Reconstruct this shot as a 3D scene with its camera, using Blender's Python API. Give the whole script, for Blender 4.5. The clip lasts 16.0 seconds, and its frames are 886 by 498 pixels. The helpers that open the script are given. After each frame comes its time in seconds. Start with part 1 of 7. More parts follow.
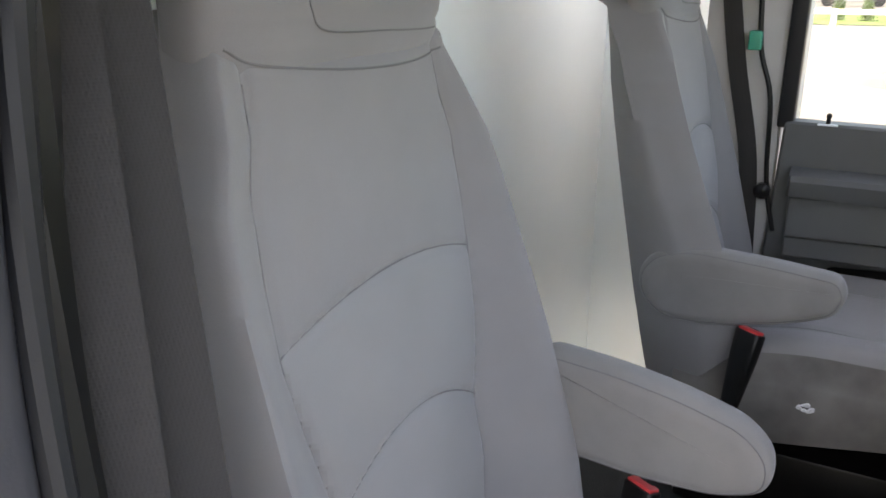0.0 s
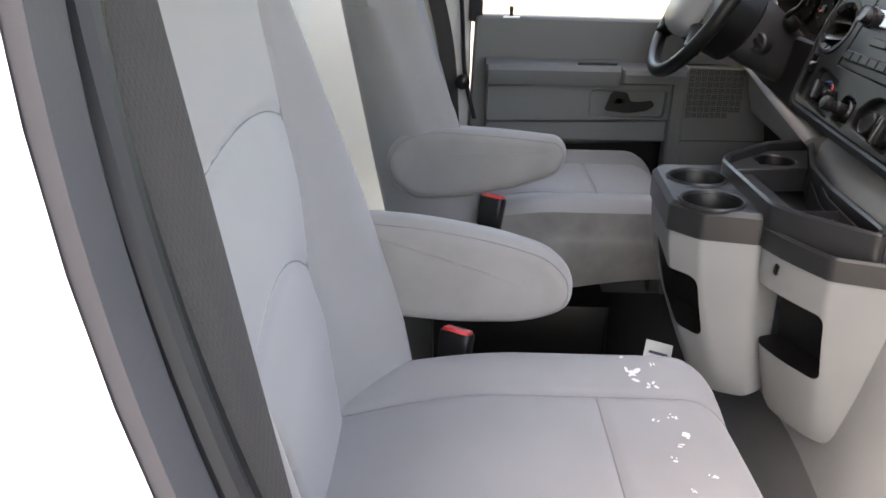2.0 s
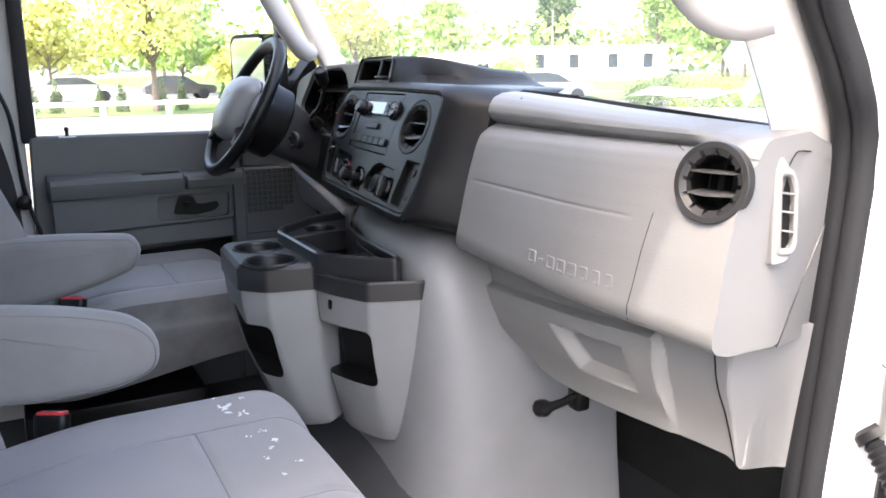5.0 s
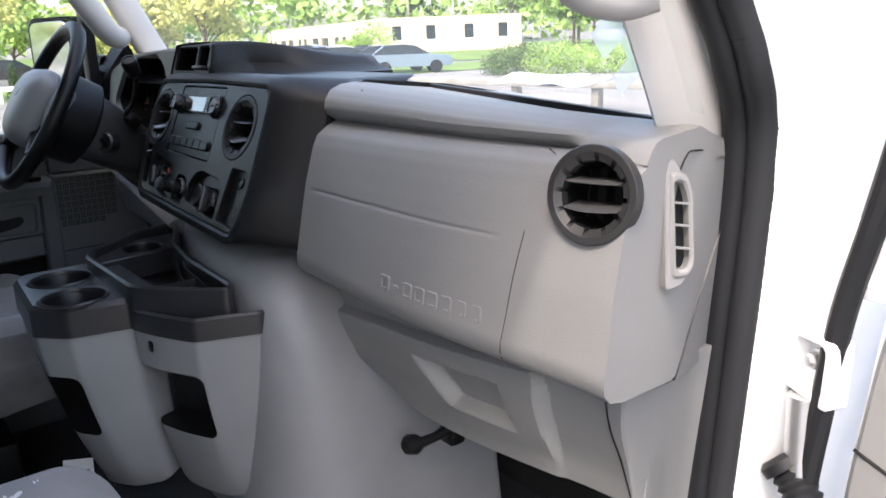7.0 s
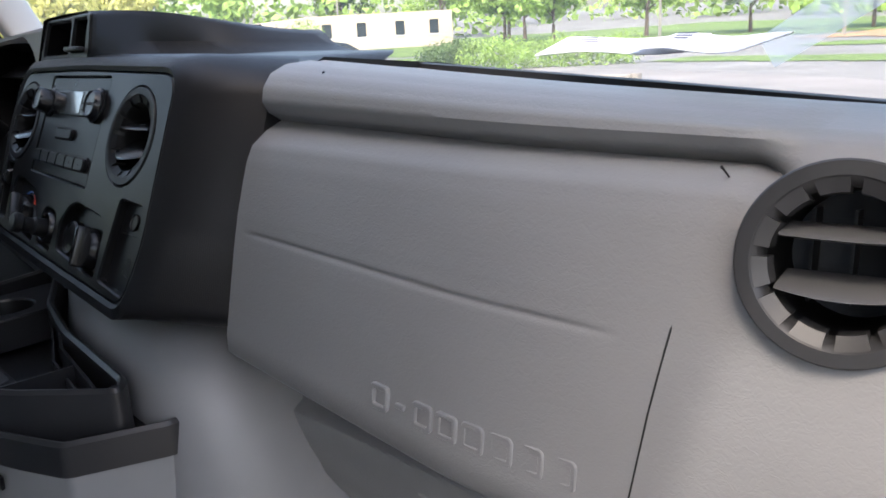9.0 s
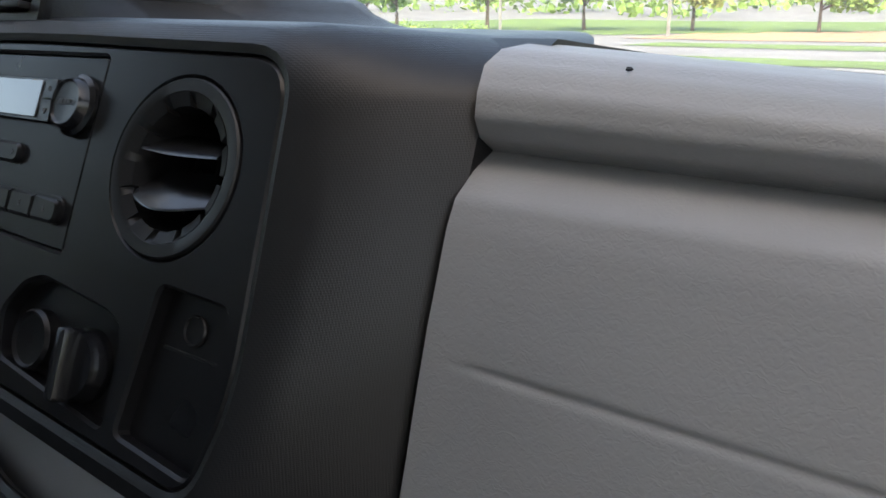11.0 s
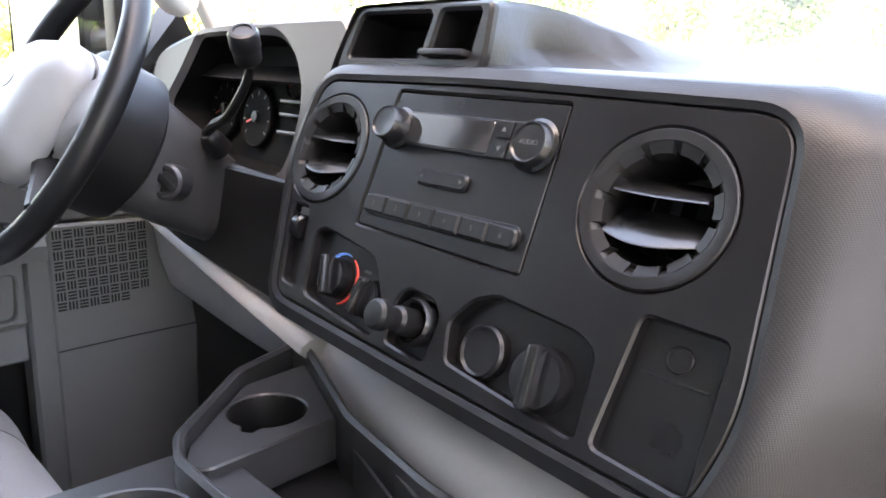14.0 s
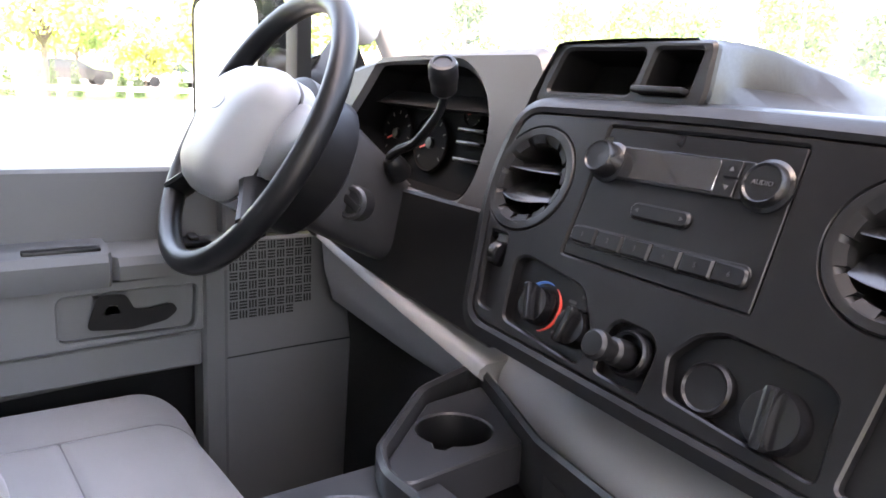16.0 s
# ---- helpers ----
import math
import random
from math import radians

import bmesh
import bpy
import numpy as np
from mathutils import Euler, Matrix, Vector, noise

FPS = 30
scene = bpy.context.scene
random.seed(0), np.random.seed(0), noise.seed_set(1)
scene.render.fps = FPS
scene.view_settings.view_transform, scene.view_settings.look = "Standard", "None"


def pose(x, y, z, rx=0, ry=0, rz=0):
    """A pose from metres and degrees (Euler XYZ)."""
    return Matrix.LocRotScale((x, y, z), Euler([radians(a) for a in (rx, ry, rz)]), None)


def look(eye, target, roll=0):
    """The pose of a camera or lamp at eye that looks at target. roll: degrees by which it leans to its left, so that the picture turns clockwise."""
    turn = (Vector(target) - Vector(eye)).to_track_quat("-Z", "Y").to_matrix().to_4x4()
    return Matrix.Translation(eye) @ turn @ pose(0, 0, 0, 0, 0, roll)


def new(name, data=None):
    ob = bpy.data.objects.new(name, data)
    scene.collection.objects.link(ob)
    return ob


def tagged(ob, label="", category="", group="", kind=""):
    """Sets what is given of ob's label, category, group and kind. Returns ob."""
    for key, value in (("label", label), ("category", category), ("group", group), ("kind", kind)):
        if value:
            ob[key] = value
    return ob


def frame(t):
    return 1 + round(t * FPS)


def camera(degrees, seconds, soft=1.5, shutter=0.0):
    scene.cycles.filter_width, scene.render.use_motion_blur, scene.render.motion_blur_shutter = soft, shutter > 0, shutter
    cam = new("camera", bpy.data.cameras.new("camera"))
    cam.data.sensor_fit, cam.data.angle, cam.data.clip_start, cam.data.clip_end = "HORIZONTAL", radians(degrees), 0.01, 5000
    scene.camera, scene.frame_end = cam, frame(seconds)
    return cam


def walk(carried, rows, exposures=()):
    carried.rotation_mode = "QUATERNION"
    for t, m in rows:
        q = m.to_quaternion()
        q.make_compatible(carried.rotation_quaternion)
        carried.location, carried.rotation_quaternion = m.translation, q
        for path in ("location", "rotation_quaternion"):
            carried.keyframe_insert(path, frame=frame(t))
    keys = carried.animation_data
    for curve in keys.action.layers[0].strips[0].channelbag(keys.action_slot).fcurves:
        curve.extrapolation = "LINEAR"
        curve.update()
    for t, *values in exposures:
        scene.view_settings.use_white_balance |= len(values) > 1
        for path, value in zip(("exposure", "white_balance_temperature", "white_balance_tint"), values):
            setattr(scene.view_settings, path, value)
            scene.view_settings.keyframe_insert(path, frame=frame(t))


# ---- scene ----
cam = camera(57.3, 16.0, soft=1.7)
PATH = [
    (0, (0.241, 0.028, 1.785), (-1.432, -0.86, 1.143), -0.0),
    (0.6, (0.287, -0.077, 1.764), (-1.485, -0.689, 1.069), 1.2),
    (1, (0.315, -0.136, 1.741), (-1.504, -0.557, 1.023), 1.9),
    (1.5, (0.346, -0.181, 1.702), (-1.506, -0.407, 0.982), 1.3),
    (2, (0.358, -0.207, 1.673), (-1.498, -0.23, 0.928), 1.1),
    (2.5, (0.397, -0.208, 1.64), (-1.449, -0.025, 0.892), 1.9),
    (3, (0.471, -0.218, 1.627), (-1.372, 0.211, 0.979), 1.4),
    (3.5, (0.544, -0.24, 1.612), (-1.274, 0.371, 1.044), 1.0),
    (4, (0.633, -0.245, 1.609), (-1.159, 0.478, 1.094), 0.8),
    (4.5, (0.666, -0.234, 1.614), (-1.093, 0.602, 1.16), 0.4),
    (4.7, (0.647, -0.225, 1.613), (-1.099, 0.645, 1.172), -0.0),
    (6.8, (0.489, -0.078, 1.638), (-1.072, 1.076, 1.159), -2.2),
    (7, (0.441, -0.057, 1.634), (-1.1, 1.116, 1.135), -2.3),
    (7.5, (0.316, -0.003, 1.622), (-1.182, 1.215, 1.102), -2.7),
    (8, (0.226, 0.038, 1.615), (-1.219, 1.325, 1.111), -2.4),
    (8.5, (0.153, 0.097, 1.593), (-1.298, 1.39, 1.12), -2.7),
    (8.7, (0.111, 0.133, 1.594), (-1.35, 1.406, 1.097), -3.2),
    (11, (-0.429, 0.218, 1.591), (-1.575, 1.761, 1.04), -0.3),
    (11.5, (-0.467, 0.182, 1.591), (-1.704, 1.662, 1.063), 0.3),
    (12, (-0.498, 0.149, 1.587), (-1.786, 1.592, 1.078), 0.8),
    (12.5, (-0.519, 0.128, 1.592), (-1.833, 1.551, 1.094), 1.0),
    (13, (-0.53, 0.102, 1.595), (-1.896, 1.481, 1.114), 1.1),
    (13.5, (-0.54, 0.08, 1.598), (-1.949, 1.417, 1.12), 1.1),
    (14, (-0.547, 0.055, 1.601), (-1.99, 1.357, 1.131), 1.3),
    (14.5, (-0.555, 0.035, 1.603), (-2.036, 1.298, 1.145), 1.5),
    (15, (-0.565, 0.012, 1.604), (-2.081, 1.238, 1.158), 2.0),
    (15.5, (-0.588, -0.003, 1.601), (-2.141, 1.179, 1.166), 2.3),
    (16, (-0.595, -0.035, 1.606), (-2.195, 1.088, 1.186), 2.7),
]
walk(cam, [(t, look(eye, target, roll)) for t, eye, target, roll in PATH],
     [(0.0, 3.15, 8800, 14), (1.5, 3.8, 8800, 14), (2.5, 3.8, 8800, 14), (3.5, 3.8, 8000, 14), (4.6, 3.55, 7400, 14), (7.0, 2.5, 7000, 12), (8.6, 2.3, 6900, 12), (11.0, 2.45, 7400, 8), (12.5, 4.25, 8000, 12), (14.5, 4.95, 8000, 18), (16.0, 4.75, 8000, 20)])

# ---- world and sun ----
SUN_TURN, SUN_UP = 155.0, 55.0     # compass turn from +y towards +x, height, degrees
world = bpy.data.worlds.new("world")
scene.world = world
world.use_nodes = True
wn, wl = world.node_tree.nodes, world.node_tree.links
sky = wn.new("ShaderNodeTexSky")
sky.sky_type, sky.sun_disc = "NISHITA", False
sky.sun_elevation, sky.sun_rotation = radians(SUN_UP), radians(SUN_TURN)
sky.air_density, sky.dust_density, sky.ozone_density = 1.0, 4.0, 1.0
wl.new(sky.outputs[0], wn["Background"].inputs[0])
wn["Background"].inputs[1].default_value = 0.15
sun = new("sun", bpy.data.lights.new("sun", "SUN"))
sun.data.energy, sun.data.angle, sun.data.color = 0.5, radians(1.2), (1.0, 0.97, 0.93)
a, b = radians(SUN_TURN), radians(SUN_UP)
sun.matrix_world = look((0, 0, 30), Vector((0, 0, 30)) - Vector((math.sin(a) * math.cos(b), math.cos(a) * math.cos(b), math.sin(b))))

# ---- materials ----
def node_mat(name):
    m = bpy.data.materials.new(name)
    m.use_nodes = True
    n, l = m.node_tree.nodes, m.node_tree.links
    return m, n, l, n["Principled BSDF"]


def surface(name, color, rough=0.5, metal=0.0, grain=300.0, relief=0.15, vary=0.08, wear=6.0, coat=0.0, kind="noise", spec=0.5, sheen=0.0, mottle=0.0, depth=0.002):
    """Colour with broad wear and fine grain, a varying gloss and a fine relief, all in metres."""
    m, n, l, p = node_mat(name)
    co = n.new("ShaderNodeTexCoord")
    big = n.new("ShaderNodeTexNoise")
    big.inputs["Scale"].default_value, big.inputs["Detail"].default_value = wear, 5
    l.new(co.outputs["Object"], big.inputs["Vector"])
    if kind == "leather":
        fine = n.new("ShaderNodeTexVoronoi")
        fine.feature = "SMOOTH_F1"
        warp = n.new("ShaderNodeTexNoise")
        warp.inputs["Scale"].default_value = grain * 0.35
        mix = n.new("ShaderNodeMix")
        mix.data_type = "VECTOR"
        mix.inputs[0].default_value = 0.02
        l.new(co.outputs["Object"], warp.inputs["Vector"])
        l.new(co.outputs["Object"], mix.inputs[4])
        l.new(warp.outputs["Color"], mix.inputs[5])
        long = n.new("ShaderNodeMapping")
        long.inputs["Scale"].default_value = (0.55, 1.0, 1.15)
        l.new(mix.outputs[1], long.inputs["Vector"])
        l.new(long.outputs[0], fine.inputs["Vector"])
        out = fine.outputs["Distance"]
    elif kind == "weave":
        fine = n.new("ShaderNodeTexVoronoi")
        fine.feature = "F1"
        fine.inputs["Randomness"].default_value = 0.12
        l.new(co.outputs["Object"], fine.inputs["Vector"])
        out = fine.outputs["Distance"]
    else:
        fine = n.new("ShaderNodeTexNoise")
        fine.inputs["Detail"].default_value = 3
        l.new(co.outputs["Object"], fine.inputs["Vector"])
        out = fine.outputs["Fac"]
    fine.inputs["Scale"].default_value = grain
    ramp = n.new("ShaderNodeValToRGB")
    ramp.color_ramp.elements[0].position, ramp.color_ramp.elements[1].position = 0.3, 0.7
    lo = tuple(c * (1 - vary) for c in color)
    hi = tuple(min(1, c * (1 + vary)) for c in color)
    ramp.color_ramp.elements[0].color, ramp.color_ramp.elements[1].color = (*lo, 1), (*hi, 1)
    l.new(big.outputs["Fac"], ramp.inputs[0])
    col = ramp.outputs[0]
    if mottle:
        mul = n.new("ShaderNodeMix")
        mul.data_type, mul.blend_type = "RGBA", "MULTIPLY"
        mul.inputs[0].default_value = mottle
        l.new(col, mul.inputs[6])
        l.new(out, mul.inputs[7])
        col = mul.outputs[2]
    l.new(col, p.inputs["Base Color"])
    rr = n.new("ShaderNodeMapRange")
    rr.inputs[3].default_value, rr.inputs[4].default_value = max(0.02, rough - 0.07), min(1, rough + 0.07)
    l.new(big.outputs["Fac"], rr.inputs[0])
    l.new(rr.outputs[0], p.inputs["Roughness"])
    p.inputs["Metallic"].default_value = metal
    p.inputs["Specular IOR Level"].default_value = spec
    if coat:
        p.inputs["Coat Weight"].default_value, p.inputs["Coat Roughness"].default_value = coat, 0.06
    if sheen:
        p.inputs["Sheen Weight"].default_value, p.inputs["Sheen Roughness"].default_value = sheen, 0.5
    if relief:
        bump = n.new("ShaderNodeBump")
        bump.inputs["Strength"].default_value, bump.inputs["Distance"].default_value = relief, depth
        l.new(out, bump.inputs["Height"])
        l.new(bump.outputs[0], p.inputs["Normal"])
    return m


def clear_glass(name, tint=(1, 1, 1), gloss=0.06):
    m, n, l, p = node_mat(name)
    n.remove(p)
    tr, gl, mx = n.new("ShaderNodeBsdfTransparent"), n.new("ShaderNodeBsdfGlossy"), n.new("ShaderNodeMixShader")
    tr.inputs[0].default_value = (*tint, 1)
    gl.inputs["Roughness"].default_value = 0.02
    mx.inputs[0].default_value = gloss
    l.new(tr.outputs[0], mx.inputs[1])
    l.new(gl.outputs[0], mx.inputs[2])
    l.new(mx.outputs[0], n["Material Output"].inputs[0])
    return m


GREY = surface("grained_grey_plastic", (0.18, 0.18, 0.182), 0.46, grain=380, relief=0.20, vary=0.05, kind="leather", depth=0.0012, spec=0.4)
GREY_SMOOTH = surface("moulded_grey_plastic", (0.185, 0.185, 0.19), 0.48, grain=700, relief=0.06, vary=0.06, wear=9, depth=0.001)
BINGREY = surface("pale_grey_plastic", (0.195, 0.195, 0.197), 0.5, grain=700, relief=0.06, vary=0.05, wear=9, depth=0.001, spec=0.4)
HUBGREY = surface("padded_grey_vinyl", (0.20, 0.20, 0.205), 0.42, grain=700, relief=0.1, vary=0.05, depth=0.001)
TRIM = surface("light_grey_trim", (0.42, 0.41, 0.40), 0.55, grain=420, relief=0.15, vary=0.04)
DOORGREY = surface("door_grey_plastic", (0.084, 0.087, 0.088), 0.55, grain=420, relief=0.1, vary=0.06, depth=0.001)
CHARCOAL = surface("stippled_charcoal_plastic", (0.0075, 0.0075, 0.008), 0.38, grain=820, relief=0.30, vary=0.08, kind="weave", depth=0.0006, spec=0.22)
SHROUD = surface("dark_grey_column_plastic", (0.020, 0.020, 0.021), 0.42, grain=600, relief=0.08, vary=0.08, depth=0.001)
HOODGREY = surface("charcoal_grey_hood", (0.040, 0.040, 0.042), 0.45, grain=560, relief=0.2, vary=0.06, kind="weave", depth=0.0006)
SEALGREY = surface("ribbed_grey_rubber", (0.020, 0.021, 0.024), 0.5, grain=350, relief=0.15, vary=0.12, depth=0.001, spec=0.3)
BEZEL = surface("satin_black_plastic", (0.0052, 0.0051, 0.0054), 0.30, grain=800, relief=0.05, vary=0.2, wear=14, depth=0.001, spec=0.19)
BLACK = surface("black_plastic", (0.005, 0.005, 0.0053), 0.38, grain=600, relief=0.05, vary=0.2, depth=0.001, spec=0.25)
TUNNEL = surface("matt_black_lining", (0.004, 0.004, 0.0042), 0.7, grain=600, relief=0.05, vary=0.1, depth=0.001, spec=0.04)
GLOSSY = surface("gloss_black_plastic", (0.006, 0.006, 0.0065), 0.24, grain=600, relief=0.02, vary=0.2, spec=0.32)
VANE = surface("vane_plastic", (0.006, 0.006, 0.0062), 0.24, grain=600, relief=0.02, vary=0.1, depth=0.001)
VENTRING = surface("vent_ring_plastic", (0.0085, 0.0085, 0.0088), 0.42, grain=600, relief=0.04, vary=0.1, depth=0.001, spec=0.2)
RINGGREY = surface("grey_vent_ring_plastic", (0.020, 0.020, 0.021), 0.40, grain=600, relief=0.04, vary=0.1, depth=0.001, spec=0.4)
VANEGREY = surface("grey_vane_plastic", (0.05, 0.05, 0.051), 0.3, grain=600, relief=0.02, vary=0.1, depth=0.001)
CAP = surface("dark_grey_plastic", (0.018, 0.018, 0.019), 0.32, grain=650, relief=0.08, vary=0.1, depth=0.001, spec=0.42)
RUBBER = surface("black_rubber", (0.011, 0.0116, 0.0135), 0.5, grain=350, relief=0.2, vary=0.15, depth=0.001, spec=0.3)
PILLARGREY = surface("faded_rubber_flange", (0.042, 0.042, 0.048), 0.6, grain=350, relief=0.15, vary=0.1, depth=0.001, spec=0.25)
BELT = surface("grey_belt_webbing", (0.029, 0.027, 0.027), 0.85, grain=420, relief=0.45, vary=0.12, kind="weave", mottle=0.28, depth=0.001, sheen=0.1)
CLOTH = surface("grey_seat_cloth", (0.215, 0.208, 0.212), 0.9, grain=900, relief=0.3, vary=0.07, wear=6, mottle=0.15, sheen=0.2, depth=0.001)
CLOTH_LIGHT = surface("ribbed_seat_cloth", (0.232, 0.228, 0.232), 0.9, grain=1000, relief=0.3, vary=0.06, wear=6, mottle=0.15, sheen=0.2, depth=0.001)
CLOTH_DIRTY = surface("soiled_seat_cloth", (0.135, 0.127, 0.120), 0.92, grain=900, relief=0.3, vary=0.32, wear=9, mottle=0.2, sheen=0.15, depth=0.001)
STITCH = surface("seam_thread", (0.145, 0.14, 0.143), 0.9, grain=900, relief=0.3, vary=0.2, depth=0.001)
CLOTH_ARM = surface("worn_armrest_cloth", (0.205, 0.197, 0.193), 0.9, grain=900, relief=0.3, vary=0.11, wear=11, mottle=0.15, sheen=0.2, depth=0.001)
CARPET = surface("black_vinyl_mat", (0.012, 0.012, 0.012), 0.75, grain=180, relief=0.6, vary=0.4, wear=12)
VINYL = surface("grey_vinyl_floor", (0.048, 0.048, 0.049), 0.55, grain=300, relief=0.25, vary=0.15, wear=8)
WHITE = surface("white_body_paint", (0.80, 0.81, 0.82), 0.25, grain=60, relief=0.02, vary=0.02, coat=0.6)
PANEL = surface("white_bulkhead_panel", (0.83, 0.90, 0.92), 0.42, grain=5, relief=0.02, vary=0.03, wear=2.0, depth=0.01, spec=0.4)
ZINC = surface("zinc_plated_steel", (0.62, 0.62, 0.63), 0.35, metal=0.9, grain=120, relief=0.15, vary=0.15)
RED = surface("red_plastic", (0.62, 0.045, 0.05), 0.4, grain=400, relief=0.05, vary=0.08)
REDMARK = surface("red_marking", (0.60, 0.05, 0.03), 0.5, relief=0)
BLUEMARK = surface("blue_marking", (0.06, 0.18, 0.50), 0.5, relief=0)
GREEN = surface("green_plastic", (0.02, 0.30, 0.20), 0.45, relief=0.05)
MARK = surface("pale_grey_marking", (0.045, 0.045, 0.045), 0.5, relief=0, vary=0.02)
PAPER = surface("white_paper", (0.82, 0.83, 0.85), 0.7, grain=90, relief=0.1, vary=0.03)
PRINT = surface("dark_blue_print", (0.06, 0.08, 0.14), 0.7, relief=0)
STAIN = surface("dried_white_paint", (0.60, 0.60, 0.60), 0.7, grain=400, relief=0.4, vary=0.05)
GLASS = clear_glass("clear_glass", (0.95, 0.97, 0.96), 0.05)
FILM, fn, fl, fp = node_mat("clear_film")
fn.remove(fp)
f_tr, f_di, f_mx = fn.new("ShaderNodeBsdfTransparent"), fn.new("ShaderNodeBsdfTranslucent"), fn.new("ShaderNodeMixShader")
f_di.inputs[0].default_value = (0.85, 0.9, 0.9, 1)
f_mx.inputs[0].default_value = 0.42
fl.new(f_tr.outputs[0], f_mx.inputs[1])
fl.new(f_di.outputs[0], f_mx.inputs[2])
fl.new(f_mx.outputs[0], fn["Material Output"].inputs[0])
# glare haze over the outside view, mixed into the glass as a pale translucent share
SCREEN, gn, gl, gp = node_mat("hazed_windscreen_glass")
gn.remove(gp)
g_tr, g_di, g_gl, g_m1, g_m2 = gn.new("ShaderNodeBsdfTransparent"), gn.new("ShaderNodeBsdfTranslucent"), gn.new("ShaderNodeBsdfGlossy"), gn.new("ShaderNodeMixShader"), gn.new("ShaderNodeMixShader")
g_tr.inputs[0].default_value = (0.96, 0.98, 0.97, 1)
g_di.inputs[0].default_value = (0.85, 0.87, 0.85, 1)
g_gl.inputs["Roughness"].default_value = 0.02
g_m1.inputs[0].default_value, g_m2.inputs[0].default_value = 0.075, 0.04
gl.new(g_tr.outputs[0], g_m1.inputs[1])
gl.new(g_di.outputs[0], g_m1.inputs[2])
gl.new(g_m1.outputs[0], g_m2.inputs[1])
gl.new(g_gl.outputs[0], g_m2.inputs[2])
gl.new(g_m2.outputs[0], gn["Material Output"].inputs[0])
LCD = surface("display_glass", (0.012, 0.012, 0.013), 0.05, relief=0, vary=0.02, coat=1.0, spec=0.8)
MIRROR = surface("mirror_glass", (0.9, 0.9, 0.9), 0.03, metal=1.0, relief=0, vary=0.0)
ASPHALT = surface("worn_asphalt", (0.17, 0.168, 0.163), 0.9, grain=60, relief=0.4, vary=0.2, wear=0.3, depth=0.01)
GRASS = surface("mown_grass", (0.10, 0.16, 0.035), 0.9, grain=30, relief=0.6, vary=0.3, wear=0.5, depth=0.03)
EARTH = surface("bare_earth_bank", (0.32, 0.20, 0.11), 0.95, grain=12, relief=0.5, vary=0.25, wear=0.6, depth=0.03)
LEAF = surface("spring_leaves", (0.23, 0.36, 0.075), 0.6, grain=20, relief=0.1, vary=0.45, wear=1.6)
LEAF_PALE = surface("young_yellow_leaves", (0.46, 0.46, 0.14), 0.6, grain=20, relief=0.1, vary=0.35, wear=1.6)
LEAF_DARK = surface("dark_conifer_leaves", (0.07, 0.12, 0.035), 0.7, grain=20, relief=0.1, vary=0.4, wear=1.2)
BARK = surface("grey_brown_bark", (0.12, 0.09, 0.07), 0.9, grain=25, relief=0.6, vary=0.3, wear=3, depth=0.02)
STUCCO = surface("beige_painted_block", (0.52, 0.44, 0.36), 0.85, grain=8, relief=0.2, vary=0.06, wear=0.4, depth=0.01)
DARKGLASS = surface("dark_window_glass", (0.03, 0.04, 0.05), 0.08, relief=0, vary=0.1, coat=0.4)
WEATHERED = surface("weathered_timber", (0.24, 0.23, 0.21), 0.85, grain=40, relief=0.3, vary=0.2, wear=2)
FENCEWHITE = surface("white_painted_fence", (0.78, 0.78, 0.78), 0.6, grain=40, relief=0.1, vary=0.05)
CARSILVER = surface("silver_car_paint", (0.45, 0.47, 0.5), 0.3, metal=0.5, relief=0, vary=0.05, coat=0.8)
CARBLUE = surface("grey_blue_car_paint", (0.16, 0.22, 0.28), 0.3, metal=0.3, relief=0, vary=0.05, coat=0.8)
CARDARK = surface("black_car_paint", (0.03, 0.03, 0.035), 0.25, relief=0, vary=0.05, coat=0.8)

# ---- building helpers ----
def finish(name, bm, material, parent=None, label="", angle=35):
    me = bpy.data.meshes.new(name)
    bmesh.ops.recalc_face_normals(bm, faces=bm.faces)
    bm.to_mesh(me)
    bm.free()
    me.materials.append(material)
    for p in me.polygons:
        p.use_smooth = True
    me.set_sharp_from_angle(angle=radians(angle))
    ob = new(name, me)
    if parent:
        ob.parent = parent
        ob.matrix_parent_inverse = Matrix.Translation(-parent.location)
    if label:
        ob["label"] = label
    return ob


def part(name, bm, material, parent, label="", angle=35):
    return finish(name, bm, material, parent, label, angle)


def thing(name, at, label, category, group=""):
    ob = new(name)
    ob.empty_display_size = 0.1
    ob.location = at
    return tagged(ob, label, category, group)


def setting(name, bm, material, label, category, angle=35):
    return tagged(finish(name, bm, material, None, "", angle), label, category, "", "structure")


def rrect(w, h, r, n=5, cx=0.0, cy=0.0):
    """A rounded rectangle, anticlockwise."""
    pts = []
    for sx, sy, a0 in ((1, -1, -90), (1, 1, 0), (-1, 1, 90), (-1, -1, 180)):
        for k in range(n + 1):
            a = radians(a0 + 90 * k / n)
            pts.append((cx + sx * (w / 2 - r) + r * math.cos(a), cy + sy * (h / 2 - r) + r * math.sin(a)))
    return pts


def ring(r, n=40, cx=0.0, cy=0.0, sy=1.0):
    return [(cx + r * math.cos(2 * math.pi * k / n), cy + r * sy * math.sin(2 * math.pi * k / n)) for k in range(n)]


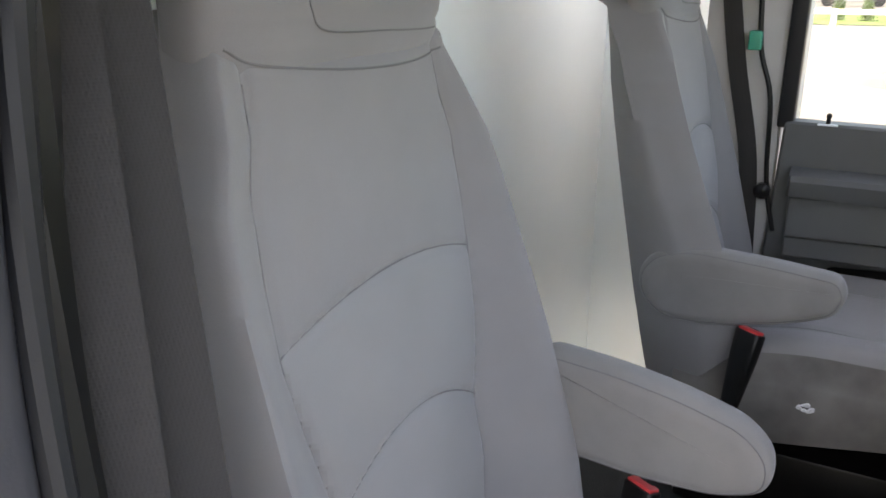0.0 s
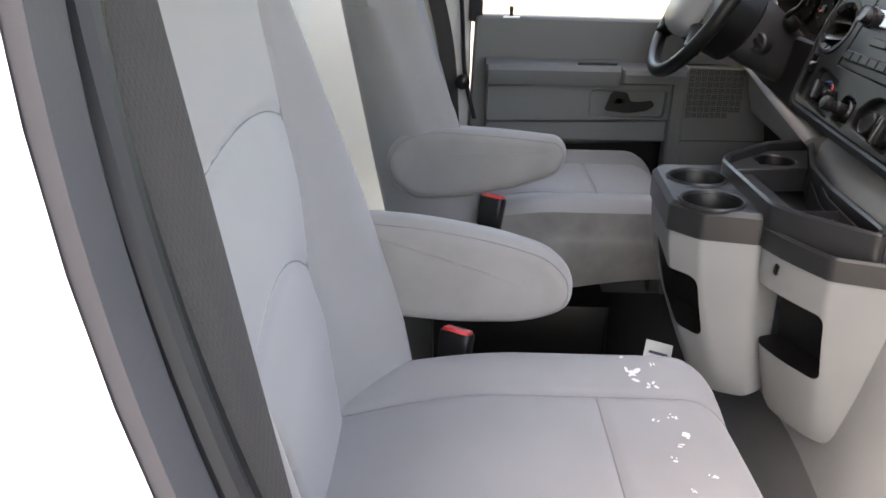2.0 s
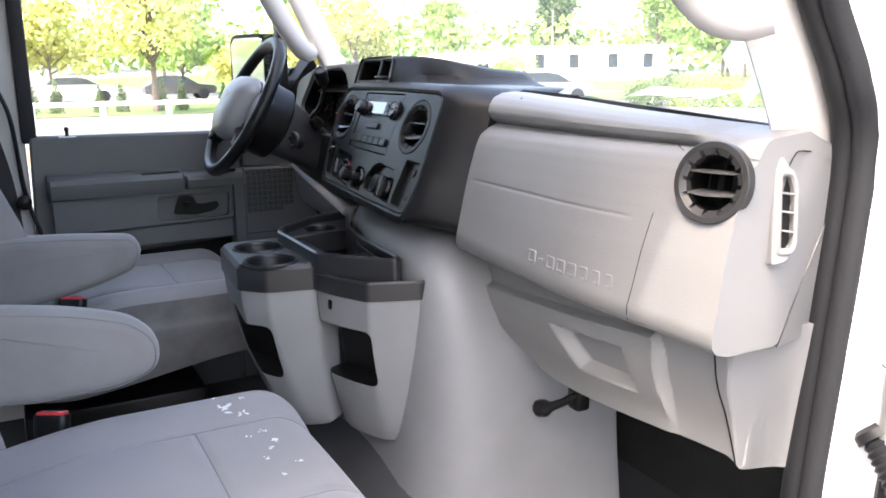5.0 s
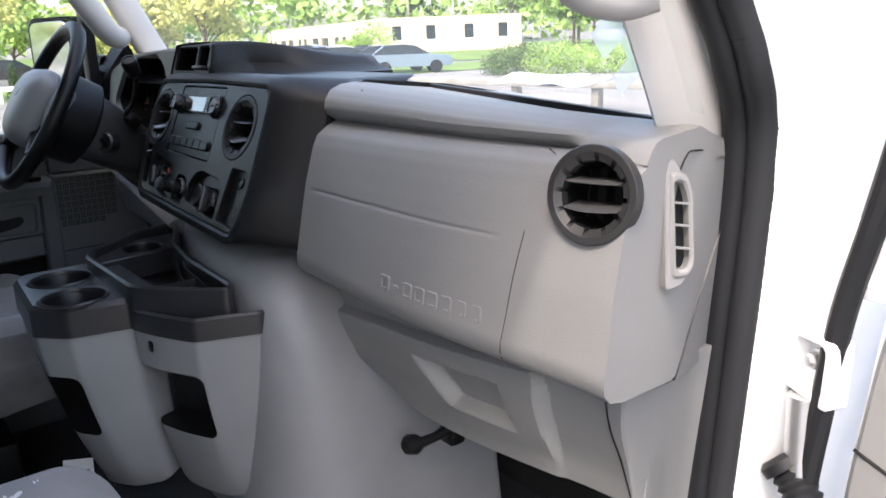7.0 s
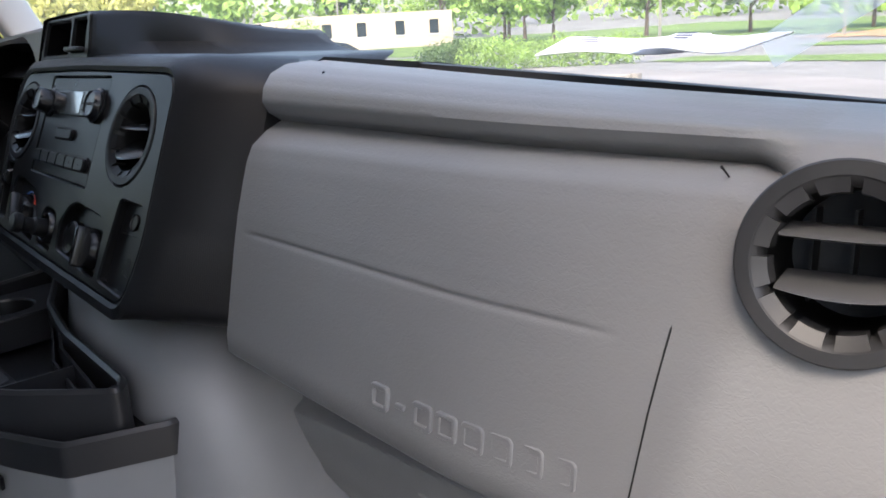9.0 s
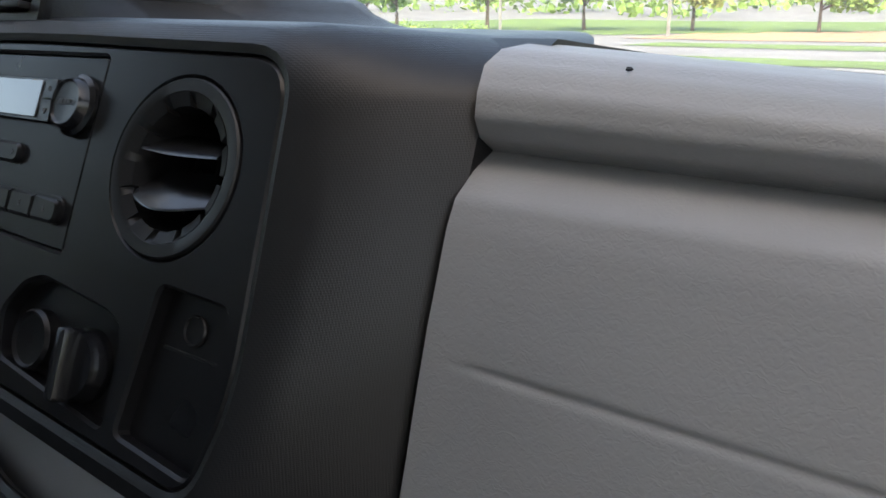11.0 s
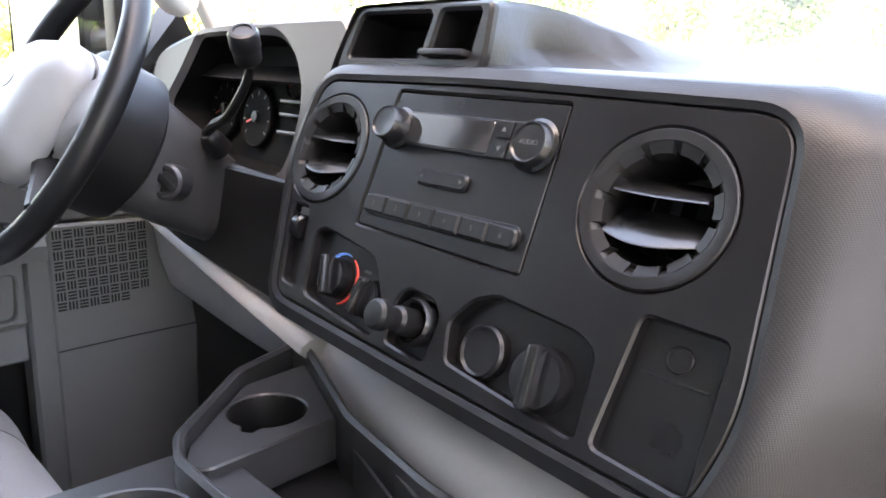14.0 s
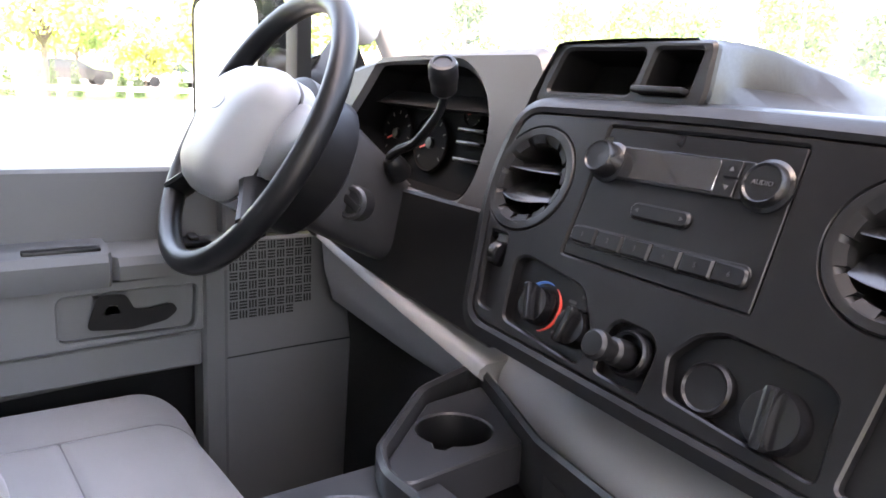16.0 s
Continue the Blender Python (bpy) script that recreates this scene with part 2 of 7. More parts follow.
def rounded(pts, r, n=4):
    """A polygon with its corners rounded by r (a number, or one per corner)."""
    out, m = [], len(pts)
    rs = r if isinstance(r, (list, tuple)) else [r] * m
    for i in range(m):
        p, q, s = Vector(pts[i - 1]), Vector(pts[i]), Vector(pts[(i + 1) % m])
        a, b = (p - q), (s - q)
        d = min(rs[i], a.length * 0.48, b.length * 0.48)
        u, v = q + a.normalized() * d, q + b.normalized() * d
        for k in range(n + 1):
            t = k / n
            w = u * (1 - t) ** 2 + q * 2 * t * (1 - t) + v * t * t
            out.append(tuple(w))
    return out


def shrink(loop, d):
    """The loop moved inwards by d (it runs anticlockwise)."""
    out, m = [], len(loop)
    for i in range(m):
        p, q, s = Vector(loop[i - 1]), Vector(loop[i]), Vector(loop[(i + 1) % m])
        a, b = (q - p), (s - q)
        a = a.normalized() if a.length > 1e-9 else Vector((0, 0))
        b = b.normalized() if b.length > 1e-9 else Vector((0, 0))
        t = a + b
        t = t.normalized() if t.length > 1e-9 else a
        out.append((q.x - t.y * d, q.y + t.x * d))
    return out


def plate(bm, m, outer, holes=(), depth=0.003, chamfer=0.001, back=True):
    """A plate with holes in the plane of m; its face looks along +z of m and it reaches depth below."""
    rims = []
    for loop, inward in [(outer, 1)] + [(h, -1) for h in holes]:
        front = shrink(loop, chamfer * inward)
        rows = [[bm.verts.new(m @ Vector((x, y, z))) for x, y in lp] for lp, z in ((front, 0), (loop, -chamfer), (loop, -depth))]
        for a, b in zip(rows, rows[1:]):
            for k in range(len(loop)):
                j = (k + 1) % len(loop)
                bm.faces.new((a[k], a[j], b[j], b[k]))
        rims.append((rows[0], rows[-1]))
    for side in (0, 1) if back else (0,):
        edges = []
        for r in rims:
            vs = r[side]
            edges += [bm.edges.get((vs[k], vs[(k + 1) % len(vs)])) for k in range(len(vs))]
        bmesh.ops.triangle_fill(bm, use_beauty=True, edges=edges)
    return bm


def loft(bm, rings, closed=True, caps=True):
    rows = [[bm.verts.new(p) for p in r] for r in rings]
    n = len(rows[0])
    for a, b in zip(rows, rows[1:]):
        for k in range(n if closed else n - 1):
            j = (k + 1) % n
            bm.faces.new((a[k], a[j], b[j], b[k]))
    if caps and closed:
        bm.faces.new(rows[0][::-1])
        bm.faces.new(rows[-1])
    return rows


def smooth_line(pts, n=8):
    """A Catmull-Rom line through the points."""
    ps = [Vector(p) for p in pts]
    ps = [ps[0] * 2 - ps[1]] + ps + [ps[-1] * 2 - ps[-2]]
    out = []
    for i in range(1, len(ps) - 2):
        a, b, c, d = ps[i - 1 : i + 3]
        for k in range(n):
            t = k / n
            out.append(0.5 * (2 * b + (c - a) * t + (2 * a - 5 * b + 4 * c - d) * t * t + (3 * b - a - 3 * c + d) * t ** 3))
    out.append(ps[-2])
    return out


def tube(bm, pts, r, n=10, flat=1.0, caps=True, up=(0, 0, 1)):
    """A tube along pts; r: a number or one per point; flat: its thickness against its width."""
    pts = [Vector(p) for p in pts]
    rings, up = [], Vector(up)
    for i, p in enumerate(pts):
        t = (pts[min(i + 1, len(pts) - 1)] - pts[max(i - 1, 0)]).normalized()
        s = t.cross(up)
        s = s.normalized() if s.length > 1e-6 else Vector((1, 0, 0))
        u = s.cross(t)
        rad = r[i] if isinstance(r, (list, tuple)) else r
        rings.append([p + s * (rad * math.cos(2 * math.pi * k / n)) + u * (rad * flat * math.sin(2 * math.pi * k / n)) for k in range(n)])
    loft(bm, rings, True, caps)
    return bm


def block(bm, size, m=Matrix(), bevel=0.004, seg=2):
    got = bmesh.ops.create_cube(bm, size=1.0, matrix=m @ Matrix.Diagonal((*size, 1)))
    if bevel:
        es = {e for v in got["verts"] for e in v.link_edges}
        bmesh.ops.bevel(bm, geom=list(es), offset=bevel, segments=seg, profile=0.5, affect="EDGES", clamp_overlap=True)
    return bm


def at(x, y, z, rx=0, ry=0, rz=0):
    return pose(x, y, z, rx, ry, rz)


def lathe(bm, m, profile, n=32, sy=1.0, hollow=False):
    """profile: (radius, height) turned about z of m; hollow: open at its first end."""
    rings = [[m @ Vector((r * math.cos(2 * math.pi * k / n), r * sy * math.sin(2 * math.pi * k / n), h)) for k in range(n)] for r, h in profile]
    rows = loft(bm, rings, True, not hollow)
    if hollow:
        bm.faces.new(rows[-1])
    return bm


def prism(bm, m, loop, depth, bevel=0.0):
    """A solid of that outline, from z = 0 down to -depth of m, its upper rim rounded."""
    rows = []
    steps = ((bevel, 0), (bevel * 0.3, -bevel * 0.3), (0, -bevel)) if bevel else ((0, 0),)
    for d, z in steps:
        rows.append([m @ Vector((x, y, z)) for x, y in (shrink(loop, d) if d else loop)])
    rows.append([m @ Vector((x, y, -depth)) for x, y in loop])
    loft(bm, rows, True, True)
    return bm


def B():
    return bmesh.new()


def lerp(a, b, t):
    return a + (b - a) * t


def step(a, b, x):
    t = min(1, max(0, (x - a) / (b - a)))
    return t * t * (3 - 2 * t)


def table(rows, x):
    """Values between rows of (x, value...), smoothly."""
    if x <= rows[0][0]:
        return rows[0][1:]
    for p, q in zip(rows, rows[1:]):
        if x <= q[0]:
            t = (x - p[0]) / (q[0] - p[0])
            return tuple(lerp(u, v, t) for u, v in zip(p[1:], q[1:]))
    return rows[-1][1:]

# ---- the cab's shell ----
FLOOR = 0.66
CX = -0.93        # the cab's centre line
bm = B()
block(bm, (1.86, 2.2, 0.06), at(-0.93, 0.05, FLOOR - 0.03), 0.01)
cab_floor = setting("floor", bm, CARPET, "black vinyl covered cab floor", "floor")

bm = B()
block(bm, (3.2, 0.012, 2.3), at(-1.0, -0.812, 1.45), 0.002)
setting("wall_bulkhead", bm, PANEL, "smooth pale translucent white bulkhead panel behind the seats", "wall")

bm = B()
rows = []
for k in range(9):
    x = lerp(-1.95, 0.06, k / 8)
    arch = 0.05 * (1 - ((x - CX) / 1.0) ** 2)
    rows.append([(x, -0.83, 2.18 + arch), (x, 0.1, 2.18 + arch), (x, 0.28, 2.13 + arch), (x, 0.28, 2.19 + arch), (x, 0.1, 2.25 + arch), (x, -0.83, 2.25 + arch)])
loft(bm, rows)
setting("ceiling", bm, TRIM, "light grey cab headliner", "ceiling")

# front bulkhead under the dash and the footwells
bm = B()
block(bm, (1.9, 0.05, 0.83), at(-0.93, 1.08, 1.04), 0.005)
setting("wall_firewall", bm, CARPET, "dark firewall behind the dashboard", "wall")

# nose of the truck, white bonnet below the windscreen
bm = B()
rows = []
for k in range(13):
    x = lerp(-1.86, 0.0, k / 12)
    d = abs(x - CX) / 0.93
    top = 1.47 - 0.05 * d * d
    rows.append([(x, 1.10, 0.9), (x, 1.10, top), (x, 1.5, top - 0.10), (x, 1.85, top - 0.25), (x, 1.95, top - 0.4), (x, 1.95, 0.6), (x, 1.2, 0.6)])
loft(bm, rows)
setting("bonnet", bm, WHITE, "white painted bonnet of the truck", "bonnet")

# windscreen, bent glass
def screen_base(x):
    d = (x - CX) / 0.88
    return 0.93 - (0.27 if d > 0 else 0.15) * abs(d) ** 2.2

def screen_top(x):
    return screen_base(x) - 0.34

bm = B()
rows = []
for k in range(25):
    x = lerp(-1.82, -0.055, k / 24)
    yb, yt = screen_base(x), screen_top(x)
    rows.append([(x, lerp(yb, yt, s / 6), lerp(1.55, 2.20, s / 6)) for s in range(7)])
loft(bm, rows, False, False)
ws = setting("window_windscreen", bm, SCREEN, "bent clear windscreen glass with a pale glare haze mixed in", "window")
ws.visible_shadow = False


def screen_at(x, z, off=0.0):
    """A place on the windscreen."""
    return Vector((x, lerp(screen_base(x), screen_top(x), (z - 1.55) / 0.65) - off, z))


# clear film patches left on the inside of the glass
for k, quad in enumerate((((-0.274, 1.602), (-0.203, 1.626), (-0.150, 1.690), (-0.288, 1.632)), ((-0.255, 1.556), (-0.111, 1.615), (-0.123, 1.636), (-0.266, 1.578)), ((-0.195, 1.604), (-0.136, 1.629), (-0.150, 1.655), (-0.205, 1.628)))):
    film = thing("window_film", screen_at(*quad[0], 0.004), "torn clear film patch on the windscreen glass", "film", "film patches")
    bm = B()
    rows = []
    for i in range(9):
        a, b = [lerp(u, v, i / 8) for u, v in zip(quad[0], quad[1])], [lerp(u, v, i / 8) for u, v in zip(quad[3], quad[2])]
        rows.append([screen_at(lerp(a[0], b[0], j / 8), lerp(a[1], b[1], j / 8), 0.004 + 0.003 * k) for j in range(9)])
    loft(bm, rows, False, False)
    part("sheet", bm, FILM, film)
bm = B()
rows = []
for k in range(25):
    x = lerp(-0.86, -0.105, k / 24)
    u = max(0.0, (x + 0.86) / 0.755)
    y, z = lerp(0.775, 0.700, u ** 1.6), 1.574 - 0.038 * u
    rows.append([(x, y, z), (x, y + 0.006, z + 0.001), (x, y + 0.03, z - 0.004), (x, y + 0.03, z - 0.05), (x, y, z - 0.05)])
loft(bm, rows)
setting("trim_windscreen", bm, RUBBER, "black rubber strip along the windscreen base", "trim")


def pillar(name, mirror, dy, z0):
    def mx(x):
        return 2 * CX - x if mirror else x
    bm = B()
    rows = []
    for k in range(17):
        z = lerp(z0, 2.20, k / 16)
        t = max(0.0, (z - 1.505) / 0.695)
        x, y = lerp(-0.055, -0.085, t) - (0.0 if mirror else 0.046), 0.700 - 0.52 * (max(z, 1.50) - 1.52) + dy
        w = 0.034 + 0.012 * t if mirror else 0.026 + 0.008 * t
        x -= (0.006 if not mirror else 0.036) * (1 - step(1.50, 1.64, z))
        if not mirror:
            x -= 0.024 * (1 - step(1.485, 1.535, z))
            y += 0.020 * (1 - step(1.485, 1.535, z))
        rows.append([(mx(x + a * w), y + b, z) for a, b in (((-0.45, -0.012), (-0.35, -0.030), (0.0, -0.038), (0.45, -0.018), (0.9, 0.012), (1.1, 0.040), (0.6, 0.06), (-0.4, 0.03)) if not mirror else ((-1.7, -0.028), (-1.5, -0.040), (-0.9, -0.046), (0.2, -0.02), (0.9, 0.012), (1.1, 0.040), (0.6, 0.06), (-1.2, 0.03)))])
    loft(bm, rows)
    return setting(name, bm, TRIM, "light grey windscreen pillar trim", "trim", 60)

pillar("trim_pillar_passenger", False, 0.0, 1.30)
pillar("trim_pillar_driver", True, 0.05, 1.50)


def grab_handle(mirror, dy):
    def mx(x):
        return 2 * CX - x if mirror else x + 0.052
    h = thing("grab_handle", (mx(-0.12), 0.55 + dy, 1.68), "light grey padded grab handle on the windscreen pillar", "grab handle", "grab handles")
    bm = B()
    pts = smooth_line([(mx(-0.095), 0.565 + dy, 1.675), (mx(-0.125), 0.540 + dy, 1.672), (mx(-0.150), 0.505 + dy, 1.70), (mx(-0.160), 0.44 + dy, 1.80), (mx(-0.16), 0.38 + dy, 1.92), (mx(-0.12), 0.36 + dy, 2.0)], 6)
    n = len(pts)
    tube(bm, pts, [0.024 + 0.006 * math.sin(math.pi * i / (n - 1)) for i in range(n)], 12)
    part("grip", bm, TRIM, h)

grab_handle(False, 0.0)
grab_handle(True, 0.05)

# passenger doorway: rear jamb, rubber seals, painted metal
S0, S1 = Vector((0.072, -0.255, 1.0)), Vector((-0.076, -0.408, 1.80))
F0, F1 = Vector((0.086, -0.285, 1.0)), Vector((0.008, -0.405, 1.80))
DOWN, UP2 = S0 + (S0 - S1) * 0.45, S1 + (S1 - S0) * 0.45
OUT = Vector((0.42, -0.90, 0)).normalized()


def bow(p):
    """The jamb bows backwards in the middle."""
    return p - Vector((0, max(-0.03, 0.012 * (1 - ((p.z - 1.58) / 0.15) ** 2)), 0))


def along(t):
    return bow(DOWN.lerp(UP2, t))


def flange(t):
    return bow((F0 + (F0 - F1) * 0.45).lerp(F1 + (F1 - F0) * 0.45, t))


bm = B()
rows = []
for k in range(49):
    p, f = along(k / 48), flange(k / 48)
    q = p.lerp(f, 0.36)
    rows.append([q - OUT * 0.002, q + Vector((0.005, 0.006, 0)), q.lerp(f, 0.15) + Vector((0.008, 0.010, 0)), q.lerp(f, 0.85) + Vector((0.008, 0.010, 0)), f, f + OUT * 0.02 + Vector((-0.03, -0.01, 0)), q + Vector((-0.03, -0.04, 0))])
loft(bm, rows)
setting("trim_jamb_flange", bm, PILLARGREY, "faded grey rubber flange along the rear door jamb", "trim", 60)
# black tube set behind flange and seal to darken the gap between them
bm = B()
tube(bm, [along(k / 48).lerp(flange(k / 48), 0.25) + Vector((-0.020, -0.012, 0)) for k in range(49)], 0.020, 8)
setting("trim_jamb_gap", bm, BLACK, "black tube behind the dark gap between flange and door seal", "trim")
bm = B()
pts = [along(k / 640).lerp(flange(k / 640), 0.16) for k in range(641)]
tube(bm, [p + Vector((0.002, 0.003, 0)) for p in pts], [0.0105 + 0.00035 * (i % 2) for i in range(641)], 10)
setting("trim_jamb_seal", bm, RUBBER, "black ribbed rubber door seal", "trim", 25)
bm = B()
rows = []
for k in range(25):
    p = flange(k / 24) + OUT * 0.002
    rows.append([p, p + OUT * 0.04 + Vector((0.026, 0.0, 0)), p + OUT * 0.5 + Vector((-0.03, 0, 0)), p + OUT * 0.5 + Vector((-0.3, 0, 0)), p + OUT * 0.04 + Vector((-0.1, -0.06, 0))])
loft(bm, rows)
setting("trim_jamb_body", bm, WHITE, "white painted body side behind the door opening", "body panel")

# front seal of the doorway, and the painted hinge pillar
A_SEAL = smooth_line([(-0.165, 0.80, 0.66), (-0.132, 0.775, 1.0), (-0.106, 0.762, 1.25), (-0.082, 0.748, 1.50), (-0.068, 0.700, 1.60), (-0.071, 0.655, 1.68), (-0.072, 0.555, 1.84), (-0.07, 0.42, 2.10)], 40)
bm = B()
tube(bm, [p + Vector((0.012, 0, 0)) for p in A_SEAL], 0.017, 20)
setting("trim_front_seal", bm, RUBBER, "black rubber seal round the front of the door opening", "trim")
bm = B()
tube(bm, [p + Vector((0.040, 0.004, 0)) for p in A_SEAL], [0.017 + 0.0006 * (i % 2) for i in range(len(A_SEAL))], 20, 1.0)
setting("trim_front_seal_ribbed", bm, SEALGREY, "ribbed grey rubber lip of the door seal", "trim")
bm = B()
rows = []
for p in A_SEAL[::16]:
    rows.append([p + Vector(v) for v in ((0.052, 0.0, 0), (0.075, 0.015, 0), (0.088, 0.07, 0), (0.095, 0.14, 0), (0.10, 0.32, 0), (0.02, 0.34, 0), (0.02, 0.05, 0))])
loft(bm, rows)
setting("trim_hinge_pillar", bm, WHITE, "white painted hinge pillar of the door opening", "body panel")

# roof rail over the passenger doorway, and the driver's side of the shell
bm = B()
tube(bm, smooth_line([(-0.05, 0.42, 2.10), (-0.05, 0.30, 2.06), (-0.05, 0.0, 2.02), (-0.06, -0.4, 2.02), (-0.08, -0.82, 2.02)], 6), 0.05, 10)
setting("trim_roof_rail", bm, WHITE, "white painted rail over the door opening", "body panel")
bm_rear = B()
block(bm_rear, (0.012, 0.61, 2.3), at(-2.50, -0.50, 1.45), 0.002)
bm = B()
block(bm, (0.62, 0.03, 1.6), at(-2.22, -0.19, 1.42), 0.005)
block(bm, (0.06, 0.20, 1.6), at(-1.93, -0.27, 1.42), 0.01)
setting("wall_driver_rear", bm_rear, PANEL, "pale white panel at the end of the bulkhead", "wall")
setting("wall_driver_side", bm, TRIM, "grey trimmed side wall behind the driver door", "wall")
bm = B()
block(bm, (0.05, 1.1, 0.12), at(-1.92, 0.36, 2.16), 0.01)
setting("trim_roof_rail_driver", bm, TRIM, "grey roof rail over the driver door", "trim")
bm = B()
block(bm, (0.05, 0.62, 1.0), at(-1.92, 0.95, 1.0), 0.01)
setting("wall_driver_front", bm, CARPET, "dark carpeted kick panel before the driver door", "wall")
bm = B()
block(bm, (0.10, 0.7, 0.06), at(-0.03, 0.25, FLOOR - 0.02), 0.01)
setting("trim_sill", bm, CAP, "dark plastic door sill", "trim")

# ---- dashboard ----
dash = thing("dashboard", (-0.93, 0.75, 1.3), "grey grained plastic van dashboard with charcoal centre panel", "dashboard")


def face_y(z):
    """How far back the padded face lies at a height."""
    return table([(1.25, 0.512), (1.30, 0.509), (1.34, 0.512), (1.37, 0.517), (1.42, 0.527), (1.47, 0.540), (1.52, 0.556), (1.55, 0.572), (1.568, 0.596), (1.578, 0.635), (1.60, 0.70)], z)[0]


def seam_x(z):
    """Where the padded half meets the charcoal housing."""
    return table([(1.27, -0.712), (1.32, -0.699), (1.39, -0.695), (1.455, -0.692), (1.51, -0.692), (1.55, -0.690), (1.575, -0.697), (1.60, -0.70)], z)[0]


def roll_out(x):
    """How far the grab roll over the glove box stands proud; it ends at the shut line."""
    return 1 - step(-0.202, -0.180, x)


def dash_ring(x):
    """The padded passenger half in section, from the screen round the roll and the glove box to below."""
    t = (x + 0.70) / 0.70
    low = lerp(1.283, 1.256, min(1, max(0, (x + 0.70) / 0.62)))
    q = max(0.0, (x + 0.095) / 0.095)
    c = min(1.0, q / 0.5)
    turn = 1 - (1 - c ** 2.2) ** (1 / 2.2)
    back = 0.028 * step(-0.42, -0.08, x)
    fall = 0.022 * t
    p = roll_out(x)
    pts = [(0.96 - 0.20 * t, 1.50), (0.96 - 0.20 * t, 1.538 - 0.046 * t), (0.70, 1.567 - 0.046 * t)]
    for a, b, c, f in ((0.640, 1.576, 0.655, 1.574), (0.605, 1.5735, 0.628, 1.570), (0.585, 1.566, 0.606, 1.562), (0.573, 1.553, 0.590, 1.550), (0.570, 1.540, 0.580, 1.538), (0.576, 1.529, 0.572, 1.526), (0.590, 1.520, 0.566, 1.515)):
        zz = lerp(f, b, p)
        pts.append((lerp(c, a, p) + back, zz - lerp(0.012, 0.046, step(1.53, 1.58, zz)) * t))
    for a, z in ((0.572, 1.512), (0.555, 1.500), (0.547, 1.485), (0.540, 1.465), (0.531, 1.435), (0.524, 1.405), (0.518, 1.375)):
        zz = z if x < -0.2 else z - fall * 0.3
        pts.append((a + back, zz))
    pts += [(0.511 + back, low + 0.055), (0.507 + back, low + 0.032), (0.509 + back, low + 0.014), (0.518 + back, low + 0.004), (0.535 + back, low), (0.66, low - 0.006)]
    out = []
    for y, z in pts:
        k = (min(x, -0.095) + 0.705) / 0.705
        yy = max(y, min(y + 0.052 * turn, 0.75))
        if q > 0.5:
            yy = lerp(yy, max(yy, 0.75), 2 * q - 1)
        rear = max(0.0, yy - 0.60)
        xx = min(lerp(seam_x(z), 0.0, k) + 0.037 * c, -0.058 - 0.135 * rear - (0.03 + 0.4 * rear) * max(0.0, 1.5 - z))
        out.append((xx, yy, z - 0.026 * turn * step(1.495, 1.525, z)))
    return out


def finer(pts):
    """More points on the face, and the pressed line across the glove box."""
    out = []
    for i, (p, q) in enumerate(zip(pts, pts[1:])):
        m = 3 if 2 < i < 10 else 1 if i > 17 or i < 3 else 24 if i == 14 else 4
        out += [tuple(lerp(a, b, j / m) for a, b in zip(p, q)) for j in range(m)]
    res = []
    for x, y, z in out + [pts[-1]]:
        mid = 1.4200 - 0.0055 * min(1, max(0, (x + 0.64) / 0.396))
        if y < 0.60:
            y += 0.0019 * math.exp(-((z - mid) / 0.0023) ** 2) * step(-0.645, -0.636, x) * (1 - step(-0.249, -0.240, x))
        res.append((x, y, z))
    return res


VP = Matrix.Translation((-0.115, 0.553, 1.4745)) @ Matrix.Rotation(radians(13), 4, "Z") @ Matrix(((1, 0, 0, 0), (0, 0.16, -0.987, 0), (0, 0.987, 0.16, 0), (0, 0, 0, 1)))
bm = B()
xs = [-0.705 + 0.0125 * k for k in range(42)] + [-0.648, -0.644, -0.640, -0.636, -0.250, -0.246, -0.241, -0.238] + [-0.18 + 0.004 * k for k in range(24)] + [-0.095, -0.09, -0.085, -0.08, -0.075, -0.07, -0.066, -0.062, -0.058, -0.055, -0.052, -0.049, -0.047, -0.0455, -0.044, -0.043, -0.0425, -0.036, -0.028, -0.019, -0.010, -0.002]
loft(bm, [finer(dash_ring(x)) for x in sorted(set(xs))])
# the hole for the round vent
inv = VP.inverted()
cut = [f for f in bm.faces if (lambda c: math.hypot(c.x, c.y) < 0.0465 and abs(c.z) < 0.08)(inv @ f.calc_center_median())]
bmesh.ops.delete(bm, geom=cut, context="FACES")
pad = part("passenger_pad", bm, GREY, dash, "mid grey grained passenger dashboard", 50)


def groove(name, pts, r, mat, owner):
    bm = B()
    tube(bm, pts, r, 6)
    return part(name, bm, mat, owner)


def on_face(x, z, out=0.0):
    """A place on the padded face."""
    ring_pts = dash_ring(x)
    for (_, y0, z0), (_, y1, z1) in zip(ring_pts[9:], ring_pts[10:]):
        if z1 <= z <= z0:
            return Vector((x, lerp(y0, y1, (z0 - z) / max(1e-6, z0 - z1)) - out, z))
    return Vector((x, face_y(z) + 0.028 * step(-0.42, -0.08, x) - out, z))


